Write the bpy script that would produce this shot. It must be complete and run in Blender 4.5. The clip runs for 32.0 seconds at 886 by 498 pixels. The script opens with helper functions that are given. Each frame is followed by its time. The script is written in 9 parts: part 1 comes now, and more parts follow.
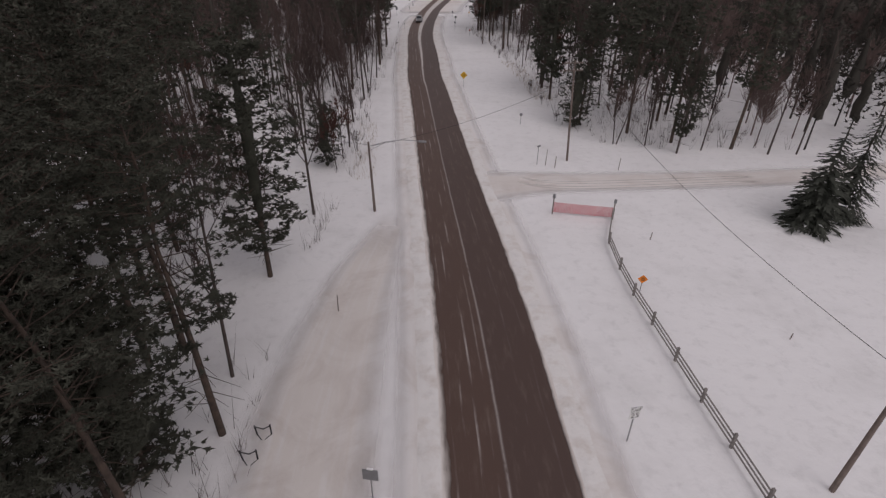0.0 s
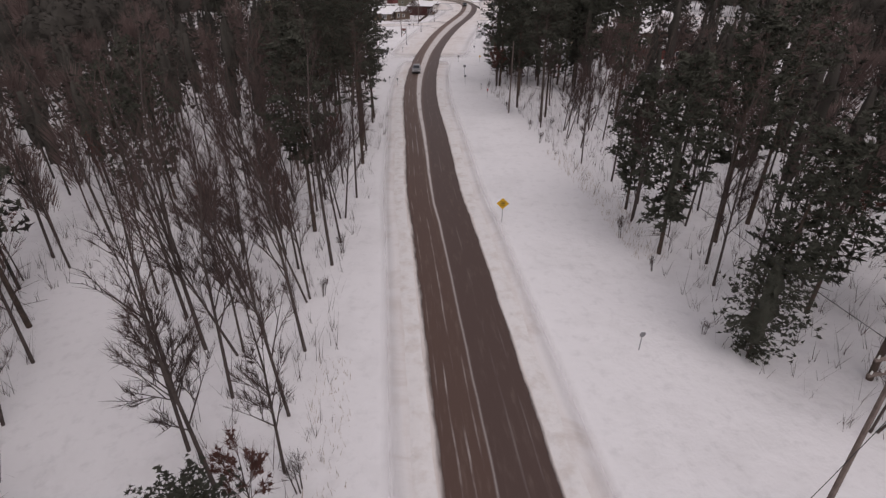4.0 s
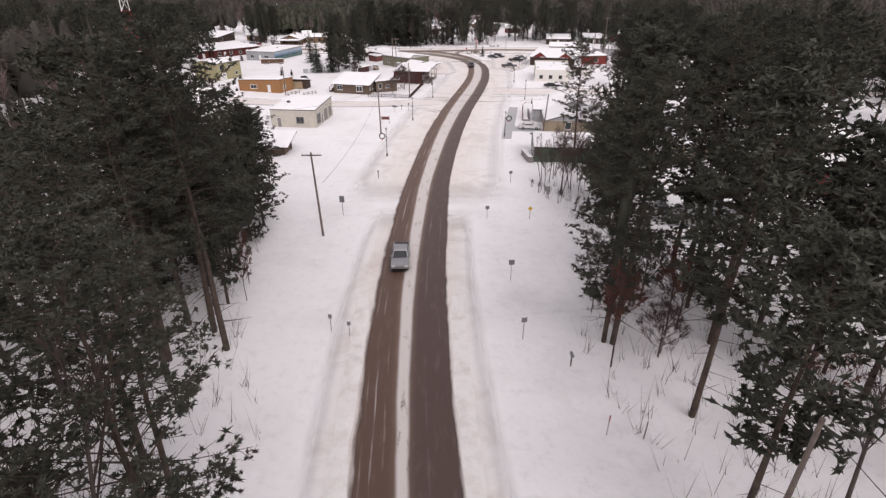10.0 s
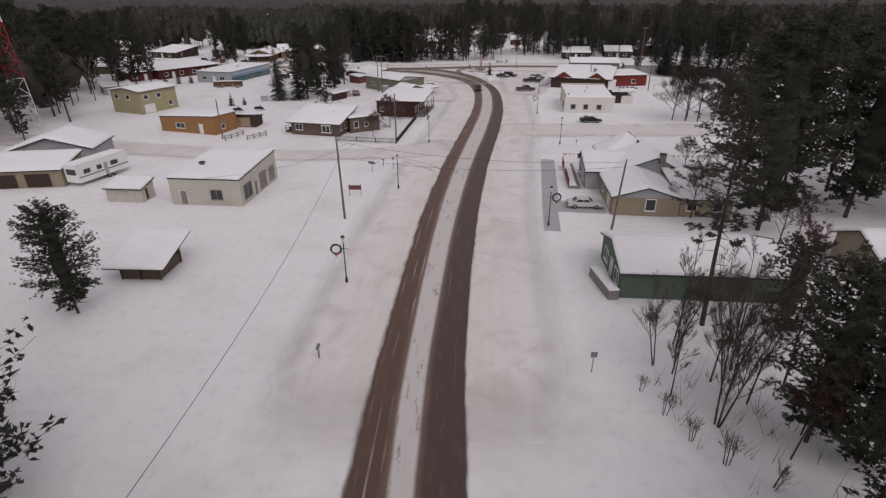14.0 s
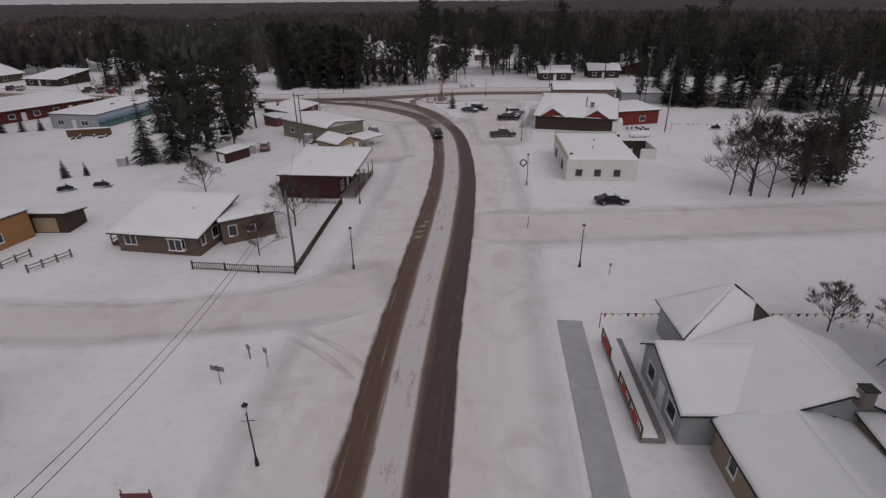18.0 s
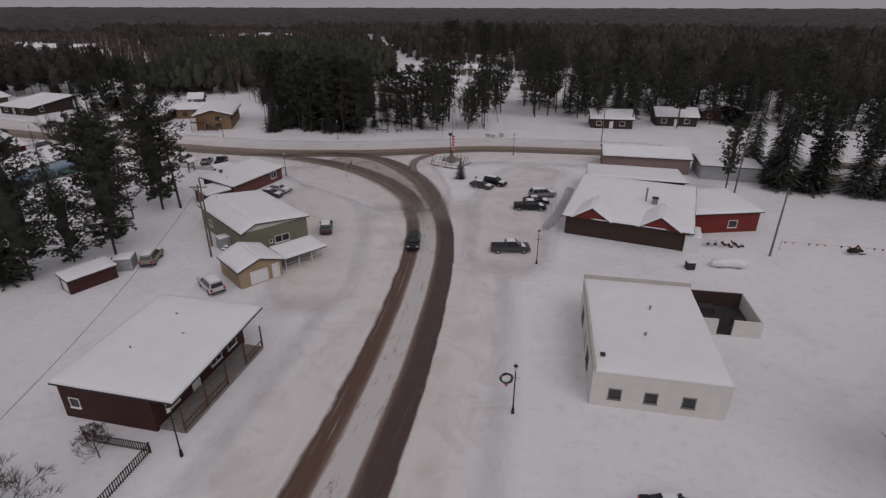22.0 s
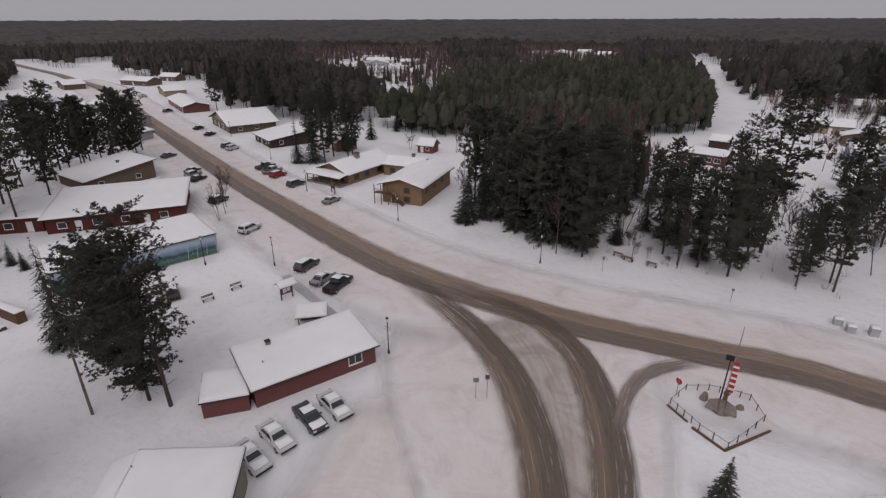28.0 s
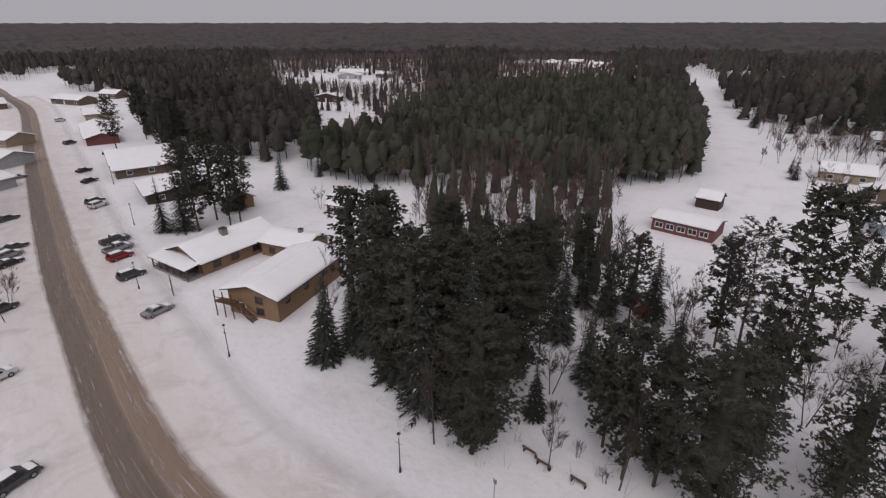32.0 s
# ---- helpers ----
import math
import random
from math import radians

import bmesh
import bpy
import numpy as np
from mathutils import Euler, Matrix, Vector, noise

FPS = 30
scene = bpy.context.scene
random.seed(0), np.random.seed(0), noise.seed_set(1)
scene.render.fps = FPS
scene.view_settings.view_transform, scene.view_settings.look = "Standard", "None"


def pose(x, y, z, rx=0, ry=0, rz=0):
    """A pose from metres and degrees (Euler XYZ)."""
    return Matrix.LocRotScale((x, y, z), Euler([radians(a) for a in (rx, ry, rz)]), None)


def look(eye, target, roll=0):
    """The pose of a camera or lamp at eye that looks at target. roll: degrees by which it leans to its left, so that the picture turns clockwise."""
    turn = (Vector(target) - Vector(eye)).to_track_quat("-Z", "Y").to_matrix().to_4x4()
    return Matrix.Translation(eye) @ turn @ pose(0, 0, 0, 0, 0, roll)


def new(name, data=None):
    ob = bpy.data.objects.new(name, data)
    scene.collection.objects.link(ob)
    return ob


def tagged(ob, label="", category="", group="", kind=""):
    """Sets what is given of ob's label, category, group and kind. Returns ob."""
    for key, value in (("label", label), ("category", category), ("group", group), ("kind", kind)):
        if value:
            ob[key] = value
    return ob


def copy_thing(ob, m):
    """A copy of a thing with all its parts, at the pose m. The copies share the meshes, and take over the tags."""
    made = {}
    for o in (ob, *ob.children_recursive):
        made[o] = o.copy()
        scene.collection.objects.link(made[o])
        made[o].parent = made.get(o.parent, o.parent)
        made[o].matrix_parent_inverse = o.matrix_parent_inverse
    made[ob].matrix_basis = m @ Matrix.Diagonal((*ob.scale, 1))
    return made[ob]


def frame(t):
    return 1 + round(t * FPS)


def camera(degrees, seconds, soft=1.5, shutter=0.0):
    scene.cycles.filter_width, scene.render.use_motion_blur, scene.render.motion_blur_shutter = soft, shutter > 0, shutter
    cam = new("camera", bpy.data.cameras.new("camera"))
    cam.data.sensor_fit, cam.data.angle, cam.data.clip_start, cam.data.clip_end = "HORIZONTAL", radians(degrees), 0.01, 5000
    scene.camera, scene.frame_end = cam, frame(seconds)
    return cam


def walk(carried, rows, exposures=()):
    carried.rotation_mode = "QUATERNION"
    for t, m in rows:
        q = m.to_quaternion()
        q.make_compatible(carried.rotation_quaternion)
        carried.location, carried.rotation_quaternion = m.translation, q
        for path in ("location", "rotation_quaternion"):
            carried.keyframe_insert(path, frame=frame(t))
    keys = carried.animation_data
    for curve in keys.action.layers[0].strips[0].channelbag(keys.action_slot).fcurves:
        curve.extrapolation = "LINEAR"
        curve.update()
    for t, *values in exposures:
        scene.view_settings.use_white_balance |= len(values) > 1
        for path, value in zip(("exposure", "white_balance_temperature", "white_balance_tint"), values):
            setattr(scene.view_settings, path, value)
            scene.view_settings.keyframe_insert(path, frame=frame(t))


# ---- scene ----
cam = camera(80.33, 32.0, soft=1.3)
PATH = [
    (0.0, (-0.00, -0.00, 26.76), (-0.00, 34.12, 5.88), 0.52),
    (0.5, (0.02, 4.75, 26.64), (-0.06, 38.78, 5.62), 0.38),
    (1.0, (-0.25, 10.25, 26.57), (-0.27, 44.22, 5.45), 0.24),
    (1.5, (-0.70, 16.26, 26.58), (-0.57, 50.17, 5.38), 0.08),
    (2.0, (-1.25, 22.42, 26.72), (-1.08, 56.40, 5.62), -0.06),
    (2.5, (-1.81, 29.19, 27.00), (-1.58, 63.30, 6.10), -0.21),
    (3.0, (-2.29, 36.08, 27.36), (-2.03, 70.37, 6.76), -0.34),
    (3.5, (-2.89, 42.99, 27.74), (-2.66, 77.44, 7.41), -0.44),
    (5.5, (-6.10, 73.09, 29.10), (-4.86, 107.99, 9.60), -0.09),
    (6.0, (-5.81, 80.58, 29.06), (-4.60, 115.59, 9.75), -0.10),
    (6.5, (-5.35, 87.41, 28.99), (-4.25, 122.57, 9.96), -0.10),
    (7.0, (-5.36, 94.00, 28.93), (-4.46, 129.37, 10.26), -0.11),
    (7.5, (-5.63, 100.71, 28.88), (-4.81, 136.23, 10.50), -0.10),
    (8.0, (-5.79, 107.61, 28.79), (-5.09, 143.20, 10.54), -0.07),
    (8.5, (-5.94, 115.34, 28.69), (-5.10, 150.94, 10.47), -0.03),
    (9.0, (-5.85, 122.32, 28.60), (-4.90, 157.98, 10.49), 0.02),
    (9.5, (-5.65, 128.97, 28.49), (-4.64, 164.66, 10.47), 0.05),
    (10.0, (-5.29, 135.37, 28.38), (-4.27, 171.12, 10.46), 0.07),
    (10.5, (-5.01, 141.68, 28.25), (-3.93, 177.44, 10.35), 0.07),
    (11.0, (-4.82, 147.57, 28.08), (-3.60, 183.33, 10.20), 0.06),
    (11.5, (-4.47, 153.16, 27.87), (-3.19, 188.95, 10.05), 0.05),
    (12.0, (-4.08, 159.12, 27.62), (-2.78, 194.96, 9.91), 0.04),
    (12.5, (-3.80, 165.10, 27.35), (-2.49, 201.03, 9.82), 0.02),
    (13.0, (-3.90, 171.22, 27.05), (-2.69, 207.21, 9.63), -0.02),
    (13.5, (-4.19, 177.56, 26.71), (-3.01, 213.54, 9.27), -0.09),
    (14.0, (-4.72, 183.66, 26.36), (-3.50, 219.68, 9.01), -0.20),
    (14.5, (-5.37, 190.16, 26.05), (-3.99, 226.26, 8.88), -0.32),
    (16.5, (-4.46, 215.23, 26.37), (-1.04, 251.27, 9.36), -0.65),
    (17.0, (-2.98, 221.28, 26.66), (0.66, 257.29, 9.62), -0.62),
    (17.5, (-1.05, 227.30, 27.07), (2.61, 263.31, 10.05), -0.58),
    (18.0, (0.87, 233.47, 27.57), (4.54, 269.49, 10.57), -0.55),
    (18.5, (2.90, 239.53, 28.16), (6.52, 275.58, 11.21), -0.53),
    (19.0, (4.87, 245.42, 28.83), (8.46, 281.50, 11.92), -0.49),
    (19.5, (6.94, 251.19, 29.51), (10.50, 287.27, 12.62), -0.40),
    (20.0, (9.02, 256.84, 30.17), (12.64, 292.94, 13.32), -0.26),
    (20.5, (11.09, 262.25, 30.83), (14.79, 298.37, 14.05), -0.10),
    (21.0, (13.26, 267.65, 31.51), (16.78, 303.82, 14.79), 0.04),
    (21.5, (15.52, 273.02, 32.22), (18.01, 309.29, 15.53), 0.12),
    (22.0, (17.60, 278.50, 32.89), (17.03, 314.86, 16.24), 0.11),
    (22.5, (19.60, 284.24, 33.47), (15.91, 320.43, 16.85), 0.03),
    (23.0, (21.26, 289.76, 33.99), (13.96, 325.44, 17.46), -0.07),
    (23.5, (22.45, 295.45, 34.44), (11.28, 330.16, 17.99), -0.15),
    (24.0, (23.01, 301.18, 34.84), (8.64, 334.72, 18.46), -0.18),
    (24.5, (23.19, 307.03, 35.24), (6.02, 339.26, 18.91), -0.17),
    (25.0, (23.06, 312.79, 35.64), (4.26, 344.12, 19.36), -0.12),
    (25.5, (22.65, 318.40, 36.01), (3.01, 349.23, 19.77), -0.09),
    (27.5, (19.25, 341.26, 37.54), (-1.42, 371.50, 21.45), -0.15),
    (28.0, (18.36, 346.79, 38.03), (-2.36, 377.02, 22.00), -0.18),
    (28.5, (17.54, 352.22, 38.57), (-3.22, 382.45, 22.59), -0.19),
    (29.0, (16.66, 357.74, 39.16), (-4.10, 387.98, 23.21), -0.16),
    (29.5, (15.90, 363.30, 39.81), (-4.86, 393.57, 23.90), -0.09),
    (30.0, (15.09, 368.87, 40.50), (-5.67, 399.14, 24.61), -0.04),
    (30.5, (14.53, 374.34, 41.21), (-6.21, 404.64, 25.33), -0.01),
    (31.0, (14.16, 379.88, 41.93), (-6.59, 410.18, 26.07), -0.01),
    (31.5, (13.77, 385.66, 42.66), (-7.03, 415.93, 26.80), -0.02),
    (32.0, (13.43, 391.49, 43.37), (-7.42, 421.71, 27.49), -0.05),
]
walk(cam, [(t, look(eye, target, roll)) for t, eye, target, roll in PATH], [(0.0, 0.9, 6600, 19), (3.0, 1.08, 6600, 20), (6.0, 1.42, 6700, 20), (7.0, 1.52, 6700, 20), (9.0, 1.78, 6700, 19), (10.0, 1.82, 6650, 19), (11.0, 1.7, 6600, 19), (12.0, 1.45, 6600, 19), (13.0, 1.18, 6550, 19), (15.0, 0.92, 6500, 18), (17.0, 0.6, 6400, 18), (19.0, 0.58, 6400, 18), (23.0, 0.54, 6400, 18), (25.0, 0.72, 6400, 18), (28.0, 0.98, 6450, 18), (30.0, 1.0, 6450, 19), (32.0, 1.18, 6450, 19)])

# ---- world, sun ----
world = bpy.data.worlds.new("overcast_sky")
scene.world = world
world.use_nodes = True
wt = world.node_tree
wt.nodes.clear()
w_out = wt.nodes.new("ShaderNodeOutputWorld")
w_bg = wt.nodes.new("ShaderNodeBackground")
w_sky = wt.nodes.new("ShaderNodeTexSky")
w_sky.sky_type = "NISHITA"
w_sky.sun_disc = False
w_sky.sun_elevation = radians(32)
w_sky.sun_rotation = radians(200)
w_sky.air_density = 1.0
w_sky.dust_density = 6.0
w_grey = wt.nodes.new("ShaderNodeHueSaturation")
w_grey.inputs["Saturation"].default_value = 0.12
w_geo = wt.nodes.new("ShaderNodeNewGeometry")
w_sep = wt.nodes.new("ShaderNodeSeparateXYZ")
w_ramp = wt.nodes.new("ShaderNodeMapRange")
w_ramp.inputs[1].default_value, w_ramp.inputs[2].default_value = 0.0, 1.0
w_ramp.inputs[3].default_value, w_ramp.inputs[4].default_value = 0.42, 1.6
w_mix = wt.nodes.new("ShaderNodeMix")
w_mix.data_type, w_mix.blend_type = "RGBA", "MULTIPLY"
w_mix.inputs[0].default_value = 1.0
w_cov = wt.nodes.new("ShaderNodeMix")
w_cov.data_type = "RGBA"
w_cov.inputs[0].default_value = 0.75
w_cov.inputs[7].default_value = (6.0, 6.0, 6.2, 1)
wt.links.new(w_sky.outputs[0], w_grey.inputs["Color"])
wt.links.new(w_grey.outputs[0], w_cov.inputs[6])
wt.links.new(w_geo.outputs["Normal"], w_sep.inputs[0])
wt.links.new(w_sep.outputs[2], w_ramp.inputs[0])
wt.links.new(w_cov.outputs[2], w_mix.inputs[6])
wt.links.new(w_ramp.outputs[0], w_mix.inputs[7])
wt.links.new(w_mix.outputs[2], w_bg.inputs[0])
w_bg.inputs[1].default_value = 0.087
wt.links.new(w_bg.outputs[0], w_out.inputs[0])

sun = new("sun", bpy.data.lights.new("sun", "SUN"))
sun.data.energy = 0.4
sun.data.angle = radians(40)
sun.data.color = (1.0, 0.97, 0.94)
sun.matrix_world = look((60, -80, 120), (0, 0, 0))


# ---- materials ----
def mat(name, col, rough=0.8, var=0.12, scale=3.0, bump=0.15, fine=40.0, metal=0.0, spec=0.3, tint=None, island=0.0, emit=0.0):
    """A surface with colour variation at two scales, grain and fine relief."""
    m = bpy.data.materials.new(name)
    m.use_nodes = True
    t = m.node_tree
    b = t.nodes["Principled BSDF"]
    b.inputs["Roughness"].default_value = rough
    b.inputs["Metallic"].default_value = metal
    b.inputs["Specular IOR Level"].default_value = spec
    co = t.nodes.new("ShaderNodeTexCoord")
    n1 = t.nodes.new("ShaderNodeTexNoise")
    n1.inputs["Scale"].default_value = scale
    n1.inputs["Detail"].default_value = 5
    n2 = t.nodes.new("ShaderNodeTexNoise")
    n2.inputs["Scale"].default_value = fine
    n2.inputs["Detail"].default_value = 3
    t.links.new(co.outputs["Object"], n1.inputs["Vector"])
    t.links.new(co.outputs["Object"], n2.inputs["Vector"])
    add = t.nodes.new("ShaderNodeMath")
    add.operation = "MULTIPLY_ADD"
    add.inputs[1].default_value = 0.35
    t.links.new(n2.outputs["Fac"], add.inputs[0])
    t.links.new(n1.outputs["Fac"], add.inputs[2])
    rng = t.nodes.new("ShaderNodeMapRange")
    rng.inputs[1].default_value, rng.inputs[2].default_value = 0.4, 0.95
    t.links.new(add.outputs[0], rng.inputs[0])
    mx = t.nodes.new("ShaderNodeMix")
    mx.data_type = "RGBA"
    lo = [max(0.0, c * (1 - var)) for c in col]
    hi = [min(1.0, c * (1 + var)) for c in (tint or col)]
    mx.inputs[6].default_value = (*lo, 1)
    mx.inputs[7].default_value = (*hi, 1)
    t.links.new(rng.outputs[0], mx.inputs[0])
    out = mx.outputs[2]
    if island:
        oi = t.nodes.new("ShaderNodeObjectInfo")
        hs = t.nodes.new("ShaderNodeHueSaturation")
        vr = t.nodes.new("ShaderNodeMapRange")
        vr.inputs[3].default_value, vr.inputs[4].default_value = 1 - island, 1 + island
        t.links.new(oi.outputs["Random"], vr.inputs[0])
        t.links.new(vr.outputs[0], hs.inputs["Value"])
        t.links.new(out, hs.inputs["Color"])
        out = hs.outputs[0]
    t.links.new(out, b.inputs["Base Color"])
    if bump:
        bp = t.nodes.new("ShaderNodeBump")
        bp.inputs["Strength"].default_value = bump
        bp.inputs["Distance"].default_value = 0.05
        t.links.new(n2.outputs["Fac"], bp.inputs["Height"])
        t.links.new(bp.outputs[0], b.inputs["Normal"])
    if emit:
        b.inputs["Emission Color"].default_value = (*col, 1)
        b.inputs["Emission Strength"].default_value = emit
    return m


def ground_mat(name, clean, dirty, lo, hi, scale, bump=0.5):
    m = mat(name, clean, 0.75, 0.03, 0.35, 0.0)
    t = m.node_tree
    b = t.nodes["Principled BSDF"]
    co = t.nodes.new("ShaderNodeTexCoord")
    n = t.nodes.new("ShaderNodeTexNoise")
    n.inputs["Scale"].default_value, n.inputs["Detail"].default_value = scale, 7
    n.inputs["Roughness"].default_value = 0.62
    t.links.new(co.outputs["Object"], n.inputs["Vector"])
    r = t.nodes.new("ShaderNodeMapRange")
    r.inputs[1].default_value, r.inputs[2].default_value = lo, hi
    t.links.new(n.outputs["Fac"], r.inputs[0])
    mx = t.nodes.new("ShaderNodeMix")
    mx.data_type = "RGBA"
    mx.inputs[6].default_value, mx.inputs[7].default_value = (*clean, 1), (*dirty, 1)
    t.links.new(r.outputs[0], mx.inputs[0])
    spot = t.nodes.new("ShaderNodeTexNoise")
    spot.inputs["Scale"].default_value, spot.inputs["Detail"].default_value, spot.inputs["Roughness"].default_value = 0.9, 9, 0.7
    t.links.new(co.outputs["Object"], spot.inputs["Vector"])
    sr = t.nodes.new("ShaderNodeMapRange")
    sr.inputs[1].default_value, sr.inputs[2].default_value, sr.inputs[3].default_value, sr.inputs[4].default_value = 0.52, 0.74, 1.0, 0.86
    t.links.new(spot.outputs["Fac"], sr.inputs[0])
    hv = t.nodes.new("ShaderNodeHueSaturation")
    t.links.new(sr.outputs[0], hv.inputs["Value"])
    t.links.new(mx.outputs[2], hv.inputs["Color"])
    t.links.new(hv.outputs[0], b.inputs["Base Color"])
    big = t.nodes.new("ShaderNodeTexNoise")
    big.inputs["Scale"].default_value, big.inputs["Detail"].default_value = 0.8, 6
    t.links.new(co.outputs["Object"], big.inputs["Vector"])
    bp = t.nodes.new("ShaderNodeBump")
    bp.inputs["Strength"].default_value, bp.inputs["Distance"].default_value = bump, 0.25
    t.links.new(big.outputs["Fac"], bp.inputs["Height"])
    fine = t.nodes.new("ShaderNodeTexNoise")
    fine.inputs["Scale"].default_value, fine.inputs["Detail"].default_value = 5.0, 4
    t.links.new(co.outputs["Object"], fine.inputs["Vector"])
    b2 = t.nodes.new("ShaderNodeBump")
    b2.inputs["Strength"].default_value, b2.inputs["Distance"].default_value = 0.5, 0.04
    t.links.new(fine.outputs["Fac"], b2.inputs["Height"])
    t.links.new(bp.outputs[0], b2.inputs["Normal"])
    t.links.new(b2.outputs[0], b.inputs["Normal"])
    return m


SNOW = ground_mat("snow", (0.82, 0.81, 0.82), (0.72, 0.71, 0.715), 0.5, 0.75, 0.12, 0.55)
SNOW_ROOF = mat("roof_snow", (0.84, 0.84, 0.85), 0.7, 0.03, 0.5, 0.12, 6.0)
PACKED = ground_mat("packed_snow", (0.77, 0.755, 0.755), (0.66, 0.62, 0.60), 0.48, 0.8, 0.22, 0.5)
BANK = ground_mat("ploughed_snow", (0.78, 0.76, 0.75), (0.60, 0.54, 0.50), 0.48, 0.8, 0.6, 0.8)
CONCRETE = mat("wet_concrete", (0.40, 0.40, 0.41), 0.5, 0.15, 0.8, 0.1)


def road_mat(name, wet, sandy, centre_from, centre_to, v0, v1, edge=0.06, fade=None):
    """Ploughed asphalt: two wheel-worn lanes with sand, a snow strip between them and snow feathering in at the edges. u runs across, v in metres along."""
    m = bpy.data.materials.new(name)
    m.use_nodes = True
    t = m.node_tree
    b = t.nodes["Principled BSDF"]
    b.inputs["Roughness"].default_value = 0.55
    N, L = t.nodes.new, t.links.new

    def math_(op, a, c=None, d=None):
        n = N("ShaderNodeMath")
        n.operation = op
        for i, v in enumerate((a, c, d)):
            if v is None:
                continue
            if isinstance(v, (int, float)):
                n.inputs[i].default_value = v
            else:
                L(v, n.inputs[i])
        return n.outputs[0]

    def ramp(v, a, c, d=0.0, e=1.0, smooth=True):
        n = N("ShaderNodeMapRange")
        n.interpolation_type = "SMOOTHSTEP" if smooth else "LINEAR"
        for i, q in ((1, a), (2, c), (3, d), (4, e)):
            if isinstance(q, (int, float)):
                n.inputs[i].default_value = q
            else:
                L(q, n.inputs[i])
        L(v, n.inputs[0])
        return n.outputs[0]

    def mix(f, a, c):
        n = N("ShaderNodeMix")
        n.data_type = "RGBA"
        L(f, n.inputs[0])
        for i, q in ((6, a), (7, c)):
            if isinstance(q, tuple):
                n.inputs[i].default_value = (*q, 1)
            else:
                L(q, n.inputs[i])
        return n.outputs[2]

    uv = N("ShaderNodeUVMap")
    sep = N("ShaderNodeSeparateXYZ")
    L(uv.outputs[0], sep.inputs[0])
    u, v = sep.outputs[0], sep.outputs[1]

    def streak(su, sv, detail=6):
        c = N("ShaderNodeCombineXYZ")
        L(math_("MULTIPLY", u, su), c.inputs[0])
        L(math_("MULTIPLY", v, sv), c.inputs[1])
        n = N("ShaderNodeTexNoise")
        n.inputs["Scale"].default_value, n.inputs["Detail"].default_value = 1.0, detail
        n.inputs["Roughness"].default_value = 0.6
        L(c.outputs[0], n.inputs["Vector"])
        return n.outputs["Fac"]

    long_ = streak(26, 0.05)
    mid = streak(14, 0.35)
    fine = streak(60, 3.0)
    wob = math_("MULTIPLY_ADD", math_("SUBTRACT", streak(2, 0.12), 0.5), 0.035, u)
    sand = math_("ADD", ramp(wob, 0.52, 0.42), math_("MULTIPLY", math_("SUBTRACT", long_, 0.5), 1.6))
    col = mix(math_("MULTIPLY", ramp(sand, 0.1, 1.0), ramp(v, v0 - 40, v1 + 20, 0.35, 1.0)), wet, sandy)
    col = mix(ramp(mid, 0.5, 0.8, 0.0, 0.28), col, (0.24, 0.185, 0.15))
    # snow strip between the lanes
    half = ramp(v, v0, v1, centre_from, centre_to)
    dist = math_("ABSOLUTE", math_("SUBTRACT", wob, 0.47))
    strip = ramp(math_("SUBTRACT", dist, half), 0.022, -0.022)
    strip = math_("MULTIPLY", strip, ramp(math_("ADD", mid, math_("MULTIPLY", fine, 0.4)), 0.42, 0.66))
    tan = math_("MULTIPLY", ramp(math_("SUBTRACT", dist, half), 0.085, 0.0, 0.0, 0.55), ramp(v, v0, v1))
    col = mix(tan, col, (0.30, 0.215, 0.16))
    # thin drifted lines in the wheel lanes
    for at, wide, amount in ((0.11, 0.012, 0.5), (0.20, 0.012, 0.8), (0.30, 0.014, 0.7), (0.40, 0.012, 0.4), (0.70, 0.016, 0.18), (0.86, 0.012, 0.14)):
        d2 = math_("ABSOLUTE", math_("SUBTRACT", wob, at))
        s2 = math_("MULTIPLY", ramp(d2, wide, wide * 0.2), ramp(streak(9, 0.12), 0.45, 0.75, 0.0, amount))
        strip = math_("MAXIMUM", strip, s2)
    # feathered edges
    near = math_("MINIMUM", wob, math_("MULTIPLY", math_("SUBTRACT", 1.0, wob), 1.6))
    rag = math_("MULTIPLY_ADD", math_("SUBTRACT", mid, 0.5), 0.09, near)
    edge_f = ramp(rag, edge, edge * 0.15)
    col = mix(strip, col, (0.60, 0.56, 0.54))
    if fade:
        # worn away to the snow below at the edges and ends
        solid = math_("SUBTRACT", 1.0, edge_f)
        solid = math_("MULTIPLY", solid, math_("MULTIPLY", ramp(v, fade[0], fade[1]), ramp(v, fade[3], fade[2])))
        solid = math_("MULTIPLY", solid, ramp(math_("ADD", long_, math_("MULTIPLY", mid, 0.6)), 0.55, 0.85, fade[4], 1.0))
        L(solid, b.inputs["Alpha"])
    else:
        col = mix(edge_f, col, (0.62, 0.56, 0.52))
    L(col, b.inputs["Base Color"])
    bp = N("ShaderNodeBump")
    bp.inputs["Strength"].default_value, bp.inputs["Distance"].default_value = 0.5, 0.03
    L(math_("ADD", math_("MAXIMUM", strip, edge_f), math_("MULTIPLY", fine, 0.5)), bp.inputs["Height"])
    L(bp.outputs[0], b.inputs["Normal"])
    return m


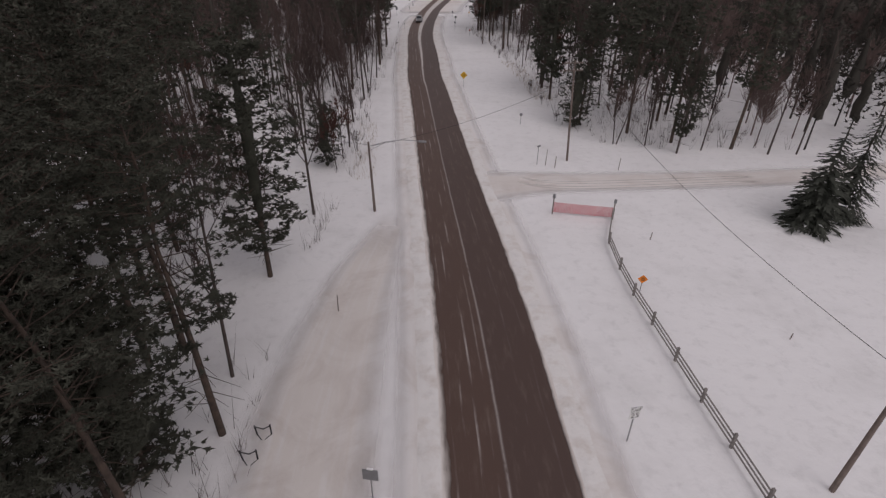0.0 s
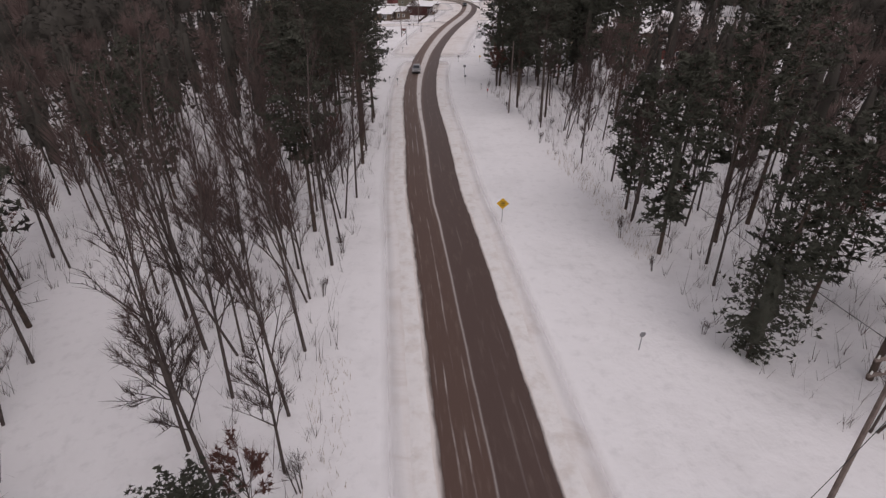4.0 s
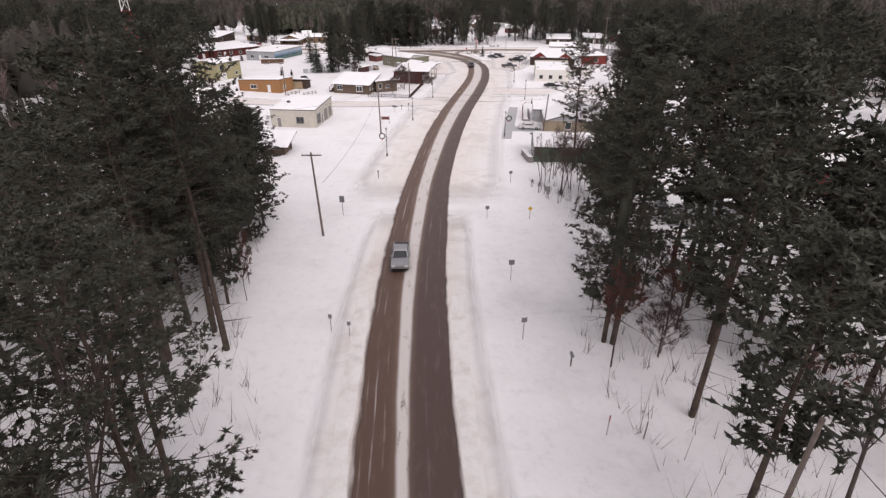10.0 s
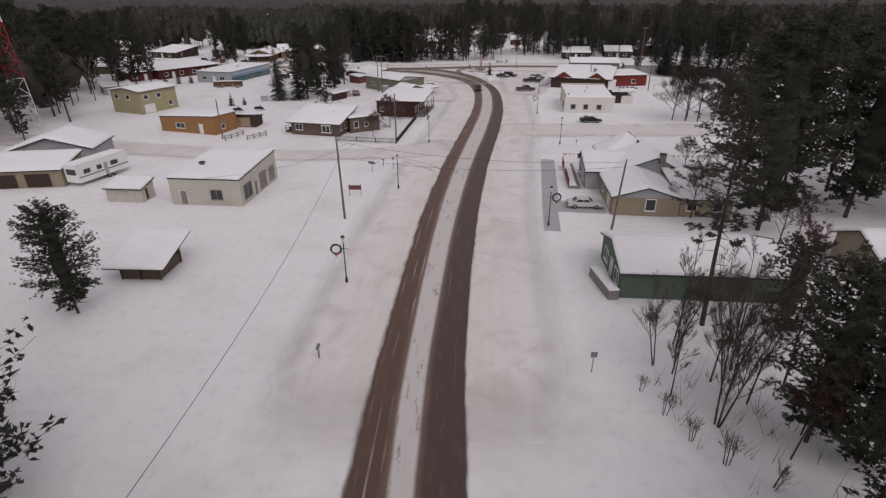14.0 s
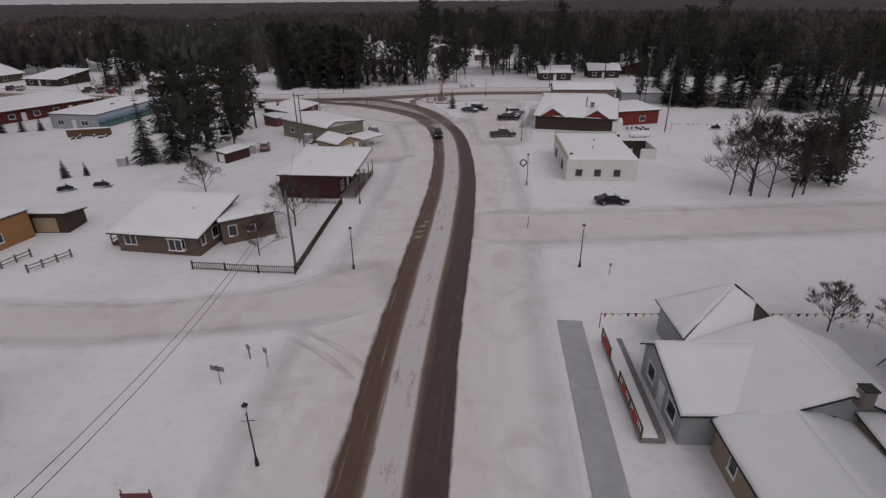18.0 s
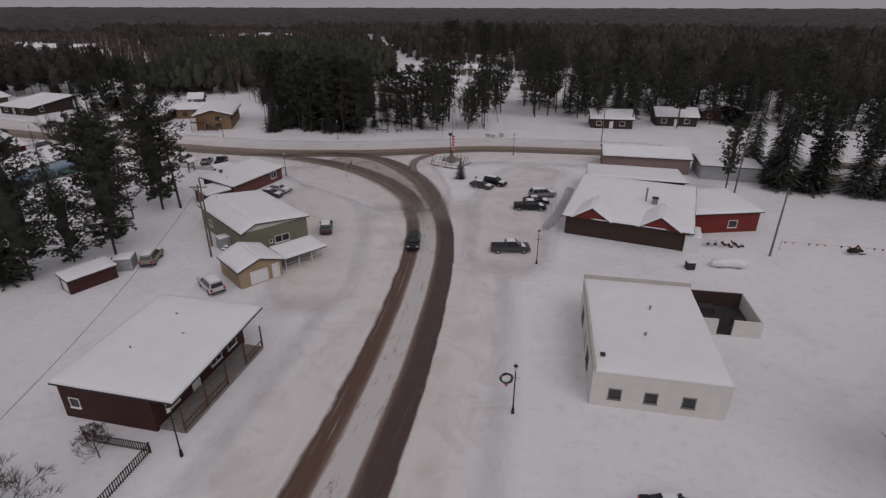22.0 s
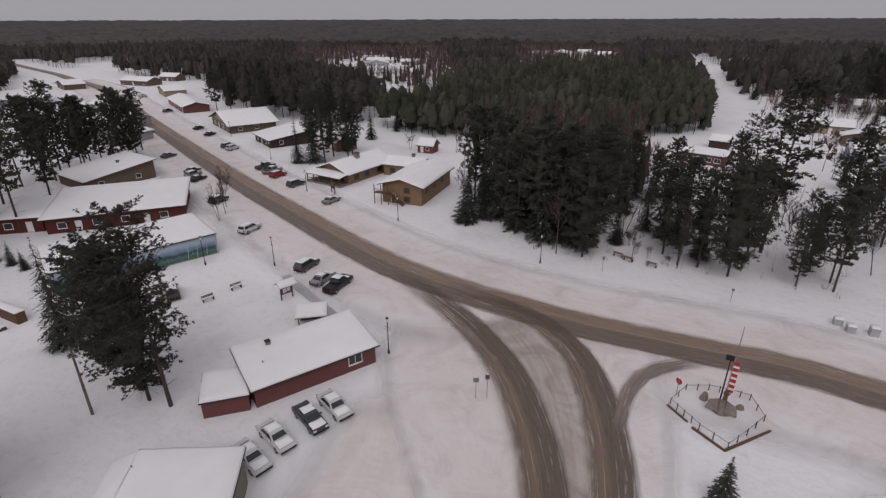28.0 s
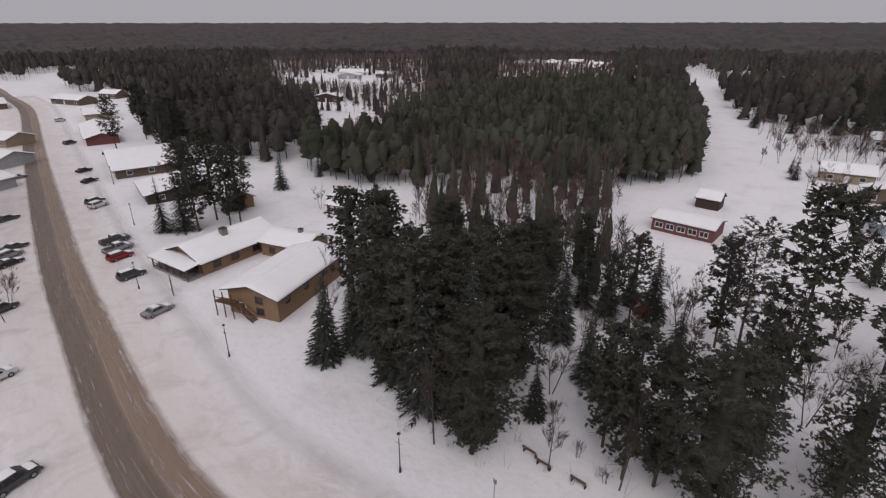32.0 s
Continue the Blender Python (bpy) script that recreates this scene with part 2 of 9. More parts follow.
ROAD = road_mat("ploughed_asphalt", (0.074, 0.044, 0.036), (0.110, 0.059, 0.040), -0.002, 0.155, 100.0, 330.0, 0.09, (-2.0, -1.0, 385.0, 408.0, 1.0))
BRANCH = road_mat("worn_branch", (0.130, 0.098, 0.076), (0.22, 0.158, 0.112), -0.1, -0.1, 0.0, 100.0, 0.36, (0.0, 22.0, 50.0, 76.0, 0.25))
HIGHWAY = road_mat("sanded_road", (0.165, 0.125, 0.096), (0.25, 0.180, 0.130), -0.008, -0.008, 0.0, 100.0, 0.26, (-2.0, -1.0, 3000.0, 3001.0, 0.4))
TRACK = road_mat("faint_track", (0.22, 0.18, 0.155), (0.27, 0.21, 0.17), -0.1, -0.1, 0.0, 100.0, 0.45, (0.0, 5.0, 16.0, 24.0, 0.3))
def strip_mat(name, mid, side, lo=0.0, hi=0.45, scale=0.25):
    """Driven snow: sandy towards the middle of the strip, clean at its edges, with wheel streaks along it."""
    m = ground_mat(name, mid, mid, 0.4, 0.7, scale, 0.5)
    t = m.node_tree
    N, L = t.nodes.new, t.links.new
    b = t.nodes["Principled BSDF"]
    uv, sep = N("ShaderNodeUVMap"), N("ShaderNodeSeparateXYZ")
    L(uv.outputs[0], sep.inputs[0])
    tri = N("ShaderNodeMath")
    tri.operation = "PINGPONG"
    tri.inputs[1].default_value = 0.5
    L(sep.outputs[0], tri.inputs[0])
    c = N("ShaderNodeCombineXYZ")
    for i, k in ((0, 26.0), (1, 0.12)):
        q = N("ShaderNodeMath")
        q.operation = "MULTIPLY"
        q.inputs[1].default_value = k
        L(sep.outputs[i], q.inputs[0])
        L(q.outputs[0], c.inputs[i])
    n = N("ShaderNodeTexNoise")
    n.inputs["Scale"].default_value, n.inputs["Detail"].default_value, n.inputs["Roughness"].default_value = 1.0, 7, 0.65
    L(c.outputs[0], n.inputs["Vector"])
    add = N("ShaderNodeMath")
    add.operation = "MULTIPLY_ADD"
    add.inputs[1].default_value = 2.2
    add.inputs[2].default_value = -1.1
    L(n.outputs["Fac"], add.inputs[0])
    sm = N("ShaderNodeMath")
    sm.operation = "MULTIPLY_ADD"
    L(add.outputs[0], sm.inputs[0])
    rr = N("ShaderNodeMapRange")
    rr.interpolation_type = "SMOOTHSTEP"
    rr.inputs[1].default_value, rr.inputs[2].default_value = lo, hi
    L(tri.outputs[0], rr.inputs[0])
    L(rr.outputs[0], sm.inputs[1])
    L(rr.outputs[0], sm.inputs[2])
    mx = N("ShaderNodeMix")
    mx.data_type = "RGBA"
    mx.clamp_factor = True
    mx.inputs[6].default_value, mx.inputs[7].default_value = (*side, 1), (*mid, 1)
    L(sm.outputs[0], mx.inputs[0])
    # wider smears of grit and slush
    co, sl = N("ShaderNodeTexCoord"), N("ShaderNodeTexNoise")
    sl.inputs["Scale"].default_value, sl.inputs["Detail"].default_value, sl.inputs["Roughness"].default_value, sl.inputs["Distortion"].default_value = 0.16, 9, 0.66, 1.4
    L(co.outputs["Object"], sl.inputs["Vector"])
    sr = N("ShaderNodeMapRange")
    for i, v in ((1, 0.47), (2, 0.70), (3, 0.0), (4, 0.75)):
        sr.inputs[i].default_value = v
    L(sl.outputs["Fac"], sr.inputs[0])
    my = N("ShaderNodeMix")
    my.data_type = "RGBA"
    my.inputs[7].default_value = (mid[0] * 0.80, mid[1] * 0.765, mid[2] * 0.75, 1)
    L(sr.outputs[0], my.inputs[0])
    L(mx.outputs[2], my.inputs[6])
    L(my.outputs[2], b.inputs["Base Color"])
    at = N("ShaderNodeAttribute")
    at.attribute_name = "blend"
    al = N("ShaderNodeMapRange")
    al.interpolation_type = "SMOOTHSTEP"
    L(at.outputs["Fac"], al.inputs[0])
    L(al.outputs[0], b.inputs["Alpha"])
    return m


STRIP = strip_mat("driven_snow", (0.72, 0.675, 0.645), (0.80, 0.79, 0.80))
WET = strip_mat("wet_swept_snow", (0.44, 0.43, 0.43), (0.70, 0.69, 0.69), -0.05, 0.45)
TYRED = strip_mat("pressed_snow", (0.71, 0.67, 0.645), (0.76, 0.74, 0.73), 0.1, 0.4)
SANDY = strip_mat("spilled_sand", (0.42, 0.32, 0.24), (0.34, 0.25, 0.18), 0.1, 0.5)
SWEPT = strip_mat("swept_snow", (0.30, 0.25, 0.215), (0.64, 0.59, 0.56), -0.1, 0.9)
LANE_S = strip_mat("sandy_lane", (0.70, 0.658, 0.633), (0.78, 0.765, 0.77), 0.05, 0.42)

BARK = mat("pine_bark", (0.062, 0.050, 0.044), 0.95, 0.35, 1.5, 0.6, 14.0, tint=(0.092, 0.066, 0.052))
BARK_GREY = mat("grey_bark", (0.085, 0.068, 0.062), 0.95, 0.3, 1.2, 0.5, 16.0)
TWIG = mat("bare_twigs", (0.078, 0.055, 0.050), 0.95, 0.3, 0.6, 0.0, 8.0, island=0.3)
NEEDLE = mat("pine_needles", (0.062, 0.064, 0.051), 0.9, 0.3, 0.6, 0.0, 9.0, spec=0.1, tint=(0.071, 0.073, 0.058), island=0.12)
SPRUCE = mat("spruce_needles", (0.046, 0.048, 0.042), 0.9, 0.35, 0.8, 0.0, 9.0, spec=0.1, tint=(0.062, 0.067, 0.056), island=0.25)
OAKLEAF = mat("dry_oak_leaves", (0.10, 0.045, 0.035), 0.8, 0.4, 1.5, 0.0, 9.0, island=0.25)
REED = mat("dry_grass", (0.30, 0.22, 0.14), 0.9, 0.3, 2.0, 0.0, 12.0)
FARWOOD = mat("far_woods", (0.044, 0.041, 0.036), 0.95, 0.3, 0.02, 0.0, 0.3, spec=0.1, tint=(0.062, 0.057, 0.050))
FARTWIG = mat("far_leafless_crowns", (0.115, 0.080, 0.073), 0.95, 0.3, 0.03, 0.0, 0.5, spec=0.1, tint=(0.150, 0.112, 0.102))
# Darker than the other woods: the canopy's own shade is put into this brown.
HORIZON_SHADED = mat("horizon_woods", (0.032, 0.028, 0.027), 0.9, 0.35, 0.02, 0.0, 0.3, tint=(0.062, 0.050, 0.046))
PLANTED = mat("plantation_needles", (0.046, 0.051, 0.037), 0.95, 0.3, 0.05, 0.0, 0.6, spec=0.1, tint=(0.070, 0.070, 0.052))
POLE = mat("weathered_pole", (0.17, 0.135, 0.12), 0.9, 0.3, 2.0, 0.3, 20.0)
METAL = mat("galvanised_metal", (0.32, 0.32, 0.33), 0.45, 0.1, 3.0, 0.05, metal=0.7)
BLACK = mat("black_iron", (0.018, 0.018, 0.02), 0.5, 0.2, 3.0, 0.05)
SIGNBACK = mat("sign_back", (0.22, 0.22, 0.23), 0.5, 0.12, 3.0, 0.05, metal=0.4)
YELLOW = mat("sign_yellow", (0.62, 0.36, 0.02), 0.5, 0.1, 3.0, 0.0)
ORANGE = mat("sign_orange", (0.75, 0.22, 0.02), 0.5, 0.1, 3.0, 0.0)
WHITE = mat("white_paint", (0.76, 0.76, 0.75), 0.6, 0.05, 2.0, 0.05)
RED = mat("red_paint", (0.42, 0.03, 0.03), 0.6, 0.15, 2.0, 0.05)
PINKNET = mat("faded_red_netting", (0.55, 0.17, 0.19), 0.8, 0.1, 3.0, 0.0)
WOOD = mat("brown_wood", (0.12, 0.07, 0.045), 0.85, 0.25, 2.0, 0.3, 18.0)
GREYWOOD = mat("grey_boards", (0.24, 0.22, 0.21), 0.9, 0.2, 2.0, 0.3, 18.0)
GLASS = mat("window_glass", (0.03, 0.035, 0.04), 0.08, 0.1, 0.5, 0.0, spec=0.6)
LAMPGLASS = mat("frosted_lamp_glass", (0.65, 0.65, 0.63), 0.3, 0.04, 2.0, 0.0)
TYRE = mat("tyre_rubber", (0.02, 0.02, 0.02), 0.9, 0.2, 5.0, 0.1)
RIM = mat("wheel_rim", (0.35, 0.35, 0.36), 0.35, 0.1, 5.0, 0.0, metal=0.8)
HEADLAMP = mat("headlight_glass", (0.6, 0.6, 0.6), 0.15, 0.05, 5.0, 0.0)
TAILLAMP = mat("red_lamp_glass", (0.35, 0.01, 0.01), 0.2, 0.05, 5.0, 0.0)
ROOFEDGE = mat("dark_roof_edge", (0.045, 0.042, 0.042), 0.8, 0.2, 2.0, 0.1)
SHINGLE = mat("brown_shingles", (0.075, 0.062, 0.058), 0.9, 0.3, 2.0, 0.4, 12.0)
STONE = mat("chimney_stone", (0.22, 0.19, 0.17), 0.9, 0.3, 3.0, 0.4)
GREEN = mat("wreath_green", (0.02, 0.045, 0.02), 0.8, 0.3, 5.0, 0.2)


def siding(name, col, step=0.2, vertical=False, var=0.1):
    """Painted boards with real-width courses."""
    m = mat(name, col, 0.75, var, 0.7, 0.0)
    t = m.node_tree
    b = t.nodes["Principled BSDF"]
    co = t.nodes.new("ShaderNodeTexCoord")
    w = t.nodes.new("ShaderNodeTexWave")
    w.wave_type, w.wave_profile = "BANDS", "SAW"
    w.bands_direction = "X" if vertical else "Z"
    w.inputs["Scale"].default_value = 0.314 / step
    w.inputs["Distortion"].default_value = 0.0
    t.links.new(co.outputs["Object"], w.inputs["Vector"])
    bp = t.nodes.new("ShaderNodeBump")
    bp.inputs["Strength"].default_value, bp.inputs["Distance"].default_value = 0.6, 0.03
    t.links.new(w.outputs["Fac"], bp.inputs["Height"])
    t.links.new(bp.outputs[0], b.inputs["Normal"])
    return m


W_BROWN = siding("brown_siding", (0.135, 0.098, 0.072))
W_RED = siding("dark_red_siding", (0.105, 0.024, 0.019))
W_MAROON = siding("maroon_boards", (0.062, 0.021, 0.019), 0.25, True)
W_BARN = siding("barn_red_siding", (0.185, 0.032, 0.025), 0.25, True)
W_ORANGE = siding("ochre_siding", (0.32, 0.165, 0.07), 0.25, True)
W_YELLOW = siding("pale_yellow_siding", (0.37, 0.335, 0.195))
W_CREAM = mat("dirty_white_panels", (0.50, 0.47, 0.41), 0.8, 0.12, 0.9, 0.1)
W_WHITE = mat("white_masonry", (0.68, 0.66, 0.62), 0.8, 0.07, 0.8, 0.15, 12.0)
W_TAN = siding("tan_siding", (0.30, 0.245, 0.175))
W_TANLIGHT = siding("light_tan_siding", (0.38, 0.29, 0.19))
W_OLIVE = siding("olive_siding", (0.205, 0.20, 0.145))
W_PINK = siding("faded_pink_siding", (0.25, 0.18, 0.17))
W_GREY = siding("grey_siding", (0.36, 0.37, 0.38))
W_GREEN = siding("green_siding", (0.10, 0.135, 0.10))
W_DARK = siding("dark_brown_boards", (0.055, 0.036, 0.028), 0.25, True)
W_LOG = siding("honey_log_siding", (0.235, 0.15, 0.085), 0.25)
W_MAUVE = siding("mauve_siding", (0.16, 0.06, 0.055))
W_BLUE = siding("pale_blue_siding", (0.27, 0.34, 0.40))


# ---- building helpers ----
def part(name, bm, material, parent=None, label="", smooth=False, weld=False):
    """Links a bmesh as one mesh object under a thing or a part."""
    if weld:
        bmesh.ops.remove_doubles(bm, verts=bm.verts[:], dist=0.0005)
    me = bpy.data.meshes.new(name)
    bm.to_mesh(me)
    bm.free()
    me.materials.append(material)
    if smooth:
        me.shade_smooth()
    ob = new(name, me)
    if parent is not None:
        ob.parent = parent
    if label:
        ob["label"] = label
    return ob


def thing(name, label, category, group="", kind="", at=(0, 0, 0), turn=0.0):
    ob = new(name)
    ob.empty_display_size = 0.3
    ob.matrix_basis = pose(*at, 0, 0, turn)
    return tagged(ob, label, category, group, kind)


def box(bm, x0, x1, y0, y1, z0, z1):
    v = [bm.verts.new(p) for p in ((x0, y0, z0), (x1, y0, z0), (x1, y1, z0), (x0, y1, z0), (x0, y0, z1), (x1, y0, z1), (x1, y1, z1), (x0, y1, z1))]
    for f in ((0, 3, 2, 1), (4, 5, 6, 7), (0, 1, 5, 4), (1, 2, 6, 5), (2, 3, 7, 6), (3, 0, 4, 7)):
        bm.faces.new([v[i] for i in f])


def boxes(*rows):
    bm = bmesh.new()
    for r in rows:
        box(bm, *r)
    return bm


def rod(bm, p, q, r0, r1=None, n=6, cap=True):
    p, q = Vector(p), Vector(q)
    r1 = r0 if r1 is None else r1
    d = (q - p).normalized()
    a = d.orthogonal().normalized()
    b = d.cross(a)
    rings = []
    for c, r in ((p, r0), (q, r1)):
        rings.append([bm.verts.new(c + (a * math.cos(k * 2 * math.pi / n) + b * math.sin(k * 2 * math.pi / n)) * r) for k in range(n)])
    for k in range(n):
        bm.faces.new((rings[0][k], rings[0][(k + 1) % n], rings[1][(k + 1) % n], rings[1][k]))
    if cap:
        bm.faces.new(rings[0][::-1])
        bm.faces.new(rings[1])


def rods(*rows, n=6):
    bm = bmesh.new()
    for r in rows:
        rod(bm, *r, n=n)
    return bm


def prism(bm, outline, y0, y1):
    """An outline of (x, z) points drawn out from y0 to y1."""
    a = [bm.verts.new((x, y0, z)) for x, z in outline]
    b = [bm.verts.new((x, y1, z)) for x, z in outline]
    n = len(outline)
    bm.faces.new(a)
    bm.faces.new(b[::-1])
    for k in range(n):
        bm.faces.new((a[k], b[k], b[(k + 1) % n], a[(k + 1) % n]))
    bmesh.ops.recalc_face_normals(bm, faces=bm.faces[:])


def slab(bm, pts, thick):
    """A plate over four top points, thick downwards."""
    t = [bm.verts.new(p) for p in pts]
    b = [bm.verts.new((p[0], p[1], p[2] - thick)) for p in pts]
    n = len(pts)
    bm.faces.new(t)
    bm.faces.new(b[::-1])
    for k in range(n):
        bm.faces.new((t[k], b[k], b[(k + 1) % n], t[(k + 1) % n]))
    bmesh.ops.recalc_face_normals(bm, faces=bm.faces[:])


def snow_slab(pts, thick, cells=10, bulge=0.06, seed=0):
    """A blanket of snow with soft uneven edges over four points (in order round the edge)."""
    rng = random.Random(seed)
    bm = bmesh.new()
    a, b, c, d = (Vector(p) for p in pts)
    top, low = {}, {}
    cuts = [0.0, 0.02] + [k / (cells - 2) for k in range(1, cells - 2)] + [0.98, 1.0]
    for i in range(cells + 1):
        for j in range(cells + 1):
            u, v = cuts[i], cuts[j]
            edge = min(u, v, 1 - u, 1 - v)
            uu, vv = u, v
            p = (a * (1 - uu) + b * uu) * (1 - vv) + (d * (1 - uu) + c * uu) * vv
            k = 1.0 if edge > 0 else 0.55
            h = thick * k + (bulge * noise.noise(p * 0.45 + Vector((seed, 0, 0))) if edge > 0 else 0)
            jit = Vector((rng.uniform(-1, 1), rng.uniform(-1, 1), 0)) * (0.05 if edge == 0 else 0)
            top[i, j] = bm.verts.new(p + jit + Vector((0, 0, h)))
            if edge == 0:
                low[i, j] = bm.verts.new(p + jit * 0.3)
    for i in range(cells):
        for j in range(cells):
            bm.faces.new((top[i, j], top[i + 1, j], top[i + 1, j + 1], top[i, j + 1]))
    ring = [(i, 0) for i in range(cells)] + [(cells, j) for j in range(cells)] + [(i, cells) for i in range(cells, 0, -1)] + [(0, j) for j in range(cells, 0, -1)]
    for k in range(len(ring)):
        p, q = ring[k], ring[(k + 1) % len(ring)]
        bm.faces.new((top[p], low[p], low[q], top[q]))
    bmesh.ops.recalc_face_normals(bm, faces=bm.faces[:])
    return bm


def along(points, step):
    """A smooth line through plan points, with its running length and heading."""
    pts = [Vector(p) for p in points]
    out = []
    for k in range(len(pts) - 1):
        p0, p1, p2, p3 = pts[max(k - 1, 0)], pts[k], pts[k + 1], pts[min(k + 2, len(pts) - 1)]
        n = max(1, int((p2 - p1).length / step))
        for i in range(n):
            t = i / n
            out.append(0.5 * ((2 * p1) + (p2 - p0) * t + (2 * p0 - 5 * p1 + 4 * p2 - p3) * t * t + (3 * p1 - p0 - 3 * p2 + p3) * t ** 3))
    out.append(pts[-1])
    return out


def ribbon(name, points, offsets, material, label, step=3.0, kind="structure", wobble=0.0, category="road", ends=4):
    """A strip along a plan line (x, y, half width). offsets: (side as a share of the half width, extra metres, height) across it."""
    line = along(points, step)
    bm = bmesh.new()
    uvl = bm.loops.layers.uv.new("UVMap")
    fade = bm.verts.layers.float.new("blend")
    rows, run = [], 0.0
    for k, p in enumerate(line):
        a, b = line[max(k - 1, 0)], line[min(k + 1, len(line) - 1)]
        d = Vector((b[0] - a[0], b[1] - a[1])).normalized()
        side = Vector((d[1], -d[0]))
        if k:
            run += Vector((p[0] - line[k - 1][0], p[1] - line[k - 1][1])).length
        row = []
        for i, (s, extra, h) in enumerate(offsets):
            w = s * p[2] + extra
            if wobble:
                h *= min(1.0, (k + 0.01) / 10, (len(line) - 0.99 - k) / 10)
                w += wobble * noise.noise(Vector((run * 0.21, extra * 1.7 + s * 9, 3)))
                h = h * (1 + 0.7 * noise.noise(Vector((run * 0.5, extra + s * 5, 7))))
            vt = bm.verts.new((p[0] + side[0] * w, p[1] + side[1] * w, h))
            vt[fade] = 0.0 if i in (0, len(offsets) - 1) else min(1.0, k / ends, (len(line) - 1 - k) / 4)
            row.append((vt, run))
        rows.append(row)
    n = len(offsets)
    for k in range(len(rows) - 1):
        for i in range(n - 1):
            f = bm.faces.new((rows[k][i][0], rows[k][i + 1][0], rows[k + 1][i + 1][0], rows[k + 1][i][0]))
            f.smooth = True
            for lp, (uu, vv) in zip(f.loops, ((i, rows[k][i][1]), (i + 1, rows[k][i][1]), (i + 1, rows[k + 1][i][1]), (i, rows[k + 1][i][1]))):
                lp[uvl].uv = (uu / (n - 1), vv)
    bmesh.ops.recalc_face_normals(bm, faces=bm.faces[:])
    ob = part(name, bm, material)
    return tagged(ob, label, category, "", kind)


# ---- ground and roads ----
def make_ground():
    bm = bmesh.new()
    xs = [-3500, -1200, -500] + list(range(-260, 181, 8)) + [400, 1000, 3500]
    ys = [-1500, -300] + list(range(-40, 601, 8)) + [900, 1600, 4500]
    g = {}
    for i, x in enumerate(xs):
        for j, y in enumerate(ys):
            near = -260 < x < 180 and -40 < y < 600
            g[i, j] = bm.verts.new((x, y, 0.05 * noise.noise(Vector((x * 0.05, y * 0.05, 0))) - 0.08 if near else -0.08))
    for i in range(len(xs) - 1):
        for j in range(len(ys) - 1):
            f = bm.faces.new((g[i, j], g[i + 1, j], g[i + 1, j + 1], g[i, j + 1]))
            f.smooth = True
    tagged(part("ground", bm, SNOW), "flat snow-covered ground reaching to the horizon", "snow ground", "", "structure")


make_ground()
ROAD_LINE = [(5.6, -30, 4.05), (4.75, 5, 4.05), (4.1, 17.7, 4.05), (3.4, 30, 4.05), (2.4, 42, 4.0), (0.85, 58, 3.85), (-1.05, 79, 3.85), (-3.05, 101.7, 3.85), (-4.3, 114, 3.85), (-5.4, 134, 3.9), (-7.0, 159, 3.85), (-7.3, 182, 3.95), (-6.25, 206, 3.95), (-5.0, 221.7, 3.85), (-1.9, 247, 4.05), (1.85, 270, 4.2), (4.6, 284, 4.25), (7.45, 298, 4.35), (11.6, 321, 4.2), (14.0, 343, 4.1), (14.1, 358, 4.1), (12.6, 368, 4.3), (10.4, 375, 4.5)]
HWY_LINE = [(-900, 600, 4.2), (-600, 550, 4.2), (-475, 531, 4.2), (-409, 517.5, 4.2), (-358, 508, 4.2), (-312.7, 495.4, 4.2), (-225, 466, 4.2), (-178, 450.5, 4.3), (-104, 426.8, 4.4), (-70, 417.2, 4.4), (-41.6, 409.6, 4.4), (-25, 407.2, 4.4), (-3.4, 407.7, 4.2), (13.5, 410.5, 4.0), (32, 412.5, 4.0), (77, 406, 4.0), (116, 397, 4.0), (260, 365, 4.0), (600, 290, 4.0)]
LEFT_BRANCH = [(12.0, 357, 2.2), (11.4, 365.5, 2.4), (9.6, 373.2, 2.7), (6.5, 379.6, 2.9), (2.2, 385.9, 3.0), (-4.3, 393.0, 3.0), (-12.6, 398.6, 3.0), (-19, 401.6, 2.9), (-28, 404.6, 2.6), (-40, 408, 2.0)]
RIGHT_BRANCH = [(16.2, 357, 2.2), (15.5, 366, 2.4), (14.0, 373.5, 2.7), (11.6, 382.6, 2.9), (7.6, 391.6, 3.0), (2.4, 399.4, 2.9), (-2.9, 403.6, 2.7), (-9, 406.2, 2.3), (-18, 407.2, 1.8), (-30, 408, 1.3)]
TURN_RIGHT = [(9.8, 388, 1.0), (8.6, 398, 1.4), (10.2, 403.4, 1.6), (14.5, 407.8, 1.7), (22, 411, 1.2)]
SIDE_R = [(-5, 55.8, 8.0), (0.5, 57.2, 7.0), (6, 58.8, 5.5), (12, 59.7, 4.0), (20, 60.2, 3.6), (45, 62.4, 3.2), (90, 70, 3.0)]
SIDE_L = [(5.0, 285.6, 11.0), (2.0, 284.6, 10.0), (-3, 282.8, 8.0), (-9, 281.0, 6.0), (-16, 280.0, 5.0), (-28, 279.6, 4.8), (-50, 283, 5.2), (-75, 290, 5.2), (-130, 305, 5.0)]
SIDE_R2 = [(7, 300, 9.5), (12, 299, 9.0), (20, 297.5, 8.0), (40, 296.5, 7.5), (90, 294, 7.0), (150, 290, 6.5)]
SOFT = [(-1, 0, -0.03), (-0.42, 0, 0.006), (0.42, 0, 0.006), (1, 0, -0.03)]
HOVER = [(-1, 0, 0.017), (-0.42, 0, 0.021), (0.42, 0, 0.021), (1, 0, 0.017)]


def lift(rows, dz):
    return [(s, e, h + dz) for s, e, h in rows]


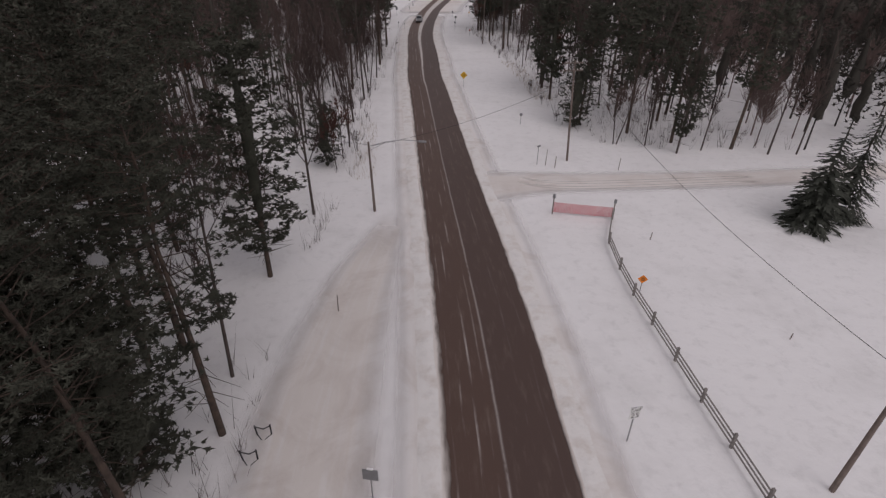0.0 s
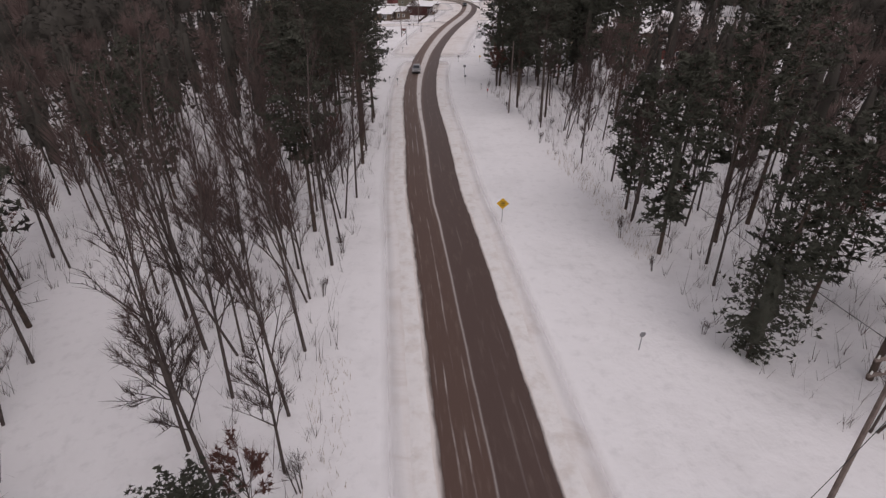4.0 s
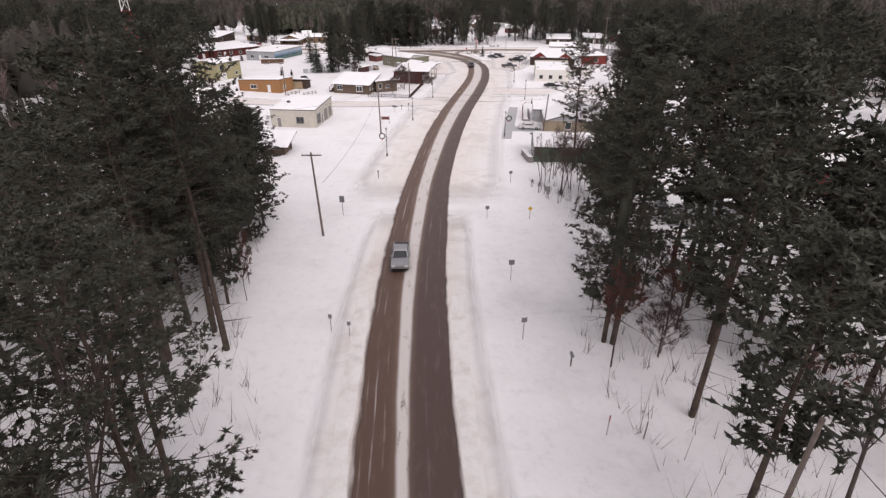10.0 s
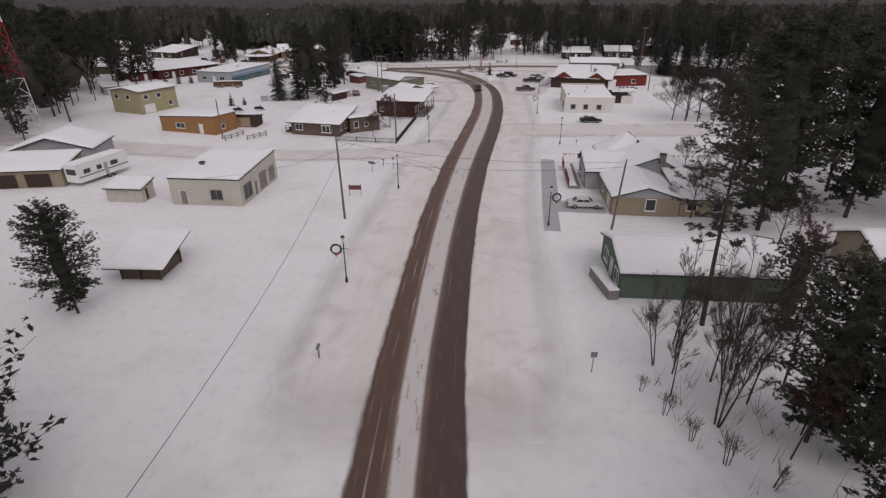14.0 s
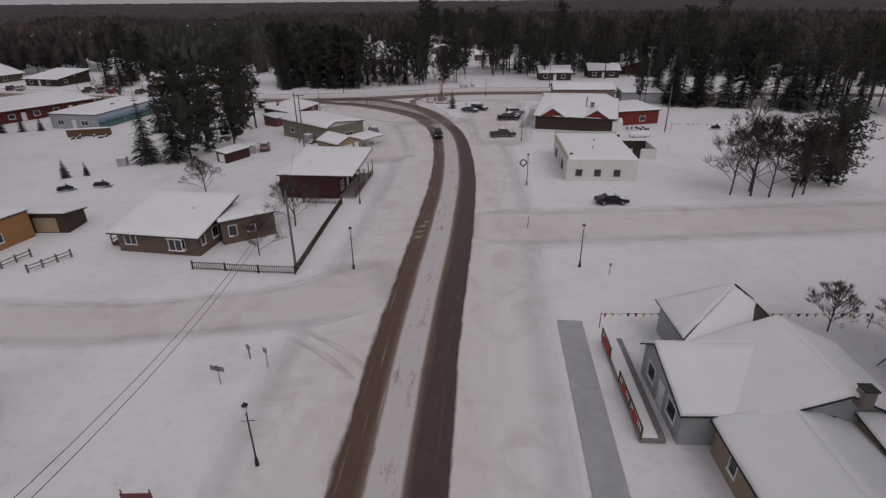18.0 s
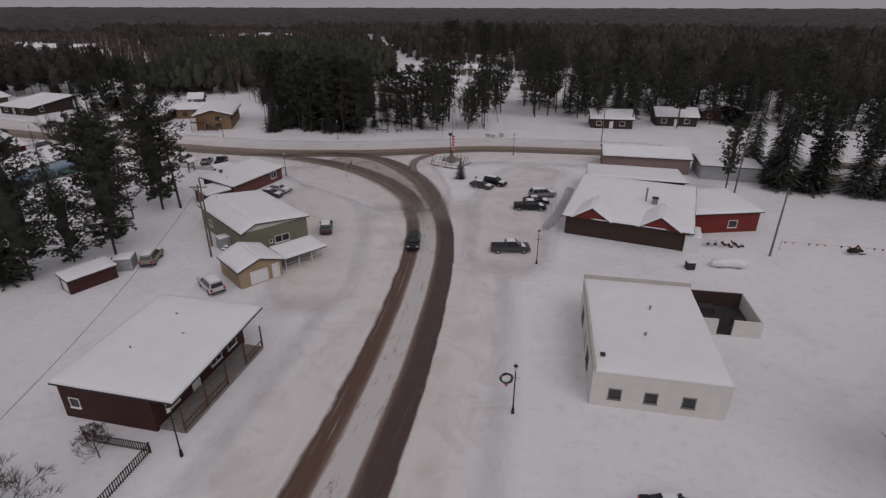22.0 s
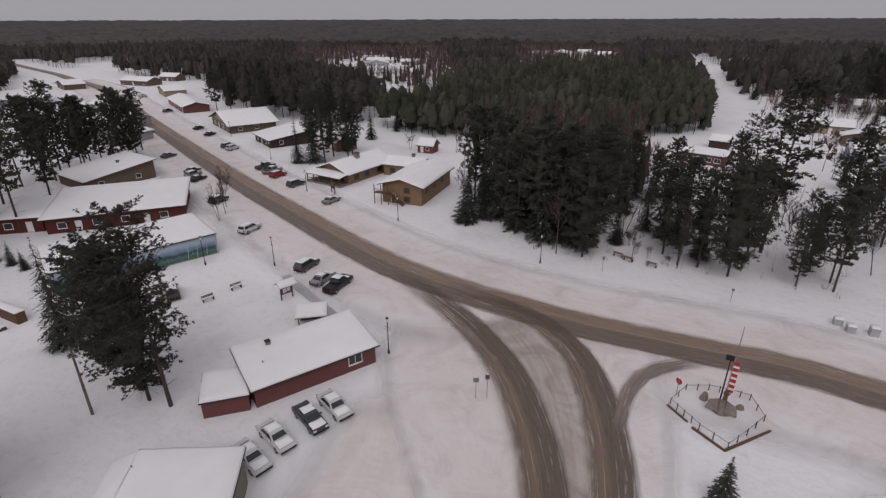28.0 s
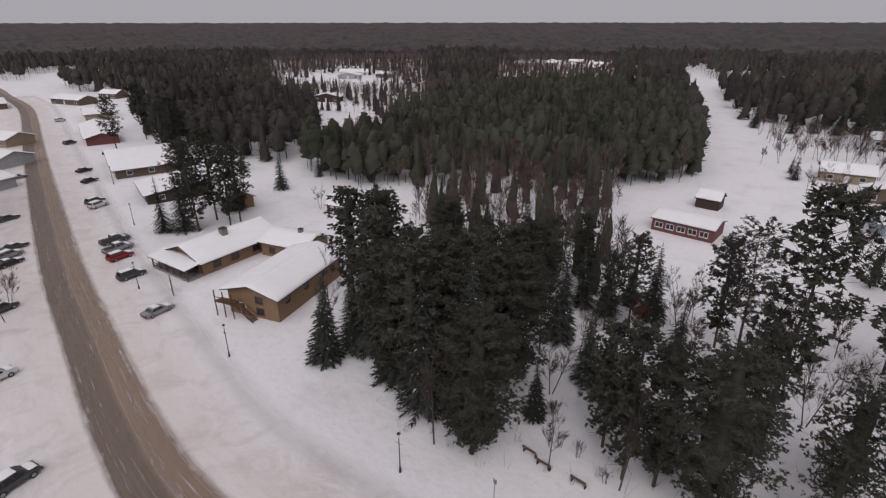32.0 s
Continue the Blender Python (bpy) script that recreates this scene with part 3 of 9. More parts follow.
ribbon("road", ROAD_LINE, [(-1, 0, 0.028), (-0.5, 0, 0.036), (0, 0, 0.042), (0.5, 0, 0.036), (1, 0, 0.028)], ROAD, "ploughed asphalt road with brown sand and a snow strip between the lanes", 2.0)
ribbon("road_highway", HWY_LINE, [(-1, 0, 0.030), (0, 0, 0.038), (1, 0, 0.030)], HIGHWAY, "sanded highway with packed brown snow at its edges", 4.0)
ribbon("road_left_branch", LEFT_BRANCH, [(-1, 0, 0.048), (0, 0, 0.052), (1, 0, 0.048)], BRANCH, "wheel-worn brown branch curving to the highway", 2.0)
ribbon("road_right_branch", RIGHT_BRANCH, [(-1, 0, 0.055), (0, 0, 0.059), (1, 0, 0.055)], BRANCH, "wheel-worn dark branch running up to the highway", 2.0)
ribbon("road_turn_lane", TURN_RIGHT, [(-1, 0, 0.062), (0, 0, 0.066), (1, 0, 0.062)], TRACK, "faint sanded turning track at the junction", 2.0)
ribbon("road_side_north", SIDE_R, lift(SOFT, 0.014), LANE_S, "side lane of packed snow with faint wheel tracks", 2.0, ends=3)
ribbon("road_side_west", SIDE_L, lift(SOFT, 0.014), LANE_S, "packed snow side street with sandy wheel tracks", 2.0, ends=3)
ribbon("road_side_east", SIDE_R2, lift(SOFT, 0.014), STRIP, "wide packed snow side street", 2.0, ends=3)
ribbon("pavement_country", ROAD_LINE[:13], [(-1, -3.4, -0.03), (-1, -1.6, -0.004), (-1, 0.3, 0.012), (1, -0.3, 0.012), (1, 1.6, -0.004), (1, 3.4, -0.03)], STRIP, "sandy snow shoulders beside the country road", 3.0, category="pavement")
ribbon("pavement_town", ROAD_LINE[12:], [(-1, -9.0, -0.03), (-1, -5.0, -0.004), (-1, 0.3, 0.016), (1, -0.3, 0.016), (1, 5.0, -0.004), (1, 9.5, -0.03)], STRIP, "driven-over packed snow beside the street", 3.0, category="pavement")
ribbon("pavement_highway", HWY_LINE[3:16], [(-1, -11.0, -0.03), (-1, -6.0, 0.0), (-1, -0.2, 0.020), (1, 0.2, 0.020), (1, 7.0, 0.0), (1, 13.0, -0.03)], LANE_S, "broad packed snow parking strips beside the highway", 4.0, category="pavement")
ribbon("pavement_junction", [(12.5, 366, 7.0), (8.0, 376, 11.0), (3.0, 385, 15.0), (-3, 394, 18.0), (-9, 404, 20.0)], [(-1, 0, 0.021), (-0.8, 0, 0.023), (0, 0, 0.024), (0.8, 0, 0.023), (1, 0, 0.021)], LANE_S, "driven snow between the branches of the junction", 2.0, category="pavement")
ribbon("pavement_gore", [(12.5, 364, 2.5), (10.6, 374, 4.0), (7.2, 383, 5.5), (2.5, 391, 7.0), (-4.0, 398.5, 7.5), (-12, 404, 5.0)], [(-1, 0, 0.026), (-0.55, 0, 0.030), (0, 0, 0.032), (0.55, 0, 0.030), (1, 0, 0.026)], SWEPT, "brown streaked snow between the branches", 1.5, category="pavement")
ribbon("pavement_forecourt", [(0, 330, 7.0), (-1, 345, 8.0), (-3, 360, 9.0), (-8, 374, 8.0), (-14, 384, 6.0)], HOVER, STRIP, "driven snow forecourt before the green hall and diner", 2.0, category="pavement")
ribbon("pavement_lot", [(24, 340, 7.0), (27, 355, 9.0), (29, 370, 10.0), (32, 385, 9.0), (40, 398, 8.0)], HOVER, STRIP, "driven snow parking lot by the restaurant", 2.0, category="pavement")
ribbon("snow_bank_west", ROAD_LINE[:12], [(-1, 0.05, 0.02), (-1, -0.35, 0.07), (-1, -0.7, 0.07), (-1, -1.2, 0.015), (-1, -1.7, -0.06)], BANK, "low ploughed snow bank with brown sand along the road edge", 1.5, wobble=0.35, category="snow bank")
ribbon("snow_bank_east", ROAD_LINE[:12], [(1, -0.05, 0.02), (1, 0.35, 0.07), (1, 0.7, 0.07), (1, 1.2, 0.015), (1, 1.7, -0.06)], BANK, "low ploughed snow bank with grey sand along the road edge", 1.5, wobble=0.35, category="snow bank")


ribbon("pavement_pull_off", [(-7, -5, 4.5), (-7.5, 12, 5.0), (-8, 26, 5.0), (-7, 40, 3.5), (-5, 52, 2.0)], HOVER, STRIP, "sandy packed snow pull-off beside the road", 3.0, category="pavement")


# wheel tracks over the snow
def track(line, gap=1.5, wide=0.28, up=0.0):
    """Two thin lines pressed into the snow by a vehicle's wheels."""
    for side in (-1, 1):
        pts = []
        for k, (x, y) in enumerate(line):
            a, b = line[max(k - 1, 0)], line[min(k + 1, len(line) - 1)]
            d = Vector((b[0] - a[0], b[1] - a[1])).normalized()
            pts.append((x + d[1] * side * gap / 2, y - d[0] * side * gap / 2, wide))
        ribbon("tyre_track", pts, [(-1.6, 0, up + 0.026), (-0.6, 0, up + 0.024), (0.6, 0, up + 0.024), (1.6, 0, up + 0.026)], TYRED, "faint tyre track pressed into the snow", 1.2, category="track")


for line in ([(-2, 268), (-5, 272), (-9, 275.5)], [(9, 60.5), (14, 59), (24, 59.6), (40, 61.4)]):
    track(line)


# sand spilled across the lanes
for x, y in ((4.3, 297.6), (4.9, 299.4), (4.0, 295.8), (5.5, 300.8)):
    ribbon("sand_patch", [(x - 1.4, y - 0.5, 0.5), (x - 0.4, y - 0.1, 0.7), (x + 0.5, y + 0.2, 0.6), (x + 1.3, y + 0.3, 0.4)], [(-1, 0, 0.044), (-0.4, 0, 0.048), (0.4, 0, 0.048), (1, 0, 0.044)], SANDY, "light sand spilled on the lane", 0.4, category="sand")


# ---- trees ----
def mesh_from(name, verts, tris, material, smooth=False):
    me = bpy.data.meshes.new(name)
    v = np.asarray(verts, dtype=np.float32)
    f = np.asarray(tris, dtype=np.int32)
    me.vertices.add(len(v))
    me.vertices.foreach_set("co", v.ravel())
    me.loops.add(f.size)
    me.loops.foreach_set("vertex_index", f.ravel())
    me.polygons.add(len(f))
    me.polygons.foreach_set("loop_start", np.arange(0, f.size, 3, dtype=np.int32))
    me.update(calc_edges=True)
    me.materials.append(material)
    return me


class Soup:
    """Triangles gathered for one mesh."""

    def __init__(self):
        self.v, self.f = [], []

    def rod(self, p, q, r0, r1, n=5):
        p, q = np.array(p, float), np.array(q, float)
        d = q - p
        d = d / (np.linalg.norm(d) + 1e-9)
        a = np.cross(d, (0.31, 0.2, 0.93))
        a = a / (np.linalg.norm(a) + 1e-9)
        b = np.cross(d, a)
        k = len(self.v)
        for c, r in ((p, r0), (q, r1)):
            for i in range(n):
                w = 2 * math.pi * i / n
                self.v.append(c + (a * math.cos(w) + b * math.sin(w)) * r)
        for i in range(n):
            j = (i + 1) % n
            self.f += [(k + i, k + j, k + n + j), (k + i, k + n + j, k + n + i)]

    def blade(self, p, tip, wide, rng=None):
        p, tip = np.array(p, float), np.array(tip, float)
        d = tip - p
        s = np.cross(d, (rng.uniform(-1, 1), rng.uniform(-1, 1), rng.uniform(-1, 1)) if rng else (0.1, 0.25, 0.96))
        s = s / (np.linalg.norm(s) + 1e-9) * wide
        k = len(self.v)
        self.v += [p - s, p + s, tip]
        self.f.append((k, k + 1, k + 2))

    def tuft(self, rng, p, size, n, up=0.35, wide=0.16):
        for _ in range(n):
            a = rng.uniform(0, 2 * math.pi)
            e = rng.uniform(-0.35, 1.0) * 0.9 + up * 0.4
            d = np.array((math.cos(a) * math.cos(e), math.sin(a) * math.cos(e), math.sin(e)))
            self.blade(p - d * size * 0.15, p + d * size * rng.uniform(0.7, 1.2), size * wide, rng)

    def mesh(self, name, material):
        return mesh_from(name, self.v, self.f, material)


def pine_meshes(seed, h, bare=0.42, spread=3.4, branches=62, twigs=2, puffs=3, lean=0.3, blades=6, size=0.42, open_low=0.0, core=0.0):
    """A tall pine: straight tapered trunk, dead stubs low down, long arching limbs that fork into twigs with round needle puffs at their ends."""
    rng = random.Random(seed)
    t, c = Soup(), Soup()
    bend = [np.array((rng.uniform(-lean, lean) * (k / 6) ** 1.5, rng.uniform(-lean, lean) * (k / 6) ** 1.5, h * 0.98 * k / 6)) for k in range(7)]
    rad = [0.0105 * h * (1 - k / 6.4) + 0.02 for k in range(7)]
    for k in range(6):
        t.rod(bend[k], bend[k + 1], rad[k], rad[k + 1], 7)

    def on(z):
        f = min(max(z / h * 6 / 0.98, 0), 5.999)
        k = int(f)
        return bend[k] * (1 - f + k) + bend[k + 1] * (f - k)

    def puff(p, s):
        for _ in range(blades):
            a, e = rng.uniform(0, 2 * math.pi), math.asin(rng.uniform(-0.8, 1.0))
            d = np.array((math.cos(a) * math.cos(e), math.sin(a) * math.cos(e), math.sin(e) * 0.8))
            c.blade(p - d * s * 0.25, p + d * s * rng.uniform(0.65, 1.1), s * (0.26 if blades < 7 else 0.19), rng)
    for _ in range(18):
        z = rng.uniform(0.1, bare) * h
        a = rng.uniform(0, 2 * math.pi)
        p = on(z)
        L = rng.uniform(0.6, 2.6)
        t.rod(p, p + np.array((math.cos(a) * L, math.sin(a) * L, rng.uniform(-0.6, 0.3))), 0.035, 0.01, 3)
    for i in range(branches):
        u = (i + rng.random()) / branches
        z = h * (bare + (0.985 - bare) * u)
        full = math.sin(math.pi * min(1, 0.2 + 0.85 * (1 - u))) ** 0.7
        L = max(0.7, spread * (0.4 + 0.6 * full) * rng.uniform(0.6, 1.15) * (1 - 0.55 * u ** 2))
        a = i * 2.399 + rng.uniform(-0.5, 0.5)
        rise = -0.16 + 0.6 * u + rng.uniform(-0.24, 0.3)
        d = np.array((math.cos(a), math.sin(a), rise))
        side = np.array((-math.sin(a), math.cos(a), 0.0))
        p = on(z)
        m = p + d * L * 0.55 + np.array((0, 0, 0.05 * L))
        q = m + (d + np.array((0, 0, 0.22))) * L * 0.45
        t.rod(p, m, 0.03 + 0.03 * (1 - u), 0.022, 3)
        t.rod(m, q, 0.022, 0.010, 3)
        # lower limbs carry needles at their ends alone
        inner = 0.2 + open_low * max(0.0, 0.5 - u)
        axes = [(p, m, q, inner)]
        for j in range(twigs):
            f = inner + (0.92 - inner) * (j + rng.random()) / twigs
            r = p + (m - p) * f / 0.55 if f < 0.55 else m + (q - m) * (f - 0.55) / 0.45
            w = d * rng.uniform(0.5, 0.9) + side * (1 if j % 2 else -1) * rng.uniform(0.5, 0.9) + np.array((0, 0, rng.uniform(-0.3, 0.55)))
            e = r + w * L * rng.uniform(0.2, 0.36) * (1.2 - 0.5 * f)
            if blades > 6:
                t.rod(r, e, 0.014, 0.006, 3)
            axes.append((r, (r + e) / 2, e, 0.3))
        for r, w, e, lo in axes:
            for j in range(puffs):
                f = lo + (1.02 - lo) * (j + rng.random()) / puffs
                o = r + (w - r) * f * 2 if f < 0.5 else w + (e - w) * (f - 0.5) * 2
                o = o + np.array((rng.uniform(-1, 1), rng.uniform(-1, 1), rng.uniform(-0.8, 1.1))) * 0.6 * size
                puff(o, size * rng.uniform(0.7, 1.25))
    if core:
        k0, n = len(c.v), 7
        for j in range(6):
            u = 0.18 + 0.16 * j
            R = core * spread * (0.4 + 0.6 * math.sin(math.pi * min(1, 0.2 + 0.85 * (1 - u))) ** 0.7) * (1 - 0.75 * u ** 2)
            m = on(h * (bare + (0.985 - bare) * u))
            for i in range(n):
                a = 2 * math.pi * (i + 0.5 * (j % 2)) / n
                c.v.append(m + np.array((math.cos(a) * R * rng.uniform(0.2, 1.3), math.sin(a) * R * rng.uniform(0.2, 1.3), rng.uniform(-0.8, 0.8))))
        for j in range(5):
            for i in range(n):
                p, q = k0 + j * n + i, k0 + j * n + (i + 1) % n
                c.f += [(p, q, q + n), (p, q + n, p + n)]
    for _ in range(5):
        puff(on(h * rng.uniform(0.95, 0.985)), size * 1.3)
    return t.mesh("trunk", BARK), c.mesh("crown", NEEDLE)


def spruce_meshes(seed, h, width=0.19, dens=1.0):
    """A conical spruce down to the ground with drooping sprays."""
    rng = random.Random(seed)
    t, c, w = Soup(), Soup(), Soup()
    t.rod((0, 0, 0), (0, 0, h * 0.96), 0.012 * h + 0.03, 0.015, 6)
    levels = int(15 + h * 1.3 * dens)
    for i in range(levels):
        u = (i + rng.uniform(0.0, 0.8)) / levels
        z = h * (0.04 + 0.95 * u)
        R = h * width * (1 - u) ** 0.85 * rng.uniform(0.8, 1.12) + 0.12
        n = max(5, int(10 * (1 - u) + 5))
        for k in range(n):
            a = k * 2 * math.pi / n + i * 0.9 + rng.uniform(-0.25, 0.25)
            r = R * rng.uniform(0.62, 1.1)
            d = np.array((math.cos(a), math.sin(a), 0))
            tip = np.array((0, 0, z)) + d * r + np.array((0, 0, -0.28 * r + 0.1))
            root = np.array((0, 0, z + 0.12 * r))
            side = np.cross(d, (0, 0, 1))
            c.blade(root, tip, 0.07 * r + 0.04)
            if rng.random() < 0.16:
                m = root * 0.35 + tip * 0.65 + np.array((0, 0, 0.05))
                w.blade(m - d * 0.1 * r, m + d * 0.2 * r, 0.05 * r + 0.03)
            for s in (0.35, 0.52, 0.68, 0.84):
                m = root * (1 - s) + tip * s
                for e in (-1, 1):
                    c.blade(m, m + d * r * 0.22 + side * e * r * 0.30 * (1.15 - s) + np.array((0, 0, rng.uniform(-0.14, 0.0) * r)), 0.05 * r + 0.03)
    c.tuft(rng, np.array((0, 0, h * 0.97)), 0.35, 6, 0.9)
    return t.mesh("trunk", BARK), c.mesh("crown", SPRUCE), w.mesh("snow", SNOW_ROOF)


def bare_meshes(seed, h, stems=1, fine=3, leaf=0, slim=1.0):
    """A leafless broadleaf tree: slender stem, forking limbs down to a haze of twigs, with a few dry leaves if wanted."""
    rng = random.Random(seed)
    t, c = Soup(), Soup()
    leaves = []

    def grow(p, d, L, r, depth):
        q = p + d * L
        (t if depth < 2 else c).rod(p, q, r, r * (0.5 if depth == 0 else 0.6), 6 if depth == 0 else 4 if depth == 1 else 3)
        if depth >= 2:
            for _ in range(6 if depth == 2 else 8):
                s = rng.uniform(0.2, 1.0)
                o = np.array((rng.uniform(-1, 1), rng.uniform(-1, 1), rng.uniform(-0.1, 1.0)))
                c.blade(p + d * L * s, p + d * L * s + (o + d) * rng.uniform(0.25, 0.6) * min(1.0, h / 8), 0.018 * min(1.0, h / 8), rng)
        if depth >= fine:
            leaves.append(q)
            return
        for k in range(rng.choice((2, 3, 3)) if depth else rng.choice((7, 8, 10))):
            s = rng.uniform(0.4, 1.0) if depth else rng.uniform(0.42, 1.0)
            a = rng.uniform(0, 2 * math.pi)
            tilt = rng.uniform(0.3, 0.8)
            o = np.array((math.cos(a), math.sin(a), 0.0))
            nd = d * math.cos(tilt) + o * math.sin(tilt) + np.array((0, 0, 0.18))
            nd = nd / np.linalg.norm(nd)
            grow(p + d * L * s, nd, L * (rng.uniform(0.20, 0.34) * slim if depth == 0 else rng.uniform(0.45, 0.68)) * (1.2 - 0.35 * s), r * ((0.5 if depth == 0 else 0.75) - 0.25 * s), depth + 1)
        grow(q, (d + np.array((rng.uniform(-0.2, 0.2), rng.uniform(-0.2, 0.2), 0.1))) / 1.02, L * (0.35 if depth == 0 else 0.5), r * 0.5, depth + 1)

    for s in range(stems):
        a = rng.uniform(0, 2 * math.pi)
        off = 0.0 if stems == 1 else rng.uniform(0.1, 0.5)
        d = np.array((math.cos(a) * (0.05 + off * 0.4), math.sin(a) * (0.05 + off * 0.4), 1.0))
        d = d / np.linalg.norm(d)
        grow(np.array((math.cos(a) * off, math.sin(a) * off, 0.0)), d, h * rng.uniform(0.66, 0.78), 0.0072 * h + 0.025, 0)
    if leaf:
        for p in leaves:
            if rng.random() < leaf:
                c.tuft(rng, p, 0.28, 4, 0.0, 0.4)
    return t.mesh("trunk", BARK_GREY), c.mesh("crown", OAKLEAF if leaf else TWIG)


def bush_meshes(seed, h, limbs=9, low=0.18, reach=0.42, depth=5):
    """A round leafless crown of fine forking branches on a short stem."""
    rng = random.Random(seed)
    t, c = Soup(), Soup()
    t.rod((0, 0, 0), (0, 0, h * 0.8), 0.011 * h + 0.03, 0.02, 6)

    def fork(p, d, L, r, k):
        q = p + d * L
        (t if k == 0 else c).rod(p, q, r, r * 0.6, 4 if k == 0 else 3)
        if k >= depth - 2:
            for _ in range(2):
                o = np.array((rng.uniform(-1, 1), rng.uniform(-1, 1), rng.uniform(-0.3, 1)))
                a = p + d * L * rng.uniform(0.3, 1)
                c.blade(a, a + (o * 0.7 + d) * h * rng.uniform(0.035, 0.075), 0.0012 * h + 0.007, rng)
        if k >= depth - 1:
            return
        for _ in range(3):
            o = np.array((rng.uniform(-1, 1), rng.uniform(-1, 1), rng.uniform(-0.35, 0.8)))
            nd = d + o * 0.75
            fork(p + d * L * rng.uniform(0.55, 1.0), nd / np.linalg.norm(nd), L * rng.uniform(0.5, 0.72), r * 0.55, k + 1)

    for i in range(limbs):
        u = (i + rng.random()) / limbs
        a = i * 2.4 + rng.uniform(-0.4, 0.4)
        rise = 0.7 + 1.1 * u
        d = np.array((math.cos(a), math.sin(a), rise))
        fork(np.array((0, 0, h * (low + (0.72 - low) * u))), d / np.linalg.norm(d), h * reach * (1 - 0.55 * u) * rng.uniform(0.8, 1.1), 0.004 * h + 0.010, 0)
    return t.mesh("trunk", BARK_GREY), c.mesh("crown", TWIG)


def make_tree(name, meshes, label, category, group):
    ob = thing(name, label, category, group)
    for n, me in zip(("trunk", "crown", "snow"), meshes):
        o = new(n, me)
        o.parent = ob
        if n == "snow":
            tagged(o, "dusting of snow on the branches", "", "", "stuff")
    return ob


PINES = [make_tree("pine_tree", pine_meshes(11 + k, h, bare, sp, br, tw, pf, blades=bl, size=sz, open_low=ol, core=(0, 0.26, 0.1, 0.3, 0, 0.12, 0.3)[k]), lab, "tree", "woods along the road") for k, (h, bare, sp, br, tw, pf, bl, sz, ol, lab) in enumerate((
    (25, 0.38, 5.2, 80, 3, 3, 5, 0.64, 0.5, "tall dark green pine with a bare lower trunk in snow"),
    (23, 0.28, 5.2, 86, 3, 3, 5, 0.66, 0.2, "tall dense dark green pine standing in snow"),
    (20, 0.20, 5.0, 80, 3, 3, 5, 0.64, 0.2, "broad dark green pine with long limbs in snow"),
    (14, 0.06, 6.6, 84, 4, 3, 5, 0.50, 0.0, "young bushy dark green pine in snow"),
    (24, 0.40, 5.8, 84, 5, 4, 10, 0.29, 1.2, "tall dark pine with a long bare trunk in snow"),
    (21, 0.18, 5.8, 100, 5, 4, 8, 0.40, 0.6, "broad old dark green pine standing in the snow"),
    (21, 0.13, 7.4, 150, 7, 4, 8, 0.44, 0.1, "very tall full-crowned dark pine in the snow")))]
SPRUCES = [make_tree("spruce_tree", spruce_meshes(31 + k, h, w), lab, "tree", "evergreens in the snow") for k, (h, w, lab) in enumerate((
    (16, 0.20, "conical dark green spruce with branches to the snow"),
    (9, 0.27, "small bushy dark green spruce in snow"),
    (22, 0.17, "tall dark narrow spruce at the wood's edge")))]
BARES = [make_tree("bare_tree", bare_meshes(51 + k, h, st, 3 if h > 4 else 2, lf, sl), lab, "tree", "leafless trees") for k, (h, st, lf, sl, lab) in enumerate((
    (20, 1, 0, 0.9, "tall leafless grey broadleaf tree in snow"),
    (17, 1, 0, 0.8, "slender leafless brown tree in snow"),
    (13, 2, 0, 1.1, "twin-stemmed leafless tree in snow"),
    (9, 1, 0.7, 1.3, "young oak with dry reddish leaves still on"),
    (5, 3, 0, 1.9, "low leafless many-stemmed garden tree in snow"),
    (2.2, 3, 0, 1.6, "low brown leafless shrub sticking out of snow")))]
BUSHES = [make_tree("bare_tree", bush_meshes(81 + k, h, n, low, reach), lab, "tree", "leafless trees") for k, (h, n, low, reach, lab) in enumerate((
    (4.4, 17, 0.14, 0.42, "round leafless garden tree with fine twigs in snow"),
    (12.0, 12, 0.10, 0.30, "broad leafless grey tree branching low in snow")))]
FIRST = set()


def plant(proto, x, y, scale=1.0, turn=None, z=-0.1):
    """Sets the first of a kind down, then copies it."""
    rng = random.Random(round(x * 131 + y * 17))
    turn = rng.uniform(0, 360) if turn is None else turn
    m = pose(x, y, z, rng.uniform(-2, 2), rng.uniform(-2, 2), turn) @ Matrix.Diagonal((scale, scale, scale * rng.uniform(0.94, 1.08), 1))
    if proto.name not in FIRST:
        FIRST.add(proto.name)
        proto.matrix_basis = m
        return proto
    ob = copy_thing(proto, m)
    ob.matrix_basis = m
    return ob


DEEP = []


def deep(proto, x, y, scale=1.0):
    """A tree inside the wood, joined with the others later."""
    if proto in PINES[3:]:
        proto = PINES[2]
    rng = random.Random(round(x * 131 + y * 17))
    DEEP.append((proto, pose(x, y, -0.1, rng.uniform(-2, 2), rng.uniform(-2, 2), rng.uniform(0, 360)) @ Matrix.Diagonal((scale, scale, scale * rng.uniform(0.94, 1.08), 1))))


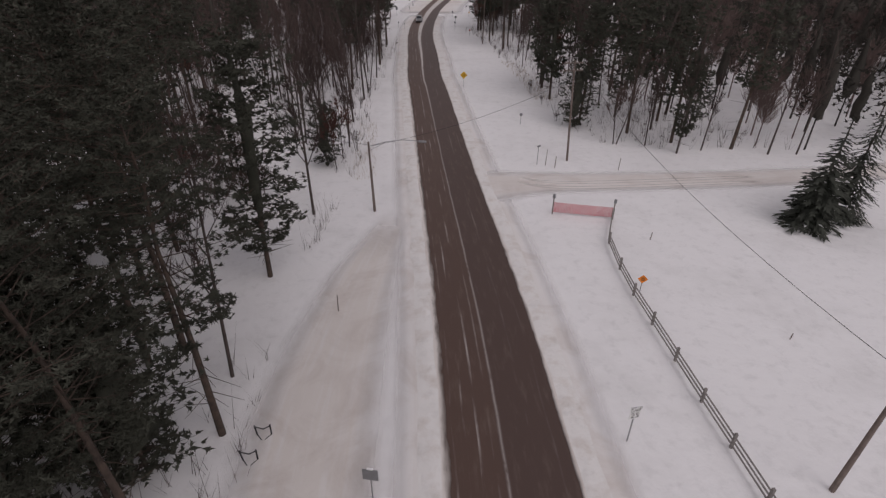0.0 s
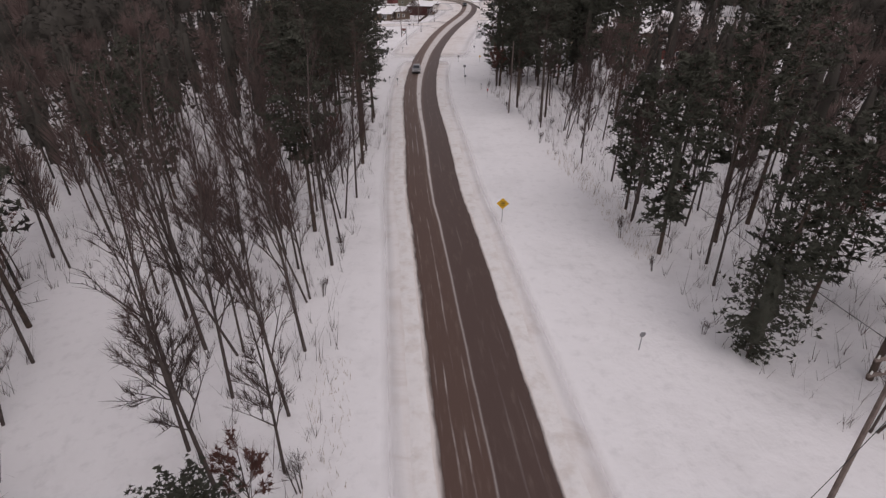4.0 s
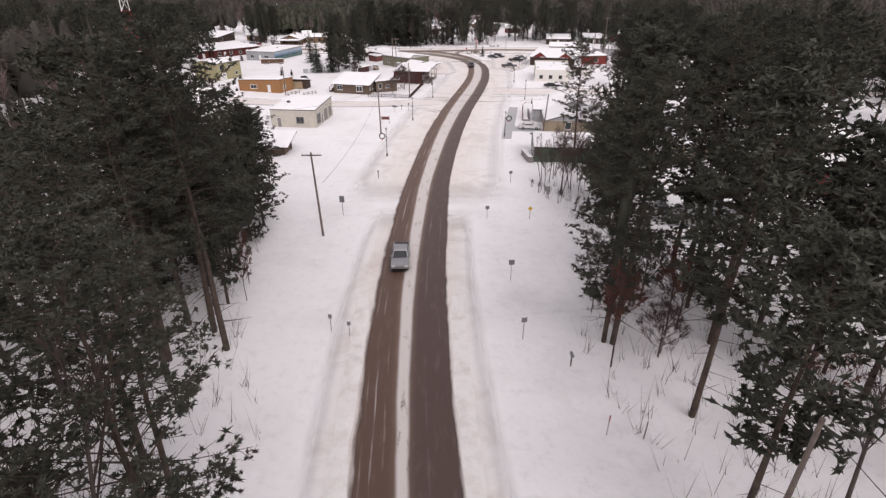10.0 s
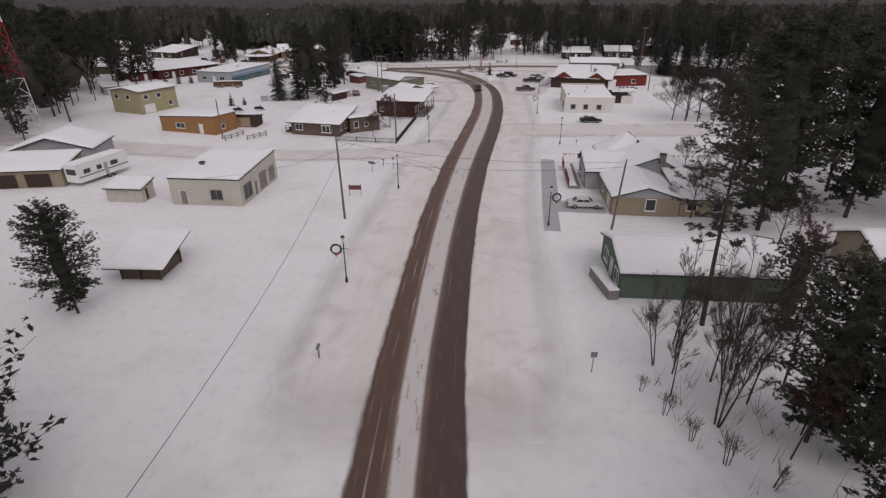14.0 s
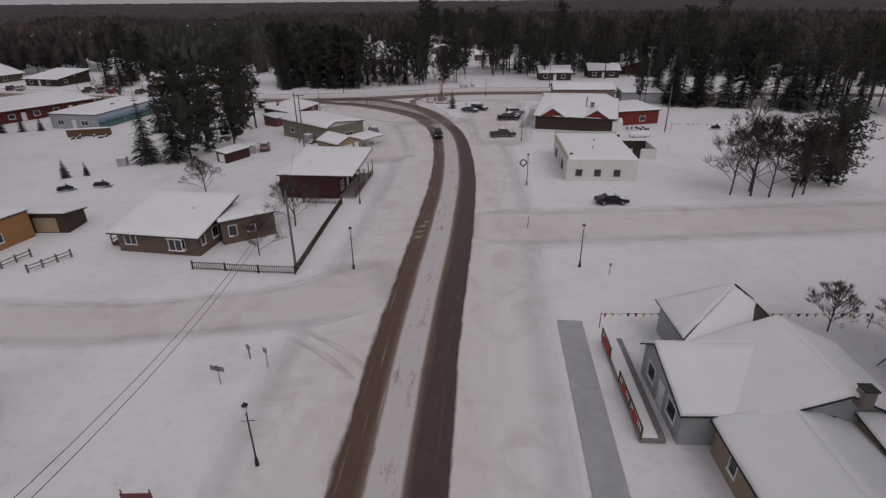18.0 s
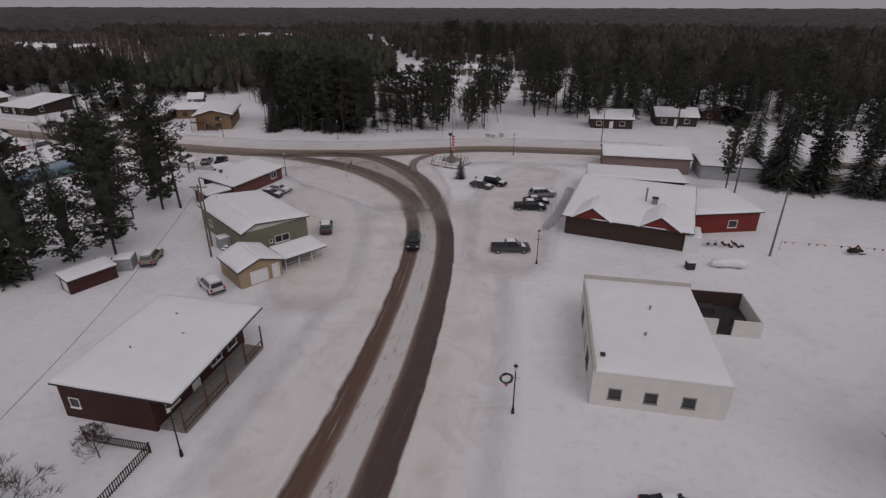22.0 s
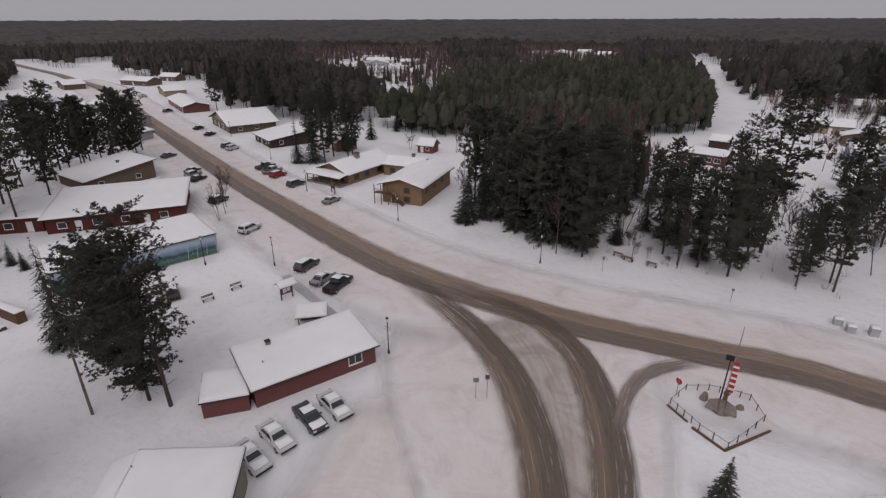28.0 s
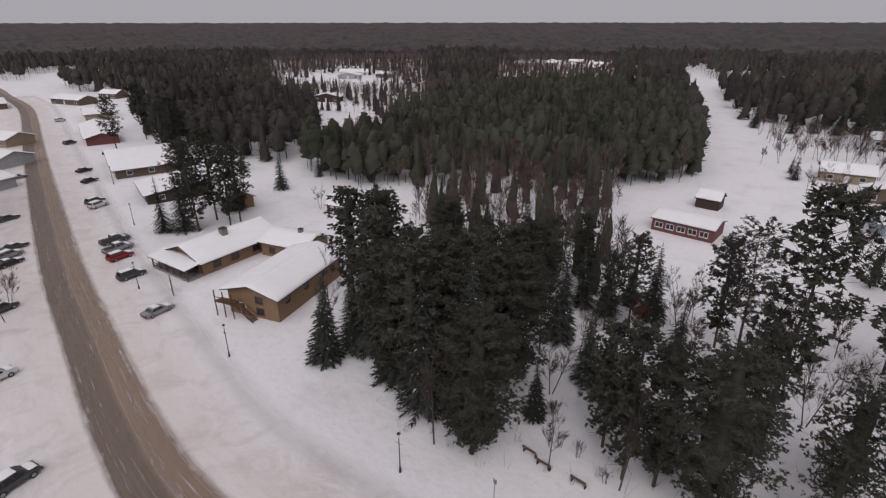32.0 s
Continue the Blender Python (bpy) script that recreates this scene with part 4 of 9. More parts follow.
def join_deep(name, label):
    """One mesh of all the trees gathered by deep()."""
    V, Fc, mats, slots, base = [], [], [], [], 0
    for proto, m in DEEP:
        for o in proto.children:
            me = o.data
            v = np.empty(len(me.vertices) * 3, dtype=np.float32)
            me.vertices.foreach_get("co", v)
            f = np.empty(len(me.polygons) * 3, dtype=np.int32)
            me.loops.foreach_get("vertex_index", f)
            A = np.array(m)
            f = f.reshape(-1, 3)
            if o.name.startswith("crown"):
                f = f[np.arange(len(f)) % 10 < (5 if proto in PINES else 4)]
            V.append(v.reshape(-1, 3) @ A[:3, :3].T + A[:3, 3])
            Fc.append(f + base)
            base += len(me.vertices)
            if me.materials[0] not in mats:
                mats.append(me.materials[0])
            slots.append(np.full(len(f), mats.index(me.materials[0]), dtype=np.int32))
    me = mesh_from(name, np.concatenate(V), np.concatenate(Fc), mats[0])
    for k in mats[1:]:
        me.materials.append(k)
    me.polygons.foreach_set("material_index", np.concatenate(slots))
    tagged(new(name, me), label, "woods", "", "stuff")


def road_x(y):
    for a, b in zip(ROAD_LINE, ROAD_LINE[1:]):
        if a[1] <= y <= b[1]:
            return a[0] + (b[0] - a[0]) * (y - a[1]) / (b[1] - a[1])
    return 0.0


def scatter(rng, x0, x1, y0, y1, gap, keep=None):
    """Loose even scatter of plan points."""
    cells, out = {}, []
    gap_at = gap if callable(gap) else (lambda y: gap)
    cell = 5.0 if callable(gap) else gap
    least = 3.0 if callable(gap) else gap
    tries = int((x1 - x0) * (y1 - y0) / (least * least) * 3)
    for _ in range(tries):
        x, y = rng.uniform(x0, x1), rng.uniform(y0, y1)
        if keep and not keep(x, y):
            continue
        ci, cj = int(x // cell), int(y // cell)
        g2 = gap_at(y) ** 2
        if all((x - px) ** 2 + (y - py) ** 2 > g2 for i in (-1, 0, 1) for j in (-1, 0, 1) for px, py in cells.get((ci + i, cj + j), ())):
            cells.setdefault((ci, cj), []).append((x, y))
            out.append((x, y))
    return out


# the west wood beside the road: pines first, bare trees in the middle, pines again
def west_edge(y):
    """How far west of the road's middle the wood begins."""
    pts = ((0, 15), (20, 17), (33, 17.5), (40, 19), (46, 15), (56, 14), (70, 12), (90, 12.5), (112, 10.0), (132, 9.0), (150, 8.0), (160, 10), (172, 16), (185, 20), (200, 21), (206, 28))
    for a, b in zip(pts, pts[1:]):
        if a[0] <= y <= b[0]:
            return a[1] + (b[1] - a[1]) * (y - a[0]) / (b[0] - a[0])
    return 30.0


def east_edge(y):
    pts = ((64, 45), (74, 25), (82, 21.5), (100, 22), (112, 22.5), (125, 21.5), (140, 20.5), (150, 19), (162, 17.5), (173, 16.5), (186, 22), (196, 24), (206, 20), (216, 19), (222, 22))
    for a, b in zip(pts, pts[1:]):
        if a[0] <= y <= b[0]:
            return a[1] + (b[1] - a[1]) * (y - a[0]) / (b[0] - a[0])
    return 45.0


W_CLEAR = [(-19, 52.5, 5, 5.5), (-16.5, 155.5, 8, 6.5), (-15, 57, 5, 5), (-20, 63, 5, 6), (-25, 71, 5, 7), (-30, 81, 5, 9), (-35.5, 92, 4, 10), (-17, 36, 5, 9), (-26, 58, 6, 5), (-21, 27, 6, 8), (-19, 46, 6, 5)]
E_CLEAR = [(26, 194, 11, 8), (70, 207, 22, 16), (45, 170, 8, 6), (34, 214, 12, 9), (48, 232, 22, 12), (31, 199, 8, 6)]


def clear(x, y, holes):
    return all(((x - a) / c) ** 2 + ((y - b) / d) ** 2 > 1 for a, b, c, d in holes)


def west_gap(y):
    return 4.7 if y < 48 else 3.3 if y < 118 else 3.9 if y < 150 else 6.6 if y < 178 else 5.2


rng_w = random.Random(5)
for x, y in scatter(rng_w, -58, -5, -6, 206, west_gap, lambda x, y: road_x(y) - west_edge(y) - (30 if 48 < y < 130 else 26 if y <= 48 else 17) < x < road_x(y) - west_edge(y) and clear(x, y, W_CLEAR)):
    r = rng_w.random()
    if y < 48:
        proto = (PINES[4] if x > road_x(y) - west_edge(y) - 9 else PINES[1]) if r < 0.85 else BARES[rng_w.choice((0, 3))]
        s = rng_w.uniform(0.8, 1.0)
    elif y < 124:
        proto = BARES[rng_w.choice((0, 0, 1, 1, 2, 3))] if r < (0.96 if x > -34 else 0.66) else PINES[rng_w.choice((0, 2))]
        s = rng_w.uniform(0.75, 1.05)
    elif y < 178:
        proto = PINES[rng_w.choice((0, 0, 0, 1, 4) if y < 158 else (0, 4, 4))] if r < 0.8 and (y > 146 or x > -22) else BARES[rng_w.choice((0, 1, 1))]
        s = rng_w.uniform(0.85, 1.05)
        if proto in PINES and y < 180 and x > road_x(y) - west_edge(y) - 13:
            proto = PINES[4]
    else:
        proto = PINES[rng_w.choice((2, 2, 3, 5))] if r < 0.82 else BARES[rng_w.choice((1, 3))]
        s = rng_w.uniform(0.7, 0.95)
    (plant if x > road_x(y) - west_edge(y) - 8 else deep)(proto, x, y, s)
rng_e = random.Random(9)
for x, y in scatter(rng_e, 8, 66, 70, 190, lambda y: 4.0 if y < 142 else 6.0, lambda x, y: road_x(y) + east_edge(y) < x < road_x(y) + east_edge(y) + 18 and clear(x, y, E_CLEAR)):
    r = rng_e.random()
    if y < 142:
        proto = BARES[rng_e.choice((0, 0, 1, 1, 2, 3))] if r < 0.88 else PINES[rng_e.choice((0, 0, 2))]
        s = rng_e.uniform(0.7, 1.0)
    else:
        proto = PINES[rng_e.choice((0, 0, 4))] if r < 0.66 else BARES[rng_e.choice((0, 1, 3))]
        s = rng_e.uniform(0.72, 0.98)
    (plant if x < road_x(y) + east_edge(y) + 8 else deep)(proto, x, y, s)
# single trees that can be picked out
for k, x, y, s in ((4, -15.8, 132.9, 1.1), (4, -16.8, 140.5, 1.05), (5, -15.5, 38.9, 1.0), (4, -19.0, 29.1, 1.0), (4, -20.9, 27.6, 0.95), (5, -18.3, 17.4, 0.72), (5, -19.5, 20.5, 0.62), (3, -16.8, 19.0, 0.8), (3, -20.5, 14.5, 0.85), (5, -23.5, 11, 0.85), (5, -24, 24, 0.85), (5, -28, 15, 0.9), (3, -19.5, 9, 0.8), (4, -23.1, 173.0, 1.02), (4, -27.5, 171.6, 1.05), (4, -27.9, 176.9, 0.95), (2, -25.5, 180.5, 0.7), (5, 10.2, 173.3, 0.95), (4, 10.9, 173.0, 1.0), (4, 19.6, 172.8, 0.95), (0, 15.3, 144.7, 0.95), (4, 19.6, 222.0, 0.84), (4, 21.1, 181.6, 1.05), (4, 24.8, 184.9, 1.05), (0, 24.9, 180.9, 0.98), (1, 27.6, 172.4, 0.9), (1, 28, 165.5, 0.95), (6, 19.9, 208.4, 0.62), (6, 18.8, 199.2, 0.70), (6, 36.6, 242.4, 1.15), (6, 50.5, 246, 1.1), (6, 61.5, 242.4, 1.05), (1, 44.5, 252, 0.95), (3, 25.8, 220.6, 0.62), (5, 44.3, 261.6, 0.92), (6, -37.2, 226.2, 0.5), (5, -27.3, 199.8, 0.75), (3, -30.5, 205, 0.95), (5, -28.6, 184, 0.9), (4, -32, 189, 0.95), (0, -36, 183, 0.9), (5, -28.5, 190.5, 0.7), (5, -36, 196, 0.9), (3, -27.5, 195, 0.8), (3, -15.3, 64.7, 0.55), (4, -20.3, 156.5, 0.8), (4, -15.5, 148.5, 0.88), (3, 20.4, 81.3, 0.63), (2, 32.9, 70.6, 0.64), (2, 19.3, 108, 0.8)):
    plant(PINES[k], x, y, s)
for k, x, y, s in ((1, 38.6, 49.2, 1.4), (1, 43.3, 51.5, 1.5), (0, -45.6, 338.1, 0.88), (2, -40.6, 338.4, 0.74), (0, -53.6, 366.3, 0.9), (1, 19.6, 386.7, 0.62), (1, 88, 343, 0.6), (1, 35.9, 209.1, 0.62)):
    plant(SPRUCES[k], x, y, s)
for k, x, y, s in ((6, -38.0, 339.4, 0.90), (6, -31.6, 347.6, 0.84), (3, -36.0, 345.0, 0.7), (6, -43.4, 367.4, 0.78), (6, -34.2, 366.6, 0.86), (4, -31.4, 367.4, 0.88), (2, -98, 458, 1.0), (2, -92.5, 460.5, 0.9), (1, -104, 455.5, 0.85)):
    plant(PINES[k], x, y, s)
for k, x, y, s in ((0, 19.3, 105.5, 1.0),  (1, 22, 214, 0.6), (1, 26, 212, 0.6), (1, -84, 411, 0.5), (1, -80, 408, 0.48), (2, -88, 413, 0.55), (2, -77.5, 405, 0.5), (3, -24.6, 184.5, 0.5), (3, -26, 187.5, 0.55), (3, -23.8, 181, 0.45), (1, 14.1, 215.5, 0.42), (1, 15.2, 217.5, 0.45), (1, 16.6, 214.5, 0.5), (1, 14.8, 209.9, 0.5), (1, 18, 212, 0.5), (1, 12.9, 213, 0.4), (2, 14.6, 209.9, 0.62), (2, 17, 213, 0.6), (2, 15.6, 219, 0.6), (2, 19, 216, 0.65), (2, 13.2, 216.5, 0.5), (3, 20, 209, 0.7), (3, 18, 207, 0.7), (2, 21, 219, 0.6), (5, 11.5, 211, 0.8), (5, 12.4, 208.5, 0.8), (5, 10.8, 213.5, 0.6), (5, 13.6, 206.5, 0.9), (5, 15.5, 205, 0.8), (3, 29, 224, 0.9), (2, 41, 222.1, 0.5), (2, 42.2, 220.9, 0.55), (2, 46.5, 223.5, 0.5)):
    plant(BARES[k], x, y, s)
for k, x, y, s in ((0, -140.3, 392, 0.8), (1, -138.9, 399, 0.85), (1, -138.6, 405.6, 0.8), (2, -137, 413.7, 0.85), (1, -139, 420.5, 0.8), (0, -146, 403, 0.9), (1, -149, 412, 0.8), (2, -99, 357.5, 0.8), (1, -92, 361.7, 0.75), (0, -106, 352, 0.8), (1, -120, 361, 0.8), (2, -112, 348, 0.75), (1, -170, 490, 0.9), (0, -182, 476, 0.85), (1, -163, 482, 0.8), (1, -205, 498, 0.9), (2, -92.6, 286.2, 0.85), (0, -90, 290.5, 0.9), (1, -93, 300, 0.9), (0, -96, 318, 0.9), (1, -88, 311, 0.8), (0, -93.5, 345, 0.85), (2, -85, 291, 0.6), (1, 55, 256, 0.95), (2, 66, 258, 1.05), (1, 76, 254, 1.0), (1, 70, 243, 0.95), (0, 88, 262, 1.0), (1, 96, 252, 1.05), (0, 102, 244, 1.0), (1, 108, 256, 1.0), (1, 98, 264, 0.9), (0, 68, 247.4, 0.95), (1, 58, 252, 0.9), (0, 74, 238, 0.95), (1, 80, 246, 1.0), (1, 44, 250, 0.85), (0, 84, 255, 0.95), (1, 90, 240, 1.0), (2, -97.6, 363, 0.95), (1, -107, 370, 0.95), (1, -113, 378, 1.0), (0, -104, 379, 0.9), (1, -121, 372, 0.95), (0, -128, 384, 0.9), (1, -118, 390, 0.9), (1, -133, 372, 1.0), (2, -110, 361, 0.95), (3, 22, 206.6, 0.7), (3, 67, 308.5, 0.75), (3, 71.5, 308, 0.8), (3, 75, 312, 0.85), (1, 72, 379, 0.6), (1, 62, 441, 0.85), (0, 72, 439, 0.8), (1, 86, 440, 0.85)):
    plant(PINES[k], x, y, s)
for k, x, y, s in ((1, -88, 372, 0.5), (1, -84, 372.6, 0.45), (1, -92, 371, 0.5), (1, -56.6, 330, 0.42), (1, -53.5, 331, 0.28), (2, 90, 380, 0.9), (2, 100, 376, 0.9), (2, 112, 372, 0.95), (2, 84, 384, 0.85), (2, 121, 359, 0.9)):
    plant(SPRUCES[k], x, y, s)
for k, x, y, s in ((1, -26.8, 59.4, 0.7), (1, -23.5, 55.6, 0.55), (1, -30.5, 60.5, 0.75), (1, -29.5, 64.5, 0.7), (1, -25.2, 52.8, 0.6), (1, -32.5, 55.5, 0.8), (1, -28.5, 55.2, 0.6), (0, -20.8, 55.4, 0.8), (0, -22.5, 53.6, 0.9), (1, 53.6, 306.4, 0.95), (1, 56.3, 305.4, 1.1), (1, 58.7, 304.5, 1.0), (1, 57.5, 307.5, 1.05), (1, 62.3, 304.1, 0.95), (1, 64.7, 305, 0.9), (0, -28.7, 317.2, 1.2), (0, -12.5, 302, 1.5), (0, -15.5, 293, 1.1), (0, 40, 270, 1.05), (0, 44.5, 268, 0.9), (0, -10.5, 309.5, 0.7), (0, 11.5, 176, 1.1), (0, 13.4, 179, 1.2), (0, 12.2, 183, 1.0), (0, 15, 186, 1.3), (0, 14.2, 171, 1.1), (0, 16.5, 181, 1.4), (0, 17.5, 175, 1.3), (0, 18.5, 190, 1.3), (1, 36.5, 238, 0.6), (1, 30, 246.5, 0.62), (1, 41, 241, 0.5)):
    plant(BUSHES[k], x, y, s)
rng_s = random.Random(21)
for k in range(16):
    y = rng_s.uniform(66, 215)
    side = rng_s.random() < 0.5
    x = road_x(y) + east_edge(y) - rng_s.uniform(-2, 2.5) if side and y > 74 else road_x(y) - west_edge(y) + rng_s.uniform(-3, 1.5)
    plant(BARES[5], x, y, rng_s.uniform(0.5, 1.2))
def east_of_town(x, y):
    """Woods on both sides of the highway east of the junction."""
    h = hwy_y(x)
    if y < h - 10:
        return x > 79 and y > (392 - (x - 80) * 3.4 if x < 84 else 378 - (x - 84) * 0.5)
    return y > h + 44 and clear(x, y, ((66, 443, 9, 9), (88, 449, 10, 9), (106, 457, 9, 8), (39, 470, 4, 40)))


def hwy_y(x):
    for a, b in zip(HWY_LINE, HWY_LINE[1:]):
        if a[0] <= x <= b[0]:
            return a[1] + (b[1] - a[1]) * (x - a[0]) / (b[0] - a[0])
    return 290.0 if x > 0 else 640.0


# the grove north of the highway
def in_grove(x, y):
    return y < 474 and -39 < x < 33 and y > 428 + 0.35 * max(0.0, -18 - x) + 0.33 * max(0.0, x + 8) * (x < 16) + 7.5 * (x >= 16) and clear(x, y, ((-31, 457, 9, 6), (11, 455, 5, 9), (-1, 437, 5, 4)))


rng_g = random.Random(13)
for x, y in scatter(rng_g, -42, 33, 426, 474, 4.1, in_grove):
    r = rng_g.random()
    if x < -7 and y < 460:
        proto, s = (SPRUCES[2], rng_g.uniform(0.7, 1.0)) if r < 0.2 else (PINES[rng_g.choice((1, 6))], rng_g.uniform(0.7, 0.92)) if r < 0.7 else (PINES[2], rng_g.uniform(0.85, 1.05)) if r < 0.9 else (BARES[1], 0.8)
    elif x < 10:
        proto, s = (SPRUCES[0], rng_g.uniform(0.5, 0.85)) if r < 0.3 else (PINES[2], rng_g.uniform(0.6, 0.85)) if r < 0.6 else (BARES[rng_g.choice((1, 2, 3))], rng_g.uniform(0.5, 0.8))
    elif r < 0.3:
        proto, s = PINES[rng_g.choice((1, 2, 5, 6))], rng_g.uniform(0.62, 0.95)
    elif r > 0.75:
        continue
    else:
        proto, s = BARES[rng_g.choice((1, 2, 3))], rng_g.uniform(0.5, 0.75)
    plant(proto, x, y, s)
for k, x, y, s in ((2, -17.7, 432.4, 1.0), (2, -11.2, 433.5, 0.98), (2, -24, 435, 0.9), (0, -34.6, 432.5, 0.9), (2, -37.5, 445, 0.9), (2, -31, 438, 0.9), (0, 3.2, 445, 0.75)):
    plant(SPRUCES[k], x, y, s)
for k, x, y, s in ((0, 16.7, 448.8, 1.15), (6, -14.4, 436.5, 0.92), (6, -20.5, 439.5, 0.95), (5, 8.6, 436.2, 0.82), (2, 5.7, 435.2, 0.85), (2, 2.5, 438.5, 0.8), (5, 22.6, 437.4, 0.55), (4, 27.0, 441.6, 0.6), (4, 12.5, 461, 0.85), (3, 24.2, 446, 0.8)):
    plant(PINES[k], x, y, s)
for k, x, y, s in ((5, -1.5, 436, 1.0), (5, 0.8, 435.2, 0.9), (5, 11.5, 440, 1.3), (5, 13.0, 442, 1.2), (5, 14.6, 438.6, 1.1), (4, -3.4, 439, 0.5), (5, 4.5, 433.9, 0.9)):
    plant(BARES[k], x, y, s)
# gardens, and the trees beyond the bungalow
for k, x, y, s in ((0, -133, 490.7, 0.52), (0, -105.2, 483.5, 0.72), (1, -106.8, 498.9, 0.8), (0, -99.6, 465.5, 0.62), (0, -101.1, 446.8, 0.84), (2, -97.5, 449.5, 0.9), (0, -20.9, 724, 0.75), (0, -6.5, 665.3, 0.84), (0, 7.9, 659.4, 0.95), (2, 15.8, 664.7, 0.75), (0, 23.7, 664.3, 0.9), (1, 13.3, 576.7, 0.9), (0, 30, 672, 0.9), (1, 12, 585, 0.6), (0, 45, 640, 0.8), (1, 40, 610, 0.9)):
    plant(SPRUCES[k], x, y, s)
for k, x, y, s in ((5, -94.6, 451.2, 0.95), (2, -90.5, 456.5, 0.85), (2, 34.7, 658.2, 1.2), (1, 41, 664, 1.05), (2, 52, 655, 1.0), (2, 27, 690, 1.0), (3, 28.8, 502.6, 0.55), (3, 34.3, 486, 0.6), (2, 40, 500, 0.7), (1, 48, 478, 0.9)):
    plant(PINES[k], x, y, s)
for k, x, y, s in ((3, 24.8, 519.5, 1.1), (2, 27.1, 514.4, 0.7), (2, 22, 545, 0.8), (3, 20, 604, 0.9), (2, 8, 597, 0.6), (3, 3, 592.6, 0.6), (2, 12, 600, 0.6), (2, 27, 598, 0.7), (2, -84, 478, 0.4), (2, -70, 483, 0.5), (1, -62, 490, 0.5), (2, -88, 497, 0.5), (2, -66, 505, 0.5), (1, -115, 478, 0.5), (2, 34, 590, 0.7), (2, 17, 560, 0.5)):
    plant(BARES[k], x, y, s)

rng_x = random.Random(61)
for x, y in scatter(rng_x, 34, 150, 335, 486, 5.0, east_of_town):
    r = rng_x.random()
    (plant if y < hwy_y(x) + 52 and x < 112 else deep)(SPRUCES[2] if r < 0.4 else SPRUCES[0] if r < 0.55 else PINES[rng_x.choice((0, 1, 2))], x, y, rng_x.uniform(0.8, 1.12))
rng_t = random.Random(44)
for x, y in scatter(rng_t, -205, -104, 345, 400, 6.5, lambda x, y: y < 306 + (23 - x) * 0.42 and (x < -138 or y < 374) and clear(x, y, ((-103, 347, 12, 9),))):
    (plant if x > -140 else deep)(PINES[rng_t.choice((2, 3, 1))], x, y, rng_t.uniform(0.85, 1.1))
for k, x, y, s in ((1, -139.5, 397, 0.85), (2, -142, 404, 0.95), (1, -139, 411, 0.8), (2, -140, 419, 0.95), (2, -148, 410, 0.95), (1, -151, 399, 0.85), (2, -149, 421, 0.95), (1, -155, 430, 0.8), (2, -159, 415, 0.9)):
    plant(PINES[k], x, y, s)

# brush and conifers right of the cleared strip
rng_b = random.Random(88)
for x, y in scatter(rng_b, -4, 42, 606, 652, 4.4, lambda x, y: x > 16 - 0.245 * (y - 570)):
    deep(BARES[rng_b.choice((2, 3))], x, y, rng_b.uniform(0.5, 0.75))
for x, y in scatter(rng_b, 26, 84, 636, 730, 7.5, lambda x, y: x > 30 or y > 700):
    deep(rng_b.choice((PINES[1], PINES[2], SPRUCES[0])), x, y, rng_b.uniform(0.7, 1.0))

join_deep("inner_woods", "deeper rows of pines and leafless trees in the snowy woods")


